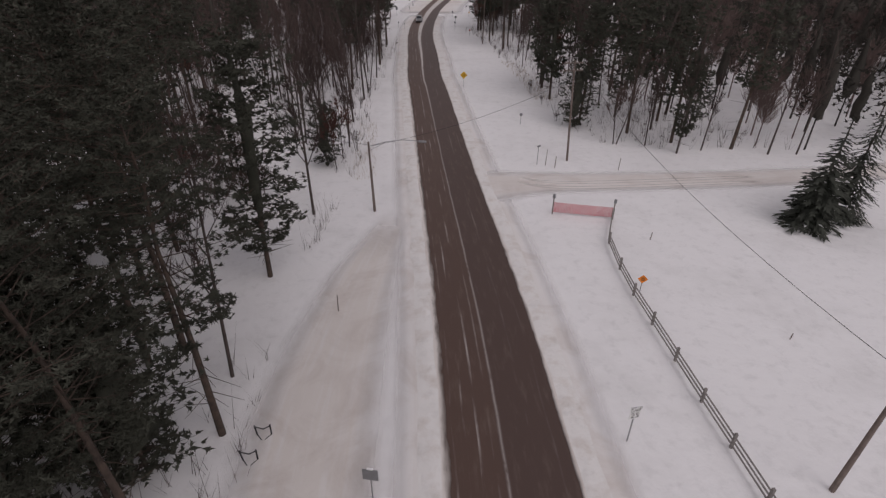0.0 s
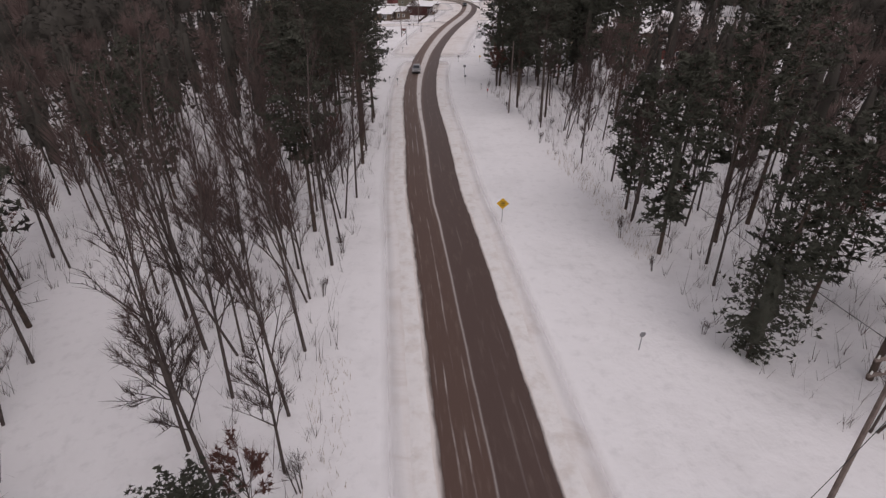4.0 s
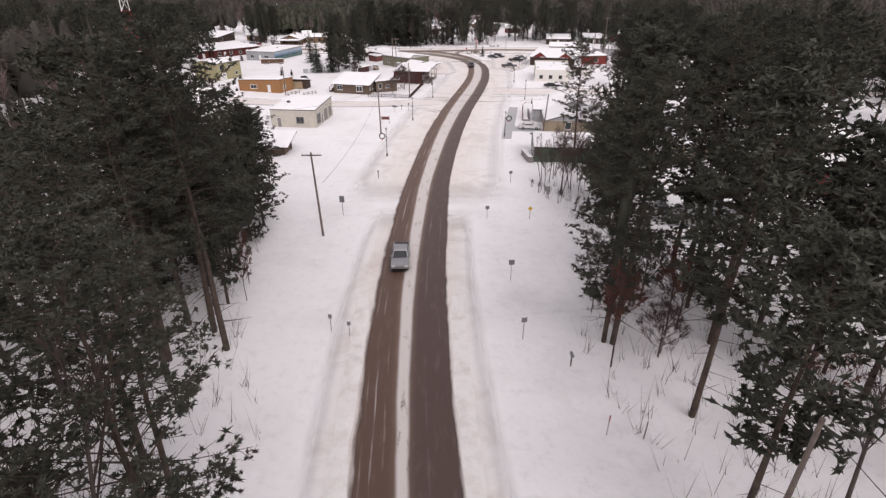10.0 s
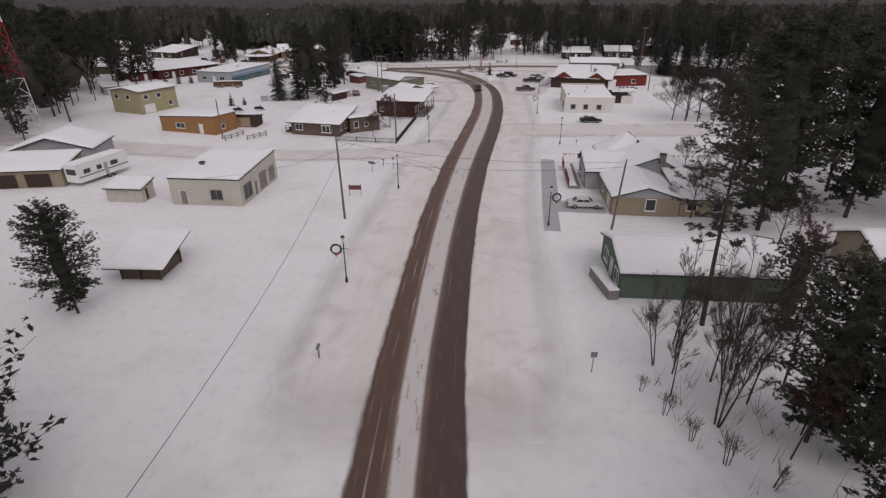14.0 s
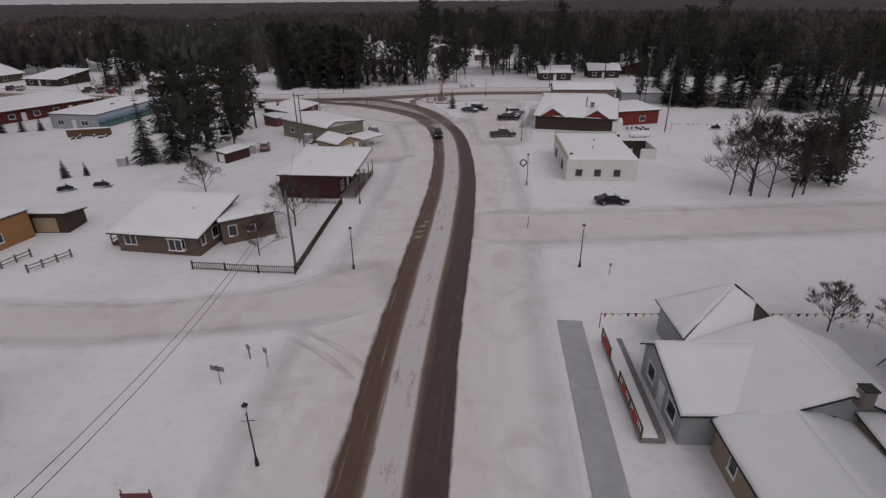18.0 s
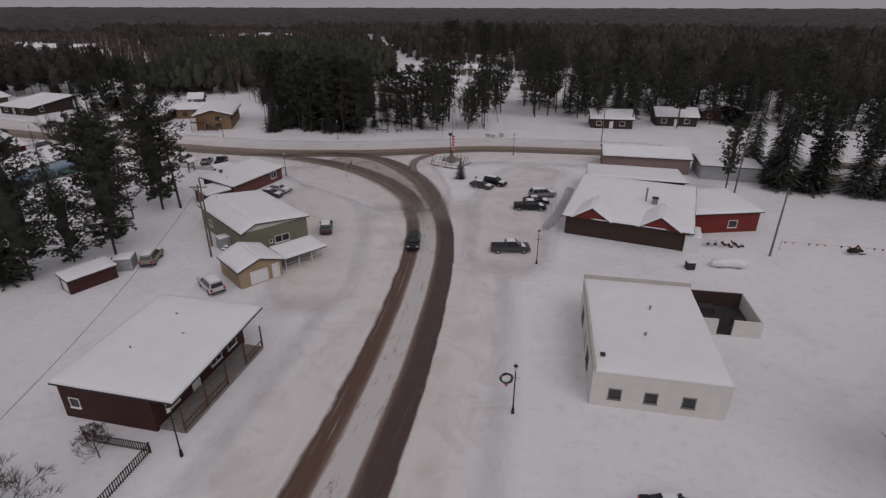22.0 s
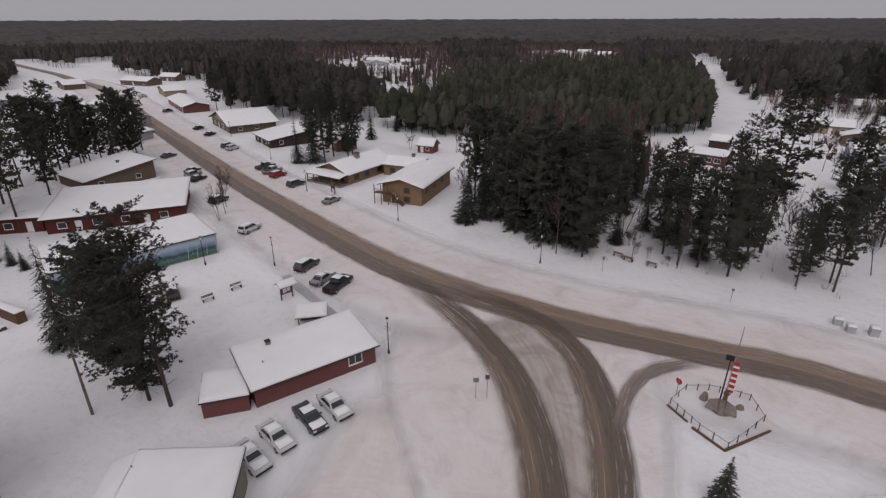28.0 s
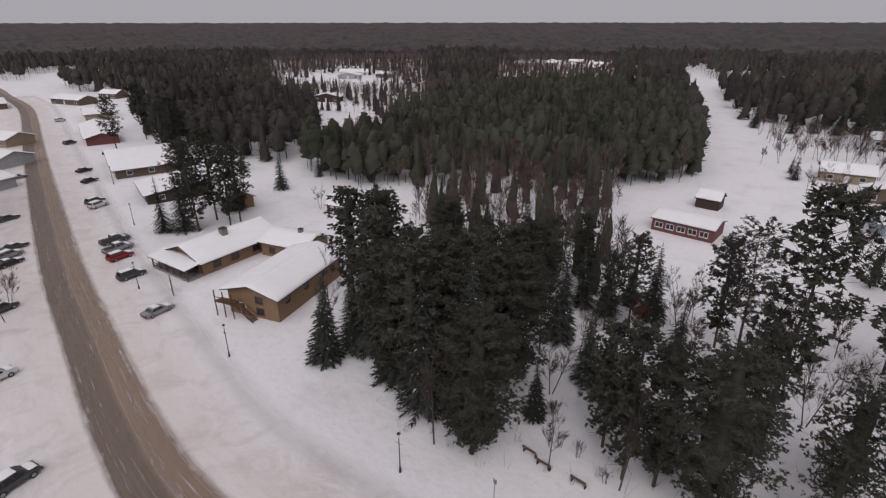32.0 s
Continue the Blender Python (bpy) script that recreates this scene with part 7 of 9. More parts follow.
for k, (x, y, w, d, a, m) in enumerate(FAR_HOUSES):
    c, s = math.cos(radians(a)), math.sin(radians(a))
    house("house", ("house under a thick snowy roof beside the road", "snow-roofed house at the edge of the woods", "low house half hidden by snow and trees")[k % 3], (x, y), (x + w * c, y + w * s), d, 2.9, m, ("gx", "gy", "gx")[k % 3], 1.9, 0.6, seed=70 + k, group="outlying houses", holes={"f": ((1.6, 0.9, 1.4, 1.1, "w"), (w * 0.45, 0, 1, 2.05, "d"), (w - 3.6, 0.9, 1.4, 1.1, "w"))})
house("shed", "long low dark red hut with a snowy roof beside the pines", (-30.2, 335.6), (-27.0, 340.4), 2.6, (1.7, 1.7, 2.0, 2.0), W_MAROON, "quad", over=0.2, seed=95, category="shed", trim=WHITE, holes={"l": ((0.6, 0.0, 1.4, 1.5, "d"),)})


# ---- street furniture ----
def street_lamp(x, y, wreath=0, h=5.4, turn=0):
    ob = thing("street_lamp", "black street lamp post with frosted globe" + (" and a green wreath" if wreath else ""), "street lamp", "street lamps", at=(x, y, -0.1), turn=turn)
    part("base", rods(((0, 0, 0), (0, 0, 0.7), 0.16, 0.11), n=8), BLACK, ob)
    part("pole", rods(((0, 0, 0.7), (0, 0, h - 0.75), 0.065, 0.05), n=8), BLACK, ob)
    part("arm", rods(((-0.45, 0, h - 1.5), (0.45, 0, h - 1.5), 0.022)), BLACK, ob)
    part("lantern", rods(((0, 0, h - 0.75), (0, 0, h - 0.25), 0.10, 0.19), n=8), LAMPGLASS, ob, "frosted lamp globe")
    part("cap", rods(((0, 0, h - 0.25), (0, 0, h - 0.02), 0.22, 0.04), n=8), BLACK, ob)
    if wreath:
        rng = random.Random(4)
        bm = bmesh.new()
        for k in range(40):
            a = k * 2 * math.pi / 40
            c = Vector((wreath * 0.75 + math.cos(a) * 0.5, 0, h - 1.55 + math.sin(a) * 0.5))
            for _ in range(3):
                d = Vector((rng.uniform(-1, 1), rng.uniform(-1, 1), rng.uniform(-1, 1))).normalized() * 0.17
                rod(bm, c - d * 0.5, c + d, 0.06, 0.01, 4)
        wr = part("wreath", bm, GREEN, ob, "round green wreath")
        cx = wreath * 0.75
        part("bow", boxes((cx - 0.10, cx - 0.02, -0.16, -0.10, h - 2.3, h - 2.06), (cx + 0.02, cx + 0.10, -0.16, -0.10, h - 2.3, h - 2.06), (cx - 0.13, cx + 0.13, -0.17, -0.09, h - 2.08, h - 1.98)), RED, wr, "red ribbon bow")
    return ob


for x, y, wr in ((-13.0, 231.0, -1), (10.8, 244.8, 1), (-8.9, 260.0, 0), (21.9, 285.3, 0), (-3.9, 287.8, 0), (23.3, 315.3, -1), (-4.0, 309.8, 0), (29.8, 345.5, 0), (-18.1, 388.0, 0), (32.9, 406.4, 0), (-50.5, 396.9, 0), (-13.8, 423.0, 0), (-46.8, 425.5, 0), (-77.8, 428.9, 0), (-60.5, 390.5, 0), (-111, 445, 0), (-150, 459, 0)):
    street_lamp(x, y, wr)


def power_pole(x, y, h=11.0, arm=1, lean=0.0, turn=0, lamp=False, label=""):
    ob = thing("utility_pole", label or ("weathered wooden utility pole with cross arms" if arm else "plain weathered wooden utility pole"), "utility pole", "utility poles", at=(x, y, -0.1), turn=turn)
    tip = (lean, 0, h)
    part("pole", rods(((0, 0, 0), tip, 0.16, 0.10), n=8), POLE, ob)
    for k in range(arm):
        z = h - 0.4 - 0.9 * k
        cx = lean * z / h
        a = part("cross_arm", boxes((cx - 1.2, cx + 1.2, 0.09, 0.21, z - 0.07, z + 0.07)), POLE, ob)
        for s in (-1.05, -0.45, 0.45, 1.05):
            part("insulator", rods(((cx + s, 0.15, z + 0.07), (cx + s, 0.15, z + 0.24), 0.05, 0.035)), LAMPGLASS, a)
    if lamp:
        part("lamp_arm", rods(((lean, 0, h - 0.5), (1.6, 0, h + 0.1), 0.04), ((1.6, 0, h + 0.1), (3.4, 0, h + 0.42), 0.04), ((3.4, 0, h + 0.42), (5.2, 0, h + 0.4), 0.04), ((lean, 0, h - 1.0), (1.6, 0, h + 0.06), 0.025)), METAL, ob, "long steel lamp arm")
        part("lamp_head", boxes((5.1, 5.85, -0.14, 0.14, h + 0.28, h + 0.44)), METAL, ob)
    return ob


power_pole(16.7, 67.1, 13.2, 2, -0.75, 10)
power_pole(-7.6, 51.8, 8.0, 0, -0.2, -8, True, "wooden pole with a long steel street light arm")
power_pole(10.2, 150.7, 13.0, 0, 0.2)
power_pole(-18.8, 196.3, 10.9, 1, -0.4, 0)
power_pole(-15.5, 248.4, 10.9, 0, -0.2)
power_pole(22.0, 18.2, 9.0, 0, 0.2)
power_pole(-17.2, 347.0, 11.0, 1)
power_pole(-18.7, 350.8, 10.8, 0)
power_pole(18.5, 243.4, 9.0, 0, 0.6)
power_pole(-10.5, 288.6, 9.5, 0)
power_pole(-46.5, 293.0, 8.0, 0)
power_pole(64.5, 349.0, 10.5, 0)
power_pole(70, 372, 17, 1)
power_pole(88.5, 351.0, 10.0, 0)
power_pole(-37, 362, 8.5, 0)
power_pole(58, 420, 10, 1)


def wire(a, b, sag, label="thin dark overhead cable"):
    bm = bmesh.new()
    a, b = Vector(a), Vector(b)
    last = a
    for k in range(1, 15):
        t = k / 14
        p = a.lerp(b, t) - Vector((0, 0, sag * 4 * t * (1 - t)))
        rod(bm, last, p, 0.018, n=4, cap=False)
        last = p
    tagged(part("cable", bm, BLACK, weld=True), label, "cable", "overhead cables")


wire((17.0, 66.5, 12.0), (22.1, 18.2, 8.8), 1.6)
wire((-7.8, 51.8, 7.4), (16.9, 66.5, 11.5), 1.0)
wire((-7.8, 51.8, 7.6), (-38, 66, 9), 1.0)
wire((-18.2, 196.3, 7.0), (-15.3, 248.4, 8.6), 1.4)
wire((-15.7, 248.4, 10.2), (19.1, 243.4, 8.6), 1.0)
wire((-15.7, 248.4, 8.2), (19.1, 243.4, 8.0), 1.0)
wire((-15.7, 248.4, 9.4), (-10.5, 288.6, 9.2), 1.5)
wire((-15.6, 248.4, 8.8), (-10.5, 288.6, 8.6), 1.5)
wire((-10.5, 288.6, 9.0), (-17.2, 347.0, 10.2), 1.8)
wire((-15.5, 248.4, 9.0), (-35, 254, 4.0), 0.6)
wire((10.4, 150.7, 12.6), (17.1, 66.5, 12.4), 1.8)


def road_sign(x, y, h, shape, face, label, turn=0, size=0.75, posts=1, bars=False, group="road signs"):
    """A post in the snow with a plate; face None shows the bare back of the plate."""
    ob = thing("road_sign", label, "road sign", group, at=(x, y, -0.1), turn=turn)
    gap = 0.0 if posts == 1 else size * 0.7
    for s in ((0,) if posts == 1 else (-1, 1)):
        part("post", boxes((s * gap - 0.035, s * gap + 0.035, -0.02, 0.03, 0, h)), METAL if posts == 1 else POLE, ob)
    bm = bmesh.new()
    z = h - size * 0.5
    n, rot, sx, sz = {"diamond": (4, 0, 1.41, 1.41), "square": (4, 45, 1.41, 1.41), "tall": (4, 45, 1.1, 1.5), "wide": (4, 45, 2.2, 0.8), "octagon": (8, 22.5, 1.08, 1.08), "round": (16, 0, 1, 1)}[shape]
    prism(bm, [(math.cos(radians(rot) + k * 2 * math.pi / n) * size * 0.5 * sx, z + math.sin(radians(rot) + k * 2 * math.pi / n) * size * 0.5 * sz) for k in range(n)], -0.05, -0.021)
    pl = part("plate", bm, SIGNBACK if face is None else face, ob)
    if bars:
        for k in range(3):
            part("bar", boxes((-size * 0.28, size * 0.28, -0.058, -0.051, z + size * (0.18 - 0.2 * k), z + size * (0.26 - 0.2 * k))), BLACK, pl)
    part("snow_cap", boxes((-size * 0.2, size * 0.2, -0.07, 0.04, z + size * 0.5 * (1.41 if shape == "diamond" else 1.0), z + size * 0.5 * (1.41 if shape == "diamond" else 1.0) + 0.05)), SNOW_ROOF, ob, "thin cap of snow")
    return ob


road_sign(3.75, 105.0, 2.9, "diamond", YELLOW, "yellow diamond warning sign on a steel post in snow", -6, 1.0, bars=True)
road_sign(17.1, 37.0, 1.7, "diamond", ORANGE, "small orange diamond sign beside the rail fence", -10, 0.6, bars=True)
road_sign(-3.7, 17.3, 2.8, "square", None, "grey-backed square road sign in the snow", -8, 0.85)
road_sign(12.2, 82.3, 1.9, "octagon", None, "small grey-backed sign on a post in snow", 10, 0.5)
road_sign(12.4, 65.6, 2.8, "wide", None, "crossed street name sign on a tall post", 30, 0.35)
road_sign(-17.2, 202.9, 2.9, "tall", None, "tall grey-backed sign on a post in snow", -12, 0.9)
road_sign(2.6, 201.3, 1.9, "square", None, "grey-backed square sign on a leaning post", 5, 0.5)
road_sign(8.4, 201.0, 1.8, "diamond", YELLOW, "small yellow marker sign in the snow", 0, 0.45)
road_sign(7.9, 215.9, 2.0, "square", None, "small grey-backed sign near the pines", 0, 0.5)
road_sign(3.4, 184.3, 2.6, "square", None, "grey-backed square sign on a steel post", 0, 0.6)
road_sign(3.0, 173.8, 2.4, "square", None, "grey-backed narrow sign on a steel post", 4, 0.5)
road_sign(7.1, 162.4, 2.0, "octagon", RED, "red octagonal stop sign at a snowy drive", 60, 0.6)
road_sign(-14.4, 175.5, 1.9, "tall", None, "grey-backed sign beside the road", 0, 0.4)
road_sign(-12.6, 174.6, 1.7, "tall", None, "low grey-backed sign beside the road", 8, 0.4)
road_sign(13.2, 399.6, 2.4, "octagon", RED, "red octagonal stop sign at the highway junction", 150, 0.75)
road_sign(-4.8, 386.8, 2.9, "square", None, "square grey-backed sign at the curve", 35, 0.6)
road_sign(-3.8, 387.5, 3.3, "tall", W_MAUVE, "tall dark red sign beside the curve", 35, 0.6)
road_sign(-15.1, 257.2, 1.9, "wide", W_MAUVE, "wide brown notice board on two posts in snow", -5, 1.2, 2)
road_sign(-13.6, 268.8, 2.0, "wide", None, "stack of small grey direction boards", -20, 0.8, bars=True)
road_sign(-10.2, 270.5, 2.1, "tall", None, "narrow leaning grey sign at the corner", -30, 0.5)
road_sign(22.5, 379.6, 2.7, "square", W_BLUE, "small blue sign on a post at the parking lot", 20, 0.5)
road_sign(24.5, 283.0, 1.5, "round", None, "short marker post with a round plate", 0, 0.35)
road_sign(15.0, 426.3, 2.2, "square", None, "small grey-backed sign north of the highway", 160, 0.4)
road_sign(-3.9, 425.4, 2.9, "tall", None, "tall grey-backed double sign north of the highway", 160, 0.6)


def post(x, y, h, label="thin wooden stake in the snow", r=0.05, material=None, cap=None):
    ob = thing("stake", label, "stake", "stakes", at=(x, y, -0.1))
    part("post", rods(((0, 0, 0), (0.05, 0, h), r, r * 0.85)), material or POLE, ob)
    if cap:
        part("marker", boxes((-0.06, 0.14, -0.05, 0.05, h - 0.3, h)), cap, ob)
    return ob


for x, y, h in ((-8.5, 33.9, 1.7), (13.5, 65.4, 2.2), (14.6, 64.6, 1.6), (9.6, 162.0, 1.6), (22.8, 64.0, 1.7), (21.0, 46.0, 0.9), (26.8, 31.0, 0.6), (10.4, 178, 1.5), (18.8, 297, 1.8), (20.4, 262.0, 2.6), (-2, 222, 0.6)):
    post(x, y, h)


def speed_sign(x, y, turn):
    """A white speed limit plate on a post, with its words and number."""
    ob = road_sign(x, y, 3.0, "tall", WHITE, "white speed limit sign on a wooden post in snow", turn, 0.85)
    plate = next(o for o in ob.children if o.name.startswith("plate"))
    for words, z, high in (("SPEED", 2.93, 0.2), ("LIMIT", 2.7, 0.2), ("25", 2.22, 0.42)):
        cu = bpy.data.curves.new("lettering", "FONT")
        cu.body, cu.size, cu.align_x, cu.extrude = words, high * 1.35, "CENTER", 0.004
        cu.materials.append(BLACK)
        tx = new("lettering", cu)
        tx.parent = plate
        tx.matrix_basis = pose(0, -0.056, z, 90, 0, 0)
        tx["label"] = "black lettering"


speed_sign(11.4, 21.4, 12)


def cycle_rack(x, y, turn):
    ob = thing("cycle_rack", "small dark rack of two bent hoops in the snow", "rack", "cycle racks", at=(x, y, -0.1), turn=turn)
    for s in (-0.42, 0.42):
        part("post", rods(((s, 0, 0), (s * 1.1, -0.05, 1.0), 0.05)), BLACK, ob)
    part("brace", rods(((-0.44, -0.05, 0.9), (0, 0, 0.6), 0.035), ((0, 0, 0.6), (0.44, -0.05, 0.9), 0.035)), BLACK, ob)
    part("foot", rods(((-0.42, 0, 0.1), (-0.1, -0.4, 0.1), 0.04), ((0.42, 0, 0.1), (0.1, -0.4, 0.1), 0.04)), BLACK, ob)


cycle_rack(-10.9, 21.6, 5)
cycle_rack(-11.2, 19.8, 5)


# rail fence and red netting at the walking trail
def rail_fence():
    pts = [Vector(p) for p in ((18.3, 50.3), (16.6, 45.2), (16.35, 40.5), (16.4, 36.5), (16.7, 32.6), (17.0, 28.5), (17.3, 24.6), (17.6, 21.0), (17.9, 17.4), (18.2, 13.8))]
    ob = thing("rail_fence", "weathered wooden rail fence curving across the snow", "fence", at=(0, 0, -0.1))
    for p in pts:
        part("post", boxes((p[0] - 0.08, p[0] + 0.08, p[1] - 0.08, p[1] + 0.08, 0, 1.3)), GREYWOOD, ob)
    for a, b in zip(pts, pts[1:]):
        for z in (0.4, 0.75, 1.1):
            part("rail", rods(((a[0] - 0.1, a[1], z), (b[0] - 0.1, b[1], z + 0.02), 0.055), n=5), GREYWOOD, ob)


rail_fence()


def netting(x0, y0, x1, y1, h):
    ob = thing("netting_fence", "faded red plastic snow netting between two posts", "fence", "red netting", at=(x0, y0, -0.1), turn=math.degrees(math.atan2(y1 - y0, x1 - x0)))
    L = math.hypot(x1 - x0, y1 - y0)
    for x in (0, L):
        part("post", rods(((x, 0, 0), (x, 0, h + 0.5), 0.07, 0.06)), POLE, ob)
        part("marker", rods(((x, 0, h + 0.5), (x, 0, h + 0.9), 0.16, 0.14), n=8), SIGNBACK, ob)
    bm = bmesh.new()
    n = int(L / 0.16)
    for k in range(n + 1):
        x = L * k / n
        sag = 0.10 * math.sin(math.pi * k / n)
        box(bm, x - 0.024, x + 0.024, -0.012, 0.012, 0.3, h - sag)
    for k in range(9):
        z = 0.32 + (h - 0.42) * k / 8
        box(bm, 0, L, -0.010, 0.010, z - 0.026, z + 0.026)
    part("netting", bm, PINKNET, ob, "faded red plastic mesh")


netting(12.0, 51.5, 18.3, 50.3, 1.5)
netting(12.6, 12.0, 16.0, 10.0, 1.3)


def garden_fence():
    pts = [Vector(p) for p in ((-22.4, 290.1), (-18.5, 289.2), (-14.6, 288.2), (-10.4, 287.4), (-9.5, 293.0), (-8.6, 298.8), (-7.7, 304.4), (-6.7, 310.1), (-12.6, 311.2))]
    ob = thing("garden_fence", "dark picket fence round a snowy garden", "fence", at=(0, 0, -0.1))
    for p in pts:
        part("post", boxes((p[0] - 0.06, p[0] + 0.06, p[1] - 0.06, p[1] + 0.06, 0, 1.15)), W_DARK, ob)
    for a, b in zip(pts, pts[1:]):
        d = b - a
        for z in (0.25, 0.95):
            part("rail", rods(((a[0], a[1], z), (b[0], b[1], z), 0.035), n=4), W_DARK, ob)
        n = int(d.length / 0.22)
        for k in range(n):
            p = a + d * ((k + 0.5) / n)
            pk = new("picket", PICKET)
            pk.parent = ob
            pk.matrix_basis = pose(p[0], p[1], 0)


_bm = boxes((-0.03, 0.03, -0.03, 0.03, 0.1, 1.05))
PICKET = bpy.data.meshes.new("picket")
_bm.to_mesh(PICKET)
_bm.free()
PICKET.materials.append(W_DARK)
garden_fence()


def short_fence(x0, y0, x1, y1):
    ob = thing("rail_fence", "short wooden rail fence standing in snow", "fence", "short fences", at=(0, 0, -0.1))
    a, b = Vector((x0, y0)), Vector((x1, y1))
    for k in range(4):
        p = a.lerp(b, k / 3)
        part("post", boxes((p[0] - 0.08, p[0] + 0.08, p[1] - 0.08, p[1] + 0.08, 0, 1.1)), POLE, ob)
    part("rail", rods(((x0, y0, 0.85), (x1, y1, 0.85), 0.06), ((x0, y0, 0.45), (x1, y1, 0.45), 0.06)), POLE, ob)


short_fence(-45.5, 291.5, -43.2, 296.0)
short_fence(-41.0, 291.5, -38.2, 295.3)
short_fence(40, 205, 52, 203.5)


# ---- open shelter, carport, porch, trailer ----
def shelter():
    ob = thing("picnic_shelter", "small open shelter with a tilted snowy roof", "shelter", at=(-36.4, 232.7, -0.1), turn=-5)
    for x, y, z in ((0, 0, 1.9), (4.1, 0, 1.9), (4.1, 4.2, 2.9), (0, 4.2, 2.9), (2, 0, 1.9)):
        part("post", boxes((x - 0.07, x + 0.07, y - 0.07, y + 0.07, 0, z)), WOOD, ob)
    part("wall", boxes((0, 4.1, 0.1, 0.2, 0, 1.0), (3.9, 4.0, 0.1, 4.2, 0, 1.2), (0, 4.1, 4.1, 4.2, 0, 1.6)), W_BROWN, ob)
    bm = bmesh.new()
    pl = [(-1.2, -1.0, 1.75), (5.2, -1.0, 1.75), (5.2, 5.4, 3.3), (-1.2, 5.4, 3.3)]
    slab(bm, pl, 0.12)
    rf = part("roof", bm, ROOFEDGE, ob)
    part("snow", snow_slab(pl, 0.22, 8, 0.05, 4), SNOW_ROOF, rf, "smooth snow blanket", smooth=True)


shelter()


def carport():
    ob = thing("carport", "low open carport with a white snowy roof", "carport", at=(-5.0, 342.6, -0.1), turn=44)
    for x in (0.2, 2.2, 4.2, 6.0):
        for y in (0.2, 3.7):
            part("post", boxes((x - 0.05, x + 0.05, y - 0.05, y + 0.05, 0, 1.9)), WHITE, ob)
    part("rail", rods(((0.2, 0.2, 1.0), (6.0, 0.2, 1.0), 0.03), ((0.2, 0.2, 0.5), (6.0, 0.2, 0.5), 0.03)), WHITE, ob)
    bm = bmesh.new()
    pl = [(-0.2, -0.3, 2.0), (6.4, -0.3, 2.0), (6.4, 4.1, 2.2), (-0.2, 4.1, 2.2)]
    slab(bm, pl, 0.14)
    rf = part("roof", bm, ROOFEDGE, ob)
    part("snow", snow_slab(pl, 0.28, 8, 0.06, 5), SNOW_ROOF, rf, "smooth snow blanket", smooth=True)


carport()


def porch(owner, w, d, side, length, wide, h, label):
    """Open porch with posts and railings along one side of a house."""
    m = local(owner)
    ob = thing("porch", label, "porch")
    ob.matrix_basis = m @ pose(w, 0.3, 0, 0, 0, 0)
    part("deck", boxes((0.0, wide, 0, length, 0.1, 0.35)), GREYWOOD, ob)
    n = 5
    for k in range(n):
        y = length * k / (n - 1)
        part("post", boxes((wide - 0.12, wide, y - 0.06, y + 0.06, 0.35, h)), WOOD, ob)
    for k in range(n - 1):
        if k == 2:
            continue
        y0, y1 = length * k / (n - 1), length * (k + 1) / (n - 1)
        r = part("railing", boxes((wide - 0.1, wide - 0.02, y0, y1, 1.1, 1.18), (wide - 0.1, wide - 0.02, y0, y1, 0.5, 0.56)), WOOD, ob)
        for j in range(8):
            y = y0 + (y1 - y0) * (j + 0.5) / 8
            part("baluster", boxes((wide - 0.08, wide - 0.04, y - 0.02, y + 0.02, 0.56, 1.1)), WOOD, r)



porch(red_bar, 9.2, 0, "r", 12.6, 2.6, 2.9, "open wooden porch with railings along the red tavern")


def trailer():
    ob = thing("travel_trailer", "large white travel trailer with snow on its roof", "trailer", at=(-60.2, 263.5, -0.1), turn=-18)
    bm = bmesh.new()
    prism(bm, [(0, 0.7), (2.6, 0.7), (2.6, 3.2), (2.45, 3.4), (0.15, 3.4), (0, 3.2)], 0, 9.5)
    part("body", bm, WHITE, ob)
    part("windscreen", boxes((0.4, 2.2, -0.03, -0.005, 1.9, 2.8)), GLASS, ob)
    for y, w in ((1.0, 1.2), (3.4, 0.9), (6.0, 1.4)):
        part("window", boxes((2.605, 2.625, y, y + w, 1.9, 2.6)), GLASS, ob)
    part("door", boxes((2.605, 2.63, 4.7, 5.4, 0.8, 2.7)), W_GREY, ob)
    part("stripe", boxes((2.604, 2.612, 0.1, 9.4, 1.45, 1.62)), W_BROWN, ob)
    for x in (0.25, 2.35):
        for y in (5.5, 6.5):
            t = part("wheel", rods(((x - 0.12, y, 0.42), (x + 0.12, y, 0.42), 0.38), n=14), TYRE, ob)
            part("rim", rods(((x - 0.13, y, 0.42), (x + 0.13, y, 0.42), 0.2), n=10), RIM, t)
    part("snow", snow_slab([(0.05, 0.05, 3.41), (2.55, 0.05, 3.41), (2.55, 9.4, 3.41), (0.05, 9.4, 3.41)], 0.2, 8, 0.05, 7), SNOW_ROOF, ob, "smooth snow blanket", smooth=True)


trailer()


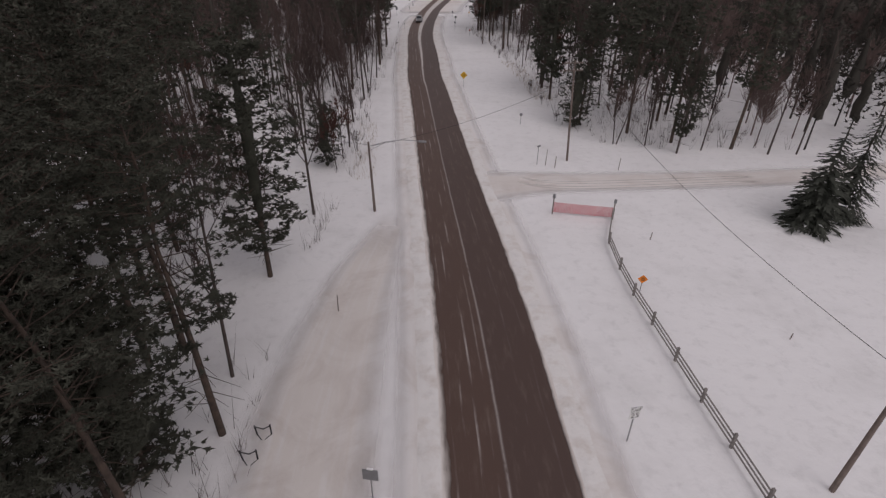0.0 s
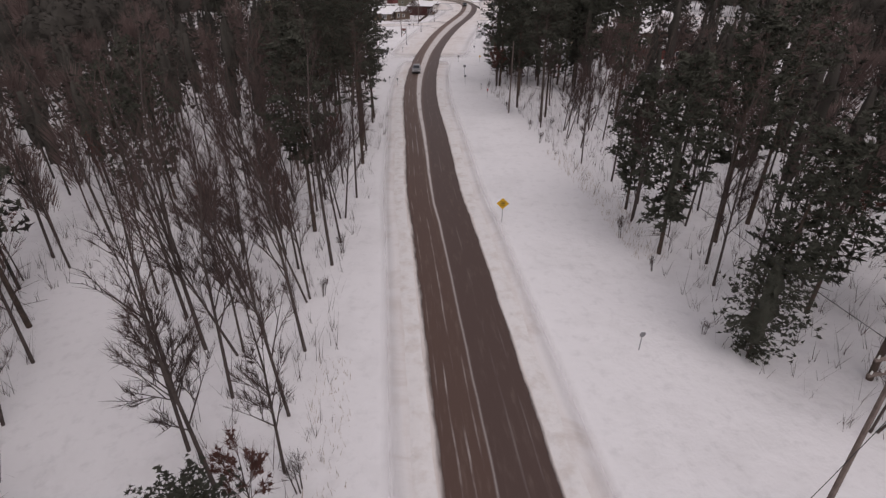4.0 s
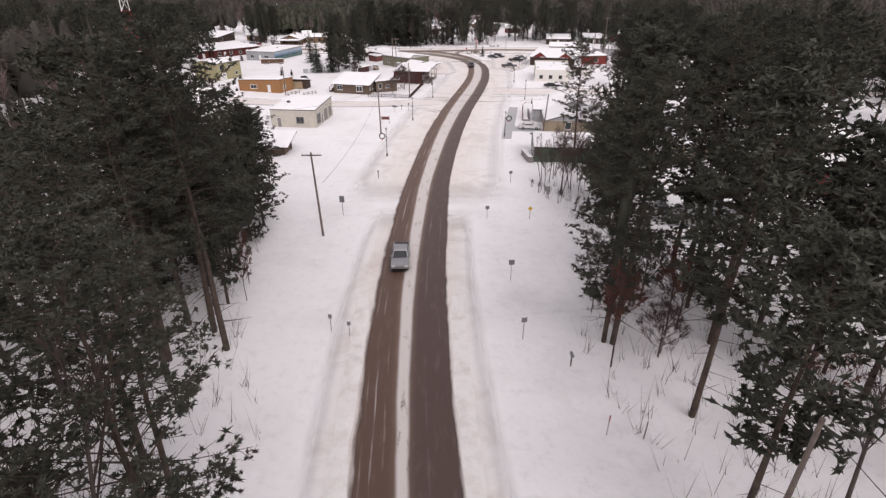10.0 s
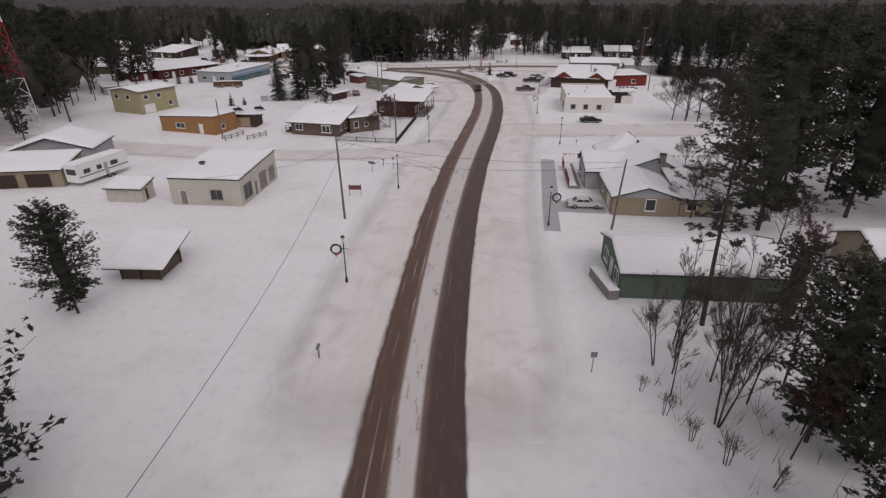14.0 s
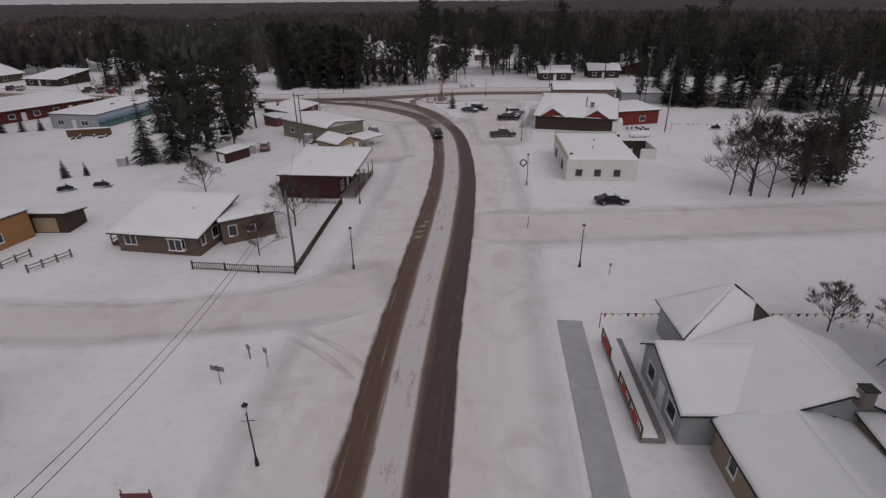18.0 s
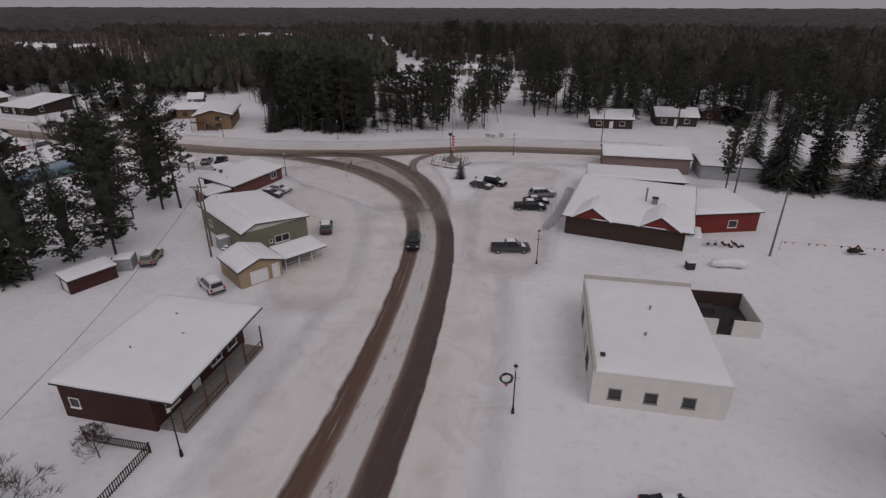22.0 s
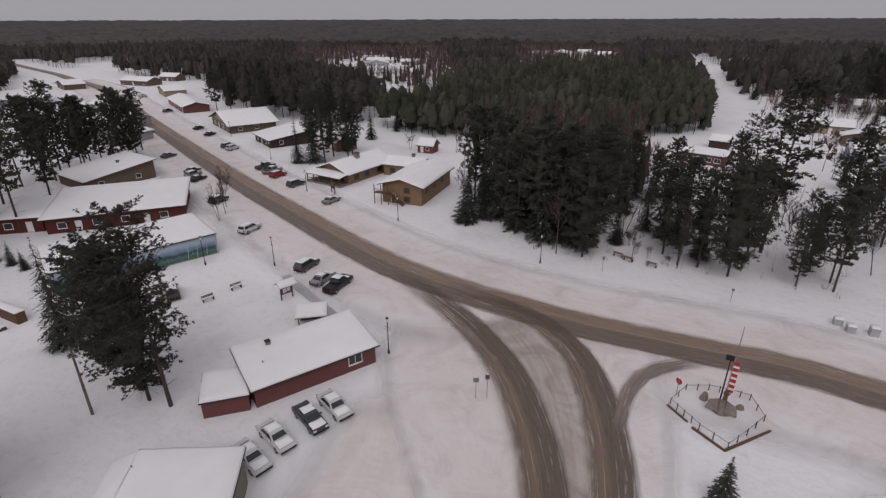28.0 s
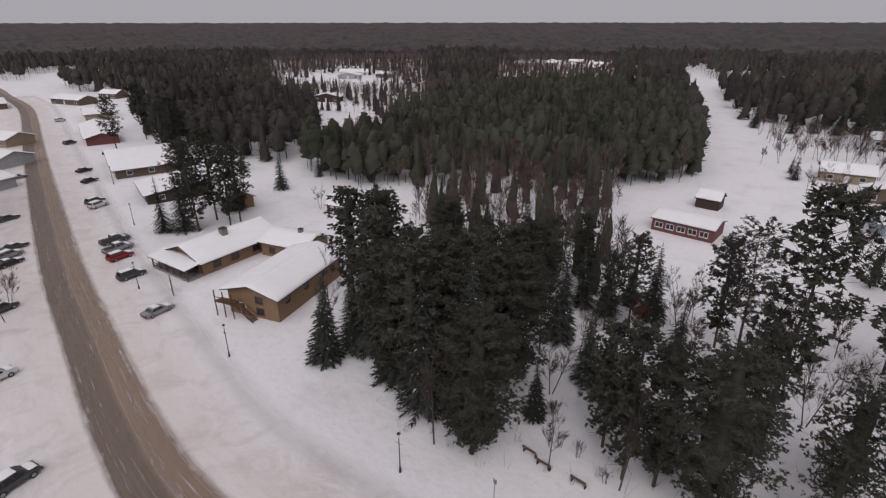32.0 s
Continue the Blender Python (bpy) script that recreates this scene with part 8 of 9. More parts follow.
# ---- vehicles ----
def vehicle(kind, paint, label, snow=0.0):
    """Builds one car at the origin, nose towards +x."""
    ob = thing(kind, label, "car" if kind != "pickup_truck" else "truck", "parked vehicles")
    L, W, H, hood, belt = {"sedan": (4.8, 1.82, 1.45, 0.92, 0.92), "suv": (4.75, 1.88, 1.75, 1.08, 1.08), "pickup_truck": (5.7, 1.98, 1.88, 1.12, 1.12), "minivan": (5.0, 1.95, 1.75, 1.0, 1.02)}[kind]
    x0, x1 = -L / 2, L / 2
    if kind == "sedan":
        low = [(x0, 0.35), (x0, 0.85), (x0 + 0.15, belt + 0.03), (x0 + 0.9, belt + 0.05), (x1 - 1.5, belt), (x1 - 0.25, 0.74), (x1, 0.62), (x1, 0.32)]
        cab = [(x0 + 0.65, belt + 0.03), (x0 + 1.35, H - 0.06), (x0 + 1.8, H), (x1 - 2.2, H), (x1 - 1.35, belt)]
    elif kind == "pickup_truck":
        low = [(x0, 0.5), (x0, belt), (x0 + 1.9, belt), (x1 - 1.5, belt + 0.04), (x1 - 0.15, 1.02), (x1, 0.9), (x1, 0.42)]
        cab = [(x0 + 1.95, belt), (x0 + 2.1, H), (x1 - 2.15, H), (x1 - 1.45, belt + 0.03)]
    else:
        low = [(x0, 0.4), (x0, belt - 0.1), (x0 + 0.06, belt + 0.02), (x1 - 1.35, belt), (x1 - 0.2, 0.86), (x1, 0.72), (x1, 0.38)]
        cab = [(x0 + 0.08, belt), (x0 + 0.35, H - 0.06), (x0 + 0.7, H), (x1 - 2.0, H - 0.03), (x1 - 1.1, belt)]

    def hull(outline, half, tuck, name, material, lab=""):
        bm = bmesh.new()
        prism(bm, outline, -half, half)
        if tuck:
            top = max(z for _, z in outline)
            for v in bm.verts:
                v.co.y *= 1 - tuck * max(0, (v.co.z - belt) / max(top - belt, 0.01))
        bmesh.ops.bevel(bm, geom=[e for e in bm.edges if e.calc_face_angle(0) > 0.5], offset=0.06, segments=2, affect="EDGES")
        return part(name, bm, material, ob, lab, smooth=False)
    body = hull(low, W / 2, 0, "body", paint)
    hull(cab, W / 2 - 0.05, 0.22, "cabin", paint)
    # glass
    cxs = [p[0] for p in cab]
    a, b = min(cxs), max(cxs)
    zc = (belt + H) / 2 + 0.03
    hh = (H - belt) * 0.32

    def pane(name, pts):
        bm = bmesh.new()
        q = [Vector(p) for p in pts]
        n = (q[1] - q[0]).cross(q[2] - q[0]).normalized() * 0.012
        f = [bm.verts.new(p + n) for p in q]
        g = [bm.verts.new(p - n) for p in q]
        bm.faces.new(f), bm.faces.new(g[::-1])
        for i in range(4):
            bm.faces.new((f[i], g[i], g[(i + 1) % 4], f[(i + 1) % 4]))
        bmesh.ops.recalc_face_normals(bm, faces=bm.faces[:])
        part(name, bm, GLASS, ob)

    def at(end, z):
        """x on the slanted front or rear of the cabin at height z."""
        pts = cab[:2] if end == "rear" else cab[-2:]
        (xa, za), (xb, zb) = pts
        if abs(zb - za) < 1e-6:
            return xa
        return xa + (xb - xa) * (z - za) / (zb - za)
    z0, z1 = belt + 0.08, H - 0.14
    for s in (-1, 1):
        ya, yb = s * ((W / 2 - 0.05) * (1 - 0.22 * (z0 - belt) / (H - belt)) + 0.012), s * ((W / 2 - 0.05) * (1 - 0.22 * (z1 - belt) / (H - belt)) + 0.012)
        r0, r1, f0, f1 = at("rear", z0) + 0.18, at("rear", z1) + 0.16, at("front", z0) - 0.16, at("front", z1) - 0.14
        k = 2 if kind in ("sedan", "pickup_truck") else 3
        for i in range(k):
            u0, u1 = i / k + 0.02, (i + 1) / k - 0.02
            pane("side_window", [(r0 + (f0 - r0) * u0, ya, z0), (r0 + (f0 - r0) * u1, ya, z0), (r1 + (f1 - r1) * u1, yb, z1), (r1 + (f1 - r1) * u0, yb, z1)])
    for end, sg in (("front", 1), ("rear", -1)):
        wa, wb = (W / 2 - 0.16) * 0.95, (W / 2 - 0.16) * 0.82
        pane("windscreen" if end == "front" else "rear_window", [(at(end, z0) + sg * 0.012, -wa, z0), (at(end, z0) + sg * 0.012, wa, z0), (at(end, z1) + sg * 0.012, wb, z1), (at(end, z1) + sg * 0.012, -wb, z1)])
    # wheels
    r = 0.33 if kind == "sedan" else 0.37
    for x in (x0 + 0.95, x1 - 0.95):
        for s in (-1, 1):
            y = s * (W / 2 - 0.1)
            wh = part("wheel", rods(((x, y - 0.11, r), (x, y + 0.11, r), r), n=14), TYRE, ob)
            part("rim", rods(((x, y - 0.12, r), (x, y + 0.12, r), r * 0.62), n=10), RIM, wh)
    for s in (-1, 1):
        part("headlight", boxes((x1 - 0.12, x1 + 0.012, s * W * 0.36 - 0.17, s * W * 0.36 + 0.17, 0.62 if kind == "sedan" else 0.78, 0.76 if kind == "sedan" else 0.95)), HEADLAMP, ob)
        part("tail_light", boxes((x0 - 0.012, x0 + 0.1, s * W * 0.41 - 0.12, s * W * 0.41 + 0.12, 0.68, 0.88 if kind == "sedan" else 1.0)), TAILLAMP, ob)
        part("mirror", boxes((at("front", z0) - 0.45, at("front", z0) - 0.25, s * (W / 2 + 0.06) - 0.08, s * (W / 2 + 0.06) + 0.08, belt + 0.02, belt + 0.17)), paint, ob)
    part("bumper", boxes((x1 - 0.02, x1 + 0.05, -W * 0.46, W * 0.46, 0.36, 0.56)), BLACK, ob)
    part("bumper", boxes((x0 - 0.05, x0 + 0.02, -W * 0.46, W * 0.46, 0.38, 0.58)), BLACK, ob)
    if kind == "pickup_truck":
        part("bed", boxes((x0 + 0.12, x0 + 1.85, -W / 2 + 0.14, W / 2 - 0.14, belt + 0.002, belt + 0.012)), BLACK, ob, "dark open cargo bed")
    if snow:
        f0, r0 = at("front", H) - 0.05, at("rear", H)
        t = cab[1][0] + 0.1, cab[-2][0] - 0.05
        wy = (W / 2 - 0.05) * 0.74
        part("snow", snow_slab([(t[0], -wy, H + 0.004), (t[1], -wy, H + 0.004), (t[1], wy, H + 0.004), (t[0], wy, H + 0.004)], 0.1 * snow, 6, 0.02, 8), SNOW_ROOF, ob, "snow on the roof", smooth=True)
        hx = max(p[0] for p in low) - 1.25
        part("snow", snow_slab([(hx, -W * 0.4, belt + 0.02), (x1 - 0.3, -W * 0.4, 0.80 if kind == "sedan" else 0.98), (x1 - 0.3, W * 0.4, 0.80 if kind == "sedan" else 0.98), (hx, W * 0.4, belt + 0.02)], 0.07 * snow, 6, 0.02, 9), SNOW_ROOF, ob, "snow on the bonnet", smooth=True)
    return ob


def paint(name, col, metal=0.3):
    return mat(name, col, 0.32, 0.06, 2.0, 0.0, metal=metal, spec=0.5)


P_BLACK, P_GREY, P_SILVER, P_WHITE, P_RED, P_TAN, P_BLUE = (paint(n, c) for n, c in (("black_car_paint", (0.018, 0.018, 0.02)), ("dark_grey_car_paint", (0.07, 0.07, 0.075)), ("silver_car_paint", (0.28, 0.28, 0.29)), ("white_car_paint", (0.62, 0.62, 0.61)), ("red_car_paint", (0.30, 0.015, 0.02)), ("tan_car_paint", (0.25, 0.22, 0.17)), ("blue_car_paint", (0.05, 0.08, 0.13))))
CAR_PROTO = {}
PAINTS = {"black": P_BLACK, "dark grey": P_GREY, "silver": P_SILVER, "white": P_WHITE, "red": P_RED, "tan": P_TAN, "blue": P_BLUE}


def park(kind, colour, x, y, turn, snow=0.0, where="parked on packed snow"):
    key = (kind, colour, snow)
    name = {"pickup_truck": "pickup truck", "suv": "sport utility car", "sedan": "sedan", "minivan": "minivan"}[kind]
    m = pose(x, y, 0.0, 0, 0, turn)
    if key not in CAR_PROTO:
        CAR_PROTO[key] = vehicle(kind, PAINTS[colour], colour + " " + name + (" covered in snow " if snow > 0.9 else " ") + where, snow)
        CAR_PROTO[key].matrix_basis = m
        return CAR_PROTO[key]
    ob = copy_thing(CAR_PROTO[key], m)
    ob["label"] = colour + " " + name + (" covered in snow " if snow > 0.9 else " ") + where
    return ob


park("sedan", "black", 33.7, 304.9, -4, 0.6, "on a packed snow side street")
park("pickup_truck", "dark grey", 26.5, 349.7, 2, 0.3)
park("suv", "black", 12.0, 351.5, -90, 0.0, "driving along the ploughed street")
park("pickup_truck", "silver", -8.6, 189.0, -90, 0.0, "driving along the ploughed road")
park("sedan", "dark grey", 23.8, 380.4, -34, 0.5)
park("suv", "black", 26.6, 382.2, -34, 0.3)
park("pickup_truck", "black", 31.8, 367.8, -4, 0.5)
park("sedan", "black", 33.4, 371.0, -5, 0.4)
park("minivan", "silver", 35.2, 375.0, 10, 0.5)
park("minivan", "white", -13.2, 337.6, 133, 1.0, "beside the tan garage")
park("suv", "dark grey", -2.6, 357.2, 100, 0.3, "beside the green hall")
park("sedan", "white", -17.6, 367.3, -8, 1.0, "beside the diner")
park("sedan", "white", -17.8, 370.4, -10, 1.0, "beside the diner")
park("sedan", "dark grey", -17.0, 374.1, -15, 0.4, "beside the diner")
park("sedan", "white", -16.3, 376.9, -15, 1.0, "beside the diner")
for kind, colour, x, y, turn, cap in (("suv", "dark grey", -45.2, 399.3, 99, 0.3), ("sedan", "silver", -39.4, 397.4, 100, 0.6), ("pickup_truck", "black", -35.9, 397.2, 101, 0.4), ("suv", "dark grey", -54.9, 381.4, 155, 0.5), ("suv", "white", -67.2, 404.6, 99, 0.4), ("suv", "dark grey", -88.2, 412.0, 105, 0.3), ("sedan", "black", -108.5, 419.8, 105, 0.3), ("suv", "silver", -112.8, 421.2, 105, 0.3), ("sedan", "dark grey", -117.0, 423.6, 105, 0.3), ("sedan", "silver", -66.8, 426.3, 94, 0.5), ("suv", "dark grey", -83.6, 430.6, 90, 0.3), ("suv", "red", -93.9, 433.6, 95, 0.2), ("pickup_truck", "silver", -98.4, 435.4, 92, 0.4), ("pickup_truck", "dark grey", -103.6, 437.2, 88, 0.3), ("suv", "white", -131.5, 446.5, 105, 0.6), ("suv", "dark grey", -135.5, 447.5, 105, 0.3), ("sedan", "black", -158.0, 456.0, 110, 0.4), ("sedan", "black", -172.0, 460.5, 110, 0.4), ("suv", "dark grey", -221.0, 476.5, 110, 0.4), ("suv", "white", -281.0, 497.0, 110, 0.4), ("sedan", "dark grey", -139.0, 429.5, 100, 0.3), ("sedan", "silver", -180.0, 445.5, 100, 0.3)):
    park(kind, colour, x, y, turn, cap)
park("sedan", "white", 17.2, 251.0, -8, 0.0, "in the drive of the tan house")
park("suv", "tan", -25.0, 345.4, 100, 0.9, "beside the pines")
park("suv", "black", -16.0, 355.0, 20, 1.0, "behind the green hall")


# ---- clutter round the houses ----
def bench(x, y, turn, snow=True):
    ob = thing("bench", "wooden bench with snow on its seat", "bench", "benches", at=(x, y, -0.1), turn=turn)
    for s in (-0.75, 0.75):
        part("leg", boxes((s - 0.04, s + 0.04, 0.0, 0.45, 0, 0.5)), BLACK, ob)
    part("seat", boxes((-0.9, 0.9, 0.0, 0.16, 0.5, 0.55), (-0.9, 0.9, 0.2, 0.36, 0.5, 0.55)), WOOD, ob)
    part("backrest", boxes((-0.9, 0.9, 0.42, 0.47, 0.65, 0.78), (-0.9, 0.9, 0.42, 0.47, 0.84, 0.97)), WOOD, ob)
    part("snow", snow_slab([(-0.88, 0.0, 0.55), (0.88, 0.0, 0.55), (0.88, 0.38, 0.55), (-0.88, 0.38, 0.55)], 0.12, 6, 0.02, 3), SNOW_ROOF, ob, "snow on the seat", smooth=True)
    return ob


for x, y, a in ((-3.6, 433.2, 172), (-1.6, 432.4, 172), (2.3, 432.3, 172), (-48.5, 388.1, 85), (-48.7, 383.4, 81)):
    bench(x, y, a)


def notice_kiosk():
    ob = thing("notice_kiosk", "roofed brown notice board with a snowy top", "notice board", at=(-39.8, 390.5, -0.1), turn=78)
    for s in (-0.9, 0.9):
        part("post", boxes((s - 0.08, s + 0.08, -0.08, 0.08, 0, 2.5)), WOOD, ob)
    b = part("board", boxes((-0.8, 0.8, -0.05, 0.05, 0.9, 2.1)), W_MAUVE, ob)
    part("sheet", boxes((-0.6, 0.0, -0.062, -0.051, 1.1, 1.9), (0.1, 0.6, -0.062, -0.051, 1.2, 1.9)), WHITE, b)
    for s in (-1, 1):
        bm = bmesh.new()
        pl = [(-1.4, 0, 3.0), (1.4, 0, 3.0), (1.4, s * 1.0, 2.4), (-1.4, s * 1.0, 2.4)]
        slab(bm, pl, 0.08)
        r = part("roof", bm, WOOD, ob)
        part("snow", snow_slab(pl, 0.2, 6, 0.03, 2), SNOW_ROOF, r, "smooth snow blanket", smooth=True)


notice_kiosk()


def log_pile(x, y, n, turn, seed, label="snowy pile of cut logs and scrap", spread=3.0):
    rng = random.Random(seed)
    ob = thing("log_pile", label, "pile", "piles", at=(x, y, -0.1), turn=turn)
    for k in range(n):
        a, z = rng.uniform(-spread, spread), rng.choice((0.2, 0.2, 0.55))
        y0 = rng.uniform(-0.6, 0.6)
        lg = part("log", rods(((a, y0 - 0.4, z), (a + rng.uniform(-.3, .3), y0 + 0.5, z + 0.05), 0.24, 0.22), n=9), BARK, ob)
        part("snow", rods(((a, y0 - 0.35, z + 0.17), (a, y0 + 0.45, z + 0.2), 0.17, 0.15), n=8), SNOW_ROOF, lg)


log_pile(-15.2, 353.5, 22, 75, 1, spread=4.5)
log_pile(-30.5, 345.0, 8, 20, 2)
log_pile(59.5, 352.5, 8, -10, 3)
log_pile(-68.0, 362.0, 10, 10, 4, spread=4)


def tank(x, y, turn):
    ob = thing("gas_tank", "long white gas tank half buried in snow", "tank", at=(x, y, -0.1), turn=turn)
    part("shell", rods(((-2.2, 0, 0.7), (2.2, 0, 0.7), 0.55), ((-2.5, 0, 0.7), (-2.2, 0, 0.7), 0.25, 0.55), ((2.2, 0, 0.7), (2.5, 0, 0.7), 0.55, 0.25), n=14), WHITE, ob)
    part("saddle", boxes((-1.5, -1.2, -0.4, 0.4, 0, 0.3), (1.2, 1.5, -0.4, 0.4, 0, 0.3)), METAL, ob)
    part("snow", rods(((-2.2, 0, 1.05), (2.2, 0, 1.05), 0.32), n=10), SNOW_ROOF, ob, "snow along the top", smooth=True)


tank(56.5, 345.0, -5)


def enclosure():
    ob = thing("walled_yard", "roofless white walled yard with scrap and bare vines", "yard wall", at=(45.6, 328.4, -0.1), turn=-9)
    part("floor", boxes((0, 6.0, 0.2, 6.5, 0.05, 0.13)), ROOFEDGE, ob, "dark bare ground with scrap")
    part("wall", boxes((0, 1.6, 0, 0.2, 0, 2.0)), W_WHITE, ob)
    part("wall", boxes((3.2, 6.2, 0, 0.2, 0, 2.0)), W_WHITE, ob)
    part("wall", boxes((6.0, 6.2, 0.2, 6.5, 0, 2.0)), W_WHITE, ob)
    part("wall", boxes((0, 6.2, 6.5, 6.7, 0, 2.0)), W_DARK, ob)
    rng = random.Random(3)
    bm = bmesh.new()
    for k in range(60):
        p = Vector((rng.uniform(0.4, 3.6), rng.uniform(0.4, 4), 0.0))
        rod(bm, p, p + Vector((rng.uniform(-1, 1), rng.uniform(-1, 1), rng.uniform(0.6, 2.2))), 0.03, 0.012, 4)
    part("vines", bm, TWIG, ob, "tangle of bare vines")
    part("scrap", boxes((4.2, 5.4, 2.0, 3.2, 0, 0.7)), ROOFEDGE, ob)
    part("scrap", boxes((1.0, 2.6, 4.6, 5.8, 0, 0.8)), ROOFEDGE, ob)


enclosure()


def lattice_tower(x, y, h):
    ob = thing("radio_mast", "tall steel lattice radio mast painted red and white", "radio mast", at=(x, y, -0.1))
    n = 12
    for k in range(n):
        z0, z1 = h * k / n, h * (k + 1) / n
        a0, a1 = 2.0 * (1 - z0 / h) + 0.4, 2.0 * (1 - z1 / h) + 0.4
        coat, say = (RED, "red") if (k // 3) % 2 else (WHITE, "white")
        c0 = [Vector((a0 * math.cos(w), a0 * math.sin(w), z0)) for w in (0.5, 2.6, 4.7)]
        c1 = [Vector((a1 * math.cos(w), a1 * math.sin(w), z1)) for w in (0.5, 2.6, 4.7)]
        for i in range(3):
            for name, p, q, r in (("leg", c0[i], c1[i], 0.09), ("brace", c0[i], c1[(i + 1) % 3], 0.05), ("brace", c1[i], c0[(i + 1) % 3], 0.05), ("crossbar", c1[i], c1[(i + 1) % 3], 0.05)):
                bm = bmesh.new()
                rod(bm, p, q, r, n=4)
                part(name, bm, coat, ob, say + " painted steel " + name)


lattice_tower(-92, 303, 44)


def deck():
    ob = thing("wooden_deck", "wooden deck with railings and red bunting by the tan house", "deck", at=(17.9, 264.9, -0.1), turn=-9)
    part("platform", boxes((0, 1.75, -6, 6, 0.1, 0.45)), GREYWOOD, ob)
    for y in (-6, -3, 0, 3, 6):
        part("post", boxes((-0.05, 0.05, y - 0.05, y + 0.05, 0.45, 1.5)), WOOD, ob)
    for y0, y1 in ((-6, -3), (-3, 0), (3, 6)):
        r = part("railing", boxes((-0.04, 0.04, y0, y1, 1.4, 1.5), (-0.03, 0.03, y0, y1, 0.65, 0.72)), WOOD, ob)
        for j in range(9):
            y = y0 + (y1 - y0) * (j + 0.5) / 9
            part("baluster", boxes((-0.025, 0.025, y - 0.025, y + 0.025, 0.72, 1.4)), WOOD, r)
    for y in (-4.5, -1.6, 3.6, 4.6):
        part("bunting", boxes((-0.12, -0.06, y - 0.5, y + 0.5, 0.7, 1.35)), RED, ob, "red festive cloth")
    part("snow", snow_slab([(0.1, -5.9, 0.46), (1.2, -5.9, 0.46), (1.2, 5.9, 0.46), (0.1, 5.9, 0.46)], 0.15, 8, 0.05, 3), SNOW_ROOF, ob, "snow on the boards", smooth=True)


deck()
tagged(part("forecourt", boxes((-1.15, 1.15, -10.2, 10.0, -0.05, 0.035)), CONCRETE), "swept wet concrete pavement strip", "pavement", "", "structure").matrix_basis = pose(15.2, 264.6, 0, 0, 0, -11)
tagged(part("footway", boxes((-1.0, 1.0, -6.4, 5.6, -0.05, 0.031)), CONCRETE), "cleared concrete footway by the wreath lamp", "pavement", "", "structure").matrix_basis = pose(12.1, 249.4, 0, 0, 0, -10)
tagged(part("driveway", boxes((-3.2, 3.6, -2.1, 2.1, -0.05, 0.026)), CONCRETE), "cleared concrete drive beside the tan house", "pavement", "", "structure").matrix_basis = pose(16.2, 251.2, 0, 0, 0, -8)


tagged(part("footpath", boxes((-13.3, 13.3, -0.75, 0.75, -0.05, 0.034)), CONCRETE), "swept wet footpath beside the diner's garden", "pavement", "", "structure").matrix_basis = pose(-33.1, 391.5, 0, 0, 0, -16.6)
ribbon("pavement_apron", [(32.6, 357, 0.8), (34.3, 361.2, 1.0), (36.8, 366.5, 1.1), (39.0, 372, 1.1), (40.8, 377.5, 1.1), (42, 382, 0.8)], [(-1, 0, 0.020), (-0.6, 0, 0.034), (0.6, 0, 0.034), (1, 0, 0.020)], WET, "wet swept strip along the restaurant wall", 1.0, category="pavement")


def garden_shelter():
    ob = thing("garden_shelter", "small open wooden shelter with a snow-laden roof", "shelter", at=(-31.2, 387.6, -0.1), turn=44)
    for x in (-1.7, 1.7):
        for y in (-1.1, 1.1):
            part("post", boxes((x - 0.07, x + 0.07, y - 0.07, y + 0.07, 0, 1.9)), WOOD, ob)
    part("back_wall", boxes((-1.6, 1.6, 1.05, 1.13, 0.1, 1.5)), W_DARK, ob)
    part("bench", boxes((-1.5, 1.5, 0.5, 1.0, 0.4, 0.5)), WOOD, ob)
    pl = [(-2.1, -1.6, 2.0), (2.1, -1.6, 2.0), (2.1, 1.6, 2.25), (-2.1, 1.6, 2.25)]
    bm = bmesh.new()
    slab(bm, pl, 0.12)
    rf = part("roof", bm, ROOFEDGE, ob)
    part("snow", snow_slab(pl, 0.32, 8, 0.06, 15), SNOW_ROOF, rf, "smooth snow blanket", smooth=True)


garden_shelter()


def tractor(x, y, turn):
    ob = thing("tractor", "small orange yard tractor with a white cab", "tractor", at=(x, y, -0.06), turn=turn)
    bm = boxes((0.1, 1.6, -0.4, 0.4, 0.6, 1.2))
    bmesh.ops.bevel(bm, geom=bm.edges[:], offset=0.08, segments=2, affect="EDGES")
    part("bonnet", bm, ORANGE, ob)
    part("chassis", boxes((-1.2, 1.5, -0.3, 0.3, 0.4, 0.7)), BLACK, ob)
    part("cab", boxes((-1.1, 0.1, -0.6, 0.6, 0.7, 2.1)), GLASS, ob, "glazed cab")
    part("cab_roof", boxes((-1.2, 0.2, -0.68, 0.68, 2.1, 2.25)), WHITE, ob)
    part("bucket", boxes((1.7, 2.2, -0.8, 0.8, 0.1, 0.7)), ORANGE, ob)
    for px, r in ((-0.7, 0.62), (1.1, 0.42)):
        for sy in (-0.75, 0.75):
            w = part("wheel", rods(((px, sy - 0.16, r), (px, sy + 0.16, r), r), n=14), TYRE, ob)
            part("rim", rods(((px, sy - 0.17, r), (px, sy + 0.17, r), r * 0.5), n=10), WHITE, w)


tractor(-85.5, 354.6, -60)


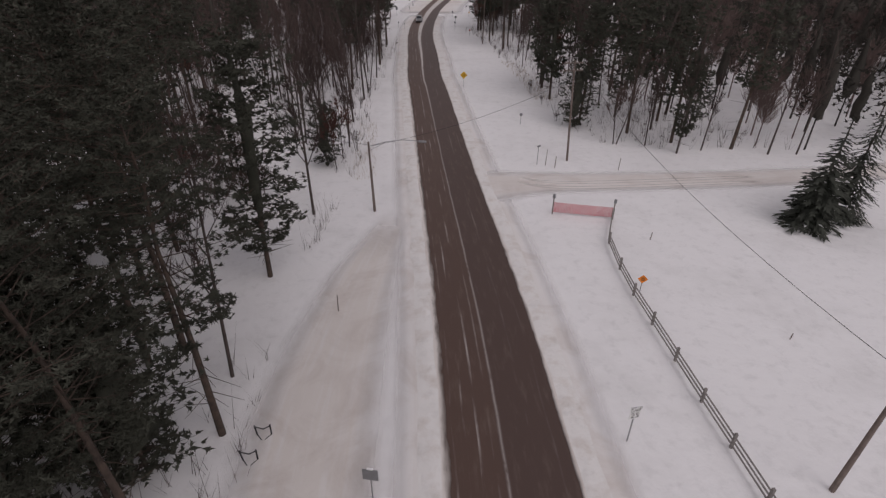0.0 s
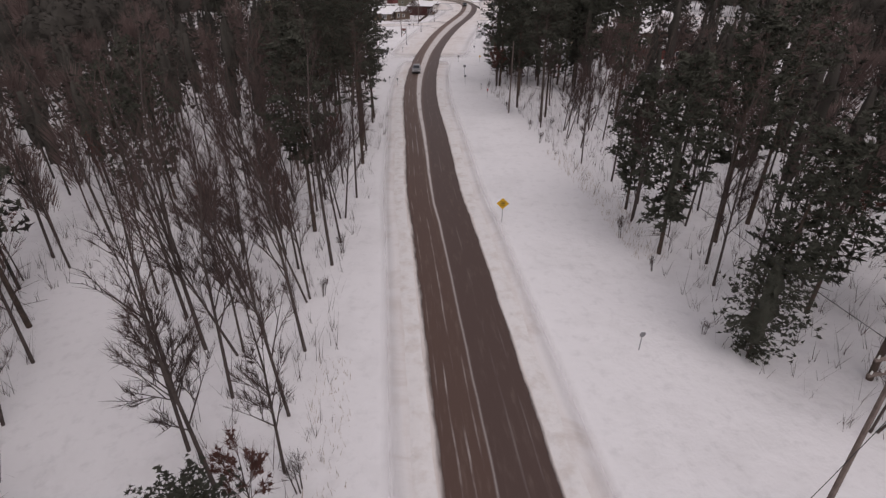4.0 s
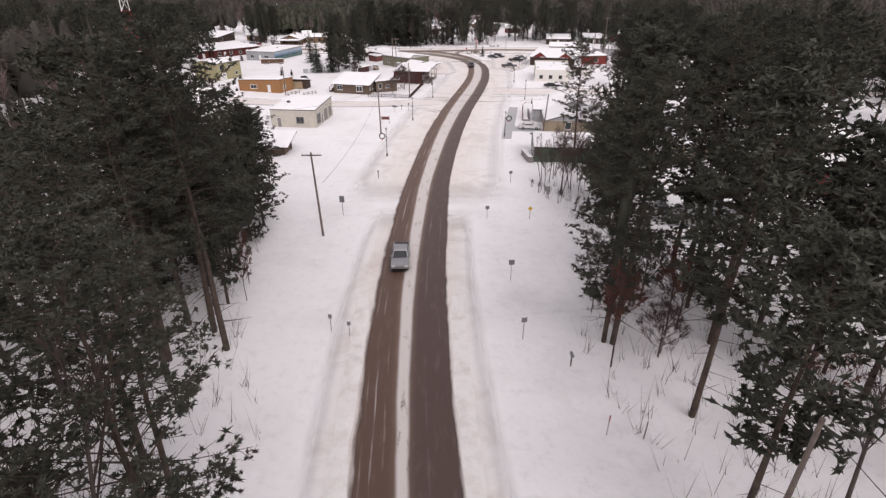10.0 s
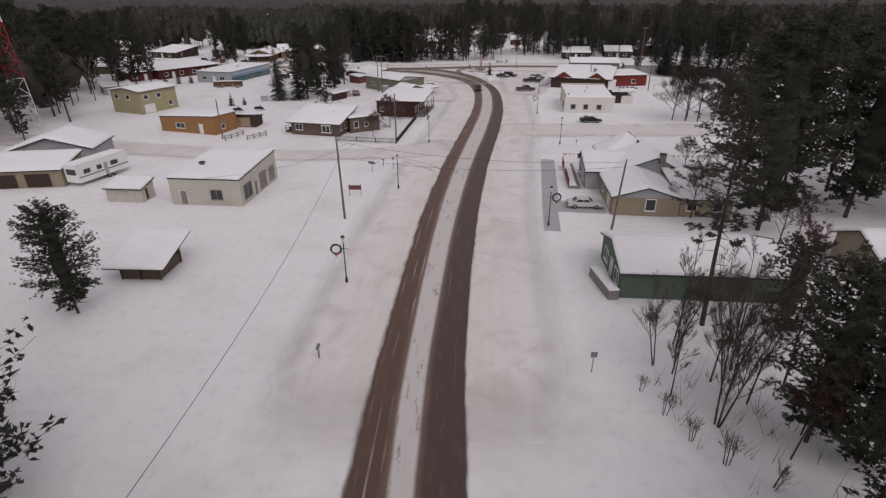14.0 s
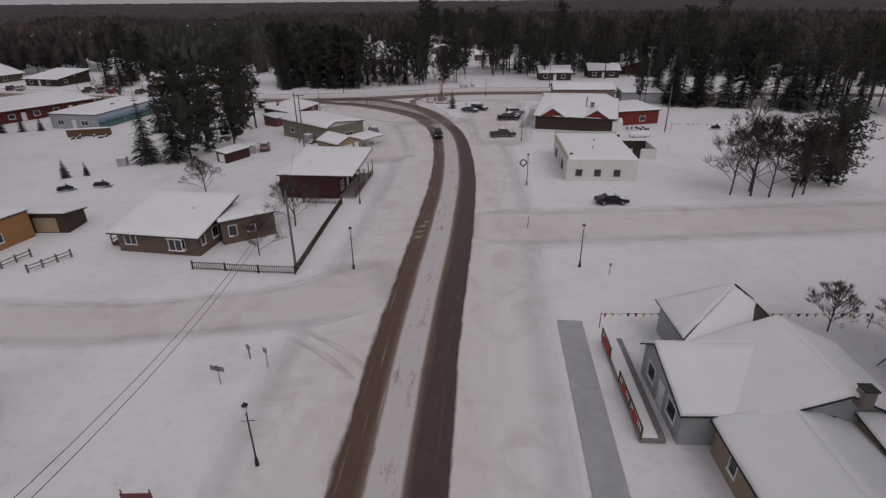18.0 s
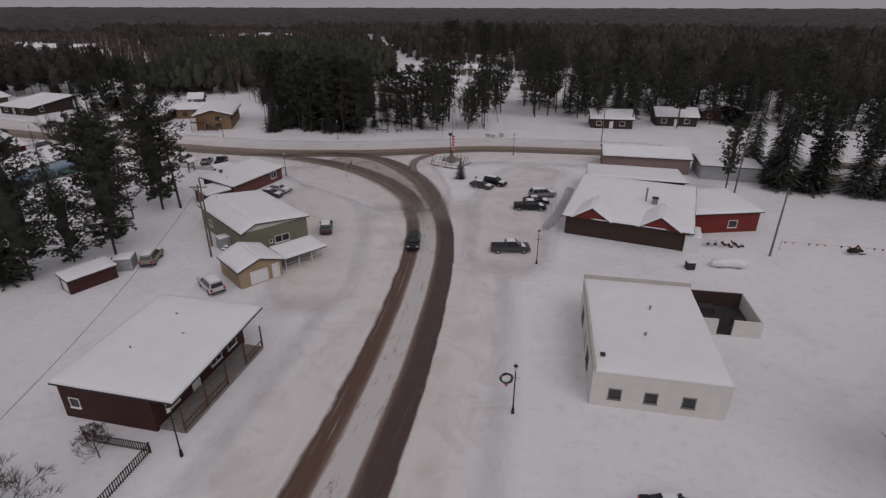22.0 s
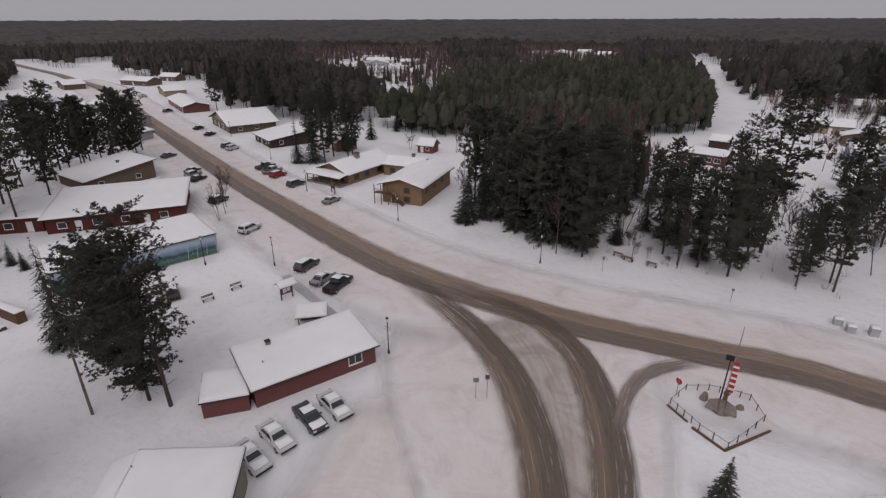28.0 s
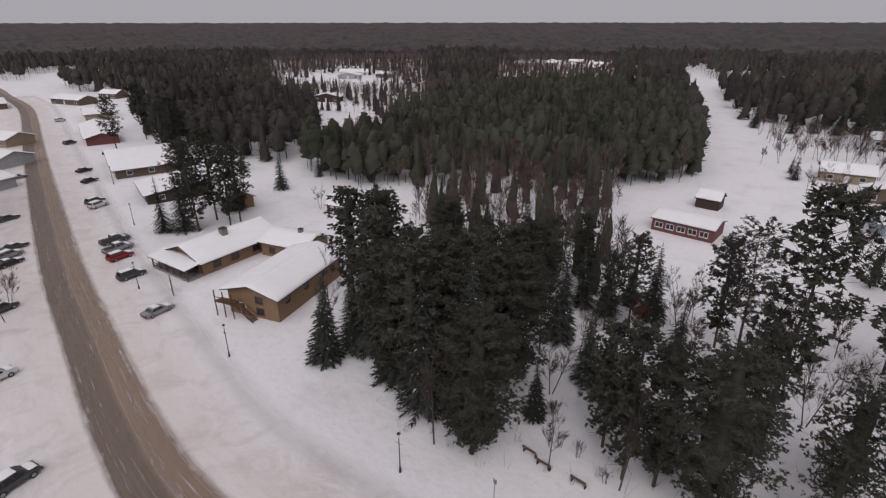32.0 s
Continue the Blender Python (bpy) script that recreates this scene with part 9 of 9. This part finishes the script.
def garden_swing(x, y, turn):
    ob = thing("garden_swing", "dark garden swing seat in the snow", "swing", "garden swings", at=(x, y, -0.1), turn=turn)
    for s in (-1, 1):
        part("frame", rods(((s * 1.1, -0.8, 0), (s * 1.0, 0, 2.0), 0.05), ((s * 1.1, 0.8, 0), (s * 1.0, 0, 2.0), 0.05)), BLACK, ob)
    part("top_rail", rods(((-1.0, 0, 2.0), (1.0, 0, 2.0), 0.05)), BLACK, ob)
    part("seat", boxes((-0.8, 0.8, -0.3, 0.3, 0.5, 0.56), (-0.8, 0.8, 0.26, 0.32, 0.56, 1.1)), BLACK, ob)
    part("chain", rods(((-0.8, 0, 0.5), (-0.8, 0, 2.0), 0.02), ((0.8, 0, 0.5), (0.8, 0, 2.0), 0.02)), BLACK, ob)


garden_swing(41.5, 264.5, 20)
garden_swing(33.0, 236.0, -30)


def flag_monument():
    """A mast with a striped banner and a carved figureless post, inside a rope fence of short posts."""
    ob = thing("flag_monument", "tall mast monument with striped banner inside a rope fence", "monument", at=(17.7, 399.8, -0.1))
    part("base", rods(((0, 0, 0), (0, 0, 0.45), 1.1, 0.8), n=9), STONE, ob)
    part("mast", rods(((0, 0, 0.45), (0.15, 0.1, 10.4), 0.10, 0.03), n=8), METAL, ob)
    part("mast", rods(((-0.35, 0.1, 0.45), (-0.3, 0.1, 6.6), 0.09, 0.06), n=8), BLACK, ob)
    part("carved_post", rods(((0.1, -0.5, 0.3), (0.1, -0.5, 2.6), 0.26, 0.2), ((0.1, -0.5, 2.6), (0.1, -0.5, 3.1), 0.3, 0.15), n=8), WOOD, ob, "dark carved wooden post")
    part("snow", rods(((0, 0, 0.45), (0, 0, 0.65), 0.8, 0.4), n=10), SNOW_ROOF, ob, "snow on the base")
    bn = part("banner", boxes((0.10, 0.62, -0.03, 0.03, 2.6, 6.3)), RED, ob, "red and white striped banner")
    for k in range(5):
        part("stripe", boxes((0.09, 0.63, -0.04, 0.04, 2.9 + 0.68 * k, 3.16 + 0.68 * k)), WHITE, bn)
    part("emblem", boxes((-0.75, 0.0, -0.06, 0.06, 6.3, 6.9)), BLACK, ob, "dark emblem at the mast")
    ring = ((-4.7, -2.0), (-3.1, -3.2), (-1.4, -4.4), (1.4, -5.7), (2.7, -2.6), (3.9, 0.6), (2.3, 3.4), (0.4, 3.3), (-1.7, 2.8), (-3.8, 1.4))
    for k, (x, y) in enumerate(ring):
        u, v = ring[(k + 1) % len(ring)]
        for m in (0.0, 0.5):
            px, py = x + (u - x) * m, y + (v - y) * m
            part("rope_post", rods(((px, py, 0), (px, py, 0.95), 0.05)), BLACK, ob)
        part("rope", rods(((x, y, 0.8), (u, v, 0.8), 0.025), n=4), BLACK, ob)
    for p, q in (((-4.9, -2.4), (-2.6, -3.9)), ((-2.0, -4.5), (1.2, -6.1)), ((1.2, -6.1), (4.6, -0.6))):
        part("border_log", rods(((*p, 0.12), (*q, 0.12), 0.16, 0.13)), WOOD, ob, "dark log laid as a border")
    bm = bmesh.new()
    for s in (-1, 1):
        slab(bm, [(s * 0.1, -0.9, 0.5), (s * 0.2, -0.2, 1.7), (s * 1.3, -0.4, 1.3), (s * 1.5, -1.0, 0.7)], 0.2)
    rod(bm, (0, -0.8, 0.2), (0, -0.7, 1.9), 0.4, 0.25, 8)
    part("sculpture", bm, STONE, ob, "grey spread-winged stone sculpture with snow")
    for x, y, h in ((-1.9, 0.9, 1.9), (1.6, 1.4, 1.0)):
        part("stone", rods(((x, y, 0), (x + 0.1, y, h * 0.5), 0.5, 0.25), n=7), STONE, ob, "boulder capped with snow")


flag_monument()


def snowmobile(x, y, turn):
    ob = thing("snowmobile", "dark snowmobile parked in deep snow", "snowmobile", "snowmobiles", at=(x, y, -0.05), turn=turn)
    bm = bmesh.new()
    prism(bm, [(-1.2, 0.3), (-1.2, 0.7), (-0.1, 0.75), (0.3, 1.05), (0.9, 0.7), (1.2, 0.45), (1.1, 0.3)], -0.35, 0.35)
    bmesh.ops.bevel(bm, geom=bm.edges[:], offset=0.06, segments=2, affect="EDGES")
    part("hull", bm, P_BLACK, ob)
    part("seat", boxes((-1.0, -0.05, -0.22, 0.22, 0.72, 0.9)), BLACK, ob)
    part("screen", boxes((0.25, 0.32, -0.25, 0.25, 0.95, 1.3)), GLASS, ob)
    for s in (-0.45, 0.45):
        part("ski", boxes((0.4, 1.6, s - 0.08, s + 0.08, 0.05, 0.1)), BLACK, ob)


snowmobile(77.5, 350.0, 10)
snowmobile(-52.5, 322.0, 40)
snowmobile(-47.5, 323.5, 10)


def bunting(x0, y0, x1, y1, z, n):
    ob = thing("bunting", "string of small coloured pennants over the snow", "bunting", "pennant strings")
    a, b = Vector((x0, y0, z)), Vector((x1, y1, z))
    part("string", rods((a, b, 0.012), n=4), BLACK, ob)
    for p in (a, b):
        part("stake", rods(((p[0], p[1], -0.1), (p[0], p[1], z + 0.1), 0.04)), POLE, ob)
    d = (b - a) / n
    for k in range(n):
        p = a + d * (k + 0.5)
        bm = bmesh.new()
        w = d.normalized() * 0.17
        vs = [p - w, p + w, p - Vector((0, 0, 0.4))]
        off = Vector((-d[1], d[0], 0)).normalized() * 0.012
        f = [bm.verts.new(v + off) for v in vs]
        g = [bm.verts.new(v - off) for v in vs]
        bm.faces.new(f), bm.faces.new(g[::-1])
        for i in range(3):
            bm.faces.new((f[i], g[i], g[(i + 1) % 3], f[(i + 1) % 3]))
        bmesh.ops.recalc_face_normals(bm, faces=bm.faces[:])
        part("pennant", bm, (RED, YELLOW, WHITE, GREEN)[k % 4], ob)


bunting(19.5, 273.0, 28.0, 272.0, 1.5, 12)
bunting(31.5, 271.5, 44.0, 270.0, 1.5, 16)
bunting(67.0, 351.0, 88.0, 347.0, 1.4, 20)
bunting(90.0, 346.0, 104.0, 343.0, 1.4, 14)


def mailbox(x, y, turn):
    ob = thing("mailbox", "small dark mailbox on a wooden post", "mailbox", "mailboxes", at=(x, y, -0.1), turn=turn)
    part("post", boxes((-0.05, 0.05, -0.05, 0.05, 0, 1.1)), POLE, ob)
    bm = bmesh.new()
    prism(bm, [(-0.12, 1.1), (0.12, 1.1), (0.12, 1.25), (0.07, 1.34), (-0.07, 1.34), (-0.12, 1.25)], -0.28, 0.28)
    part("box", bm, SIGNBACK, ob)


for x, y, a in ((14.6, 171.5, 10), (-12.0, 272.0, 30), (6.4, 170.0, 0), (-13.6, 218.5, 0)):
    mailbox(x, y, a)


def crate(x, y, turn, w, d, h, material, label):
    ob = thing("bin", label, "bin", "bins", at=(x, y, -0.1), turn=turn)
    part("box", boxes((-w / 2, w / 2, -d / 2, d / 2, 0, h)), material, ob)
    part("lid", boxes((-w / 2 - 0.04, w / 2 + 0.04, -d / 2 - 0.04, d / 2 + 0.04, h, h + 0.06)), material, ob)
    part("snow", snow_slab([(-w / 2, -d / 2, h + 0.06), (w / 2, -d / 2, h + 0.06), (w / 2, d / 2, h + 0.06), (-w / 2, d / 2, h + 0.06)], 0.14, 5, 0.03, 2), SNOW_ROOF, ob, "snow on the lid", smooth=True)


crate(51.0, 344.6, 0, 1.1, 0.9, 1.0, ROOFEDGE, "black waste bin with snow on its lid")
crate(27.9, 427.5, 10, 1.0, 1.0, 0.9, CONCRETE, "grey concrete block with snow on top")
crate(29.3, 426.2, 10, 1.0, 1.0, 0.9, CONCRETE, "grey concrete block with snow on top")
crate(31.8, 426.9, 10, 1.0, 1.0, 1.1, CONCRETE, "grey concrete block with snow on top")
crate(-16.6, 350.3, 44, 1.6, 1.6, 1.8, W_GREY, "small grey tool hut with snow on top")
crate(-27.6, 343.5, 15, 2.2, 2.6, 1.7, W_GREY, "grey box trailer with snow on top")
crate(54.0, 351.8, -20, 2.2, 4.6, 2.5, WHITE, "white box trailer with snow on top")
crate(-49.8, 337.0, 10, 1.6, 1.6, 1.5, W_GREY, "small grey garden hut with snow on top")
crate(12.9, 229.0, 5, 1.0, 5.0, 1.0, GREYWOOD, "snowy wooden porch step with clutter")
crate(-69.0, 364.8, 8, 9.0, 1.2, 1.6, WOOD, "long brown wooden rack with snow on top")


def outside_stair():
    """The covered stair and landing on the gable end of the log cabin."""
    ob = thing("outside_stair", "brown wooden outside stair with landing on the log cabin", "stair", at=(-57.4, 433.2, -0.1), turn=13)
    part("landing", boxes((-1.4, 2.2, -1.6, -0.05, 2.5, 2.62)), WOOD, ob)
    for x in (-1.3, 0.4, 2.1):
        part("post", boxes((x - 0.07, x + 0.07, -1.58, -1.44, 0, 4.6)), WOOD, ob)
    part("railing", boxes((-1.4, 2.2, -1.6, -1.53, 3.4, 3.5), (-1.4, 2.2, -1.6, -1.53, 2.95, 3.02)), WOOD, ob)
    for k in range(13):
        part("step", boxes((2.2 + 0.26 * k, 2.5 + 0.26 * k, -1.4, -0.3, 2.4 - 0.19 * k, 2.45 - 0.19 * k)), WOOD, ob)
    for y in (-1.4, -0.3):
        bm = bmesh.new()
        rod(bm, (2.2, y, 2.45), (5.7, y, 0.0), 0.08)
        part("stringer", bm, WOOD, ob)
        bm = bmesh.new()
        rod(bm, (2.2, y, 3.4), (5.7, y, 0.95), 0.05)
        part("handrail", bm, WOOD, ob)


outside_stair()


def lodge_porch():
    ob = thing("porch", "snowy log porch with posts in front of the lodge", "porch", at=(-84.6, 435.0, -0.1), turn=1)
    part("deck", boxes((0, 11.6, 0, 3.3, 0.1, 0.4)), GREYWOOD, ob)
    for k in range(6):
        part("post", boxes((0.1 + 2.25 * k, 0.3 + 2.25 * k, 0.1, 0.3, 0.4, 2.5)), WOOD, ob)
    for k in range(5):
        if k != 2:
            part("railing", boxes((0.3 + 2.25 * k, 2.35 + 2.25 * k, 0.16, 0.24, 1.2, 1.3), (0.3 + 2.25 * k, 2.35 + 2.25 * k, 0.16, 0.24, 0.7, 0.76)), WOOD, ob)
    bm = bmesh.new()
    pl = [(-0.4, -0.4, 2.5), (12.0, -0.4, 2.5), (12.0, 3.35, 3.0), (-0.4, 3.35, 3.0)]
    slab(bm, pl, 0.12)
    rf = part("roof", bm, ROOFEDGE, ob)
    part("snow", snow_slab(pl, 0.25, 8, 0.05, 6), SNOW_ROOF, rf, "smooth snow blanket", smooth=True)


lodge_porch()


def lodge_sign(x, y, turn):
    ob = thing("hanging_sign", "dark wooden hanging sign between two posts in snow", "sign", at=(x, y, -0.1), turn=turn)
    for s in (-1.1, 1.1):
        part("post", boxes((s - 0.1, s + 0.1, -0.1, 0.1, 0, 3.0)), WOOD, ob)
    part("beam", boxes((-1.3, 1.3, -0.08, 0.08, 2.8, 3.0)), WOOD, ob)
    b = part("board", boxes((-0.85, 0.85, -0.05, 0.05, 1.9, 2.7)), W_DARK, ob, "dark board with pale bars")
    part("lettering", boxes((-0.6, 0.6, -0.065, -0.051, 2.25, 2.4)), W_CREAM, b, "pale bars of lettering")
    part("small_board", boxes((-0.6, 0.6, -0.05, 0.05, 1.2, 1.75)), W_DARK, ob)


lodge_sign(-71.5, 431.5, -25)


def brown_bay():
    """Bay window and side porch of the brown bungalow."""
    m = local(brown)
    ob = thing("bay_window", "white framed bay window on the brown bungalow", "window")
    ob.matrix_basis = m @ pose(7.2, 0, 0)
    part("sill", boxes((-0.15, 1.95, -0.55, -0.01, 0.75, 0.9)), WHITE, ob)
    part("head", boxes((-0.15, 1.95, -0.55, -0.01, 2.25, 2.4)), WHITE, ob)
    for x in (0.0, 0.85, 1.7):
        part("mullion", boxes((x, x + 0.1, -0.5, -0.4, 0.9, 2.25)), WHITE, ob)
    part("pane", boxes((0.1, 0.85, -0.47, -0.44, 0.9, 2.25)), GLASS, ob)
    part("pane", boxes((0.95, 1.7, -0.47, -0.44, 0.9, 2.25)), GLASS, ob)
    part("snow", boxes((-0.1, 1.9, -0.5, -0.02, 2.4, 2.52)), SNOW_ROOF, ob, "snow on the bay's top")
    ob = thing("porch", "small cluttered wooden porch on the bungalow's side", "porch")
    ob.matrix_basis = m @ pose(-2.2, 1.2, 0)
    part("deck", boxes((0, 2.15, 0, 3.0, 0.1, 0.4)), WOOD, ob)
    for x, y in ((0.06, 0.06), (0.06, 2.94)):
        part("post", boxes((x - 0.06, x + 0.06, y - 0.06, y + 0.06, 0.4, 1.5)), WOOD, ob)
    part("railing", boxes((0.02, 0.1, 0.1, 2.9, 1.35, 1.45), (0.02, 0.1, 0.1, 2.9, 0.8, 0.86)), WOOD, ob)
    part("crate", boxes((0.6, 1.4, 0.6, 1.3, 0.4, 1.0)), W_DARK, ob)
    part("firewood", boxes((0.5, 2.0, 1.7, 2.5, 0.4, 1.1)), BARK, ob)


brown_bay()
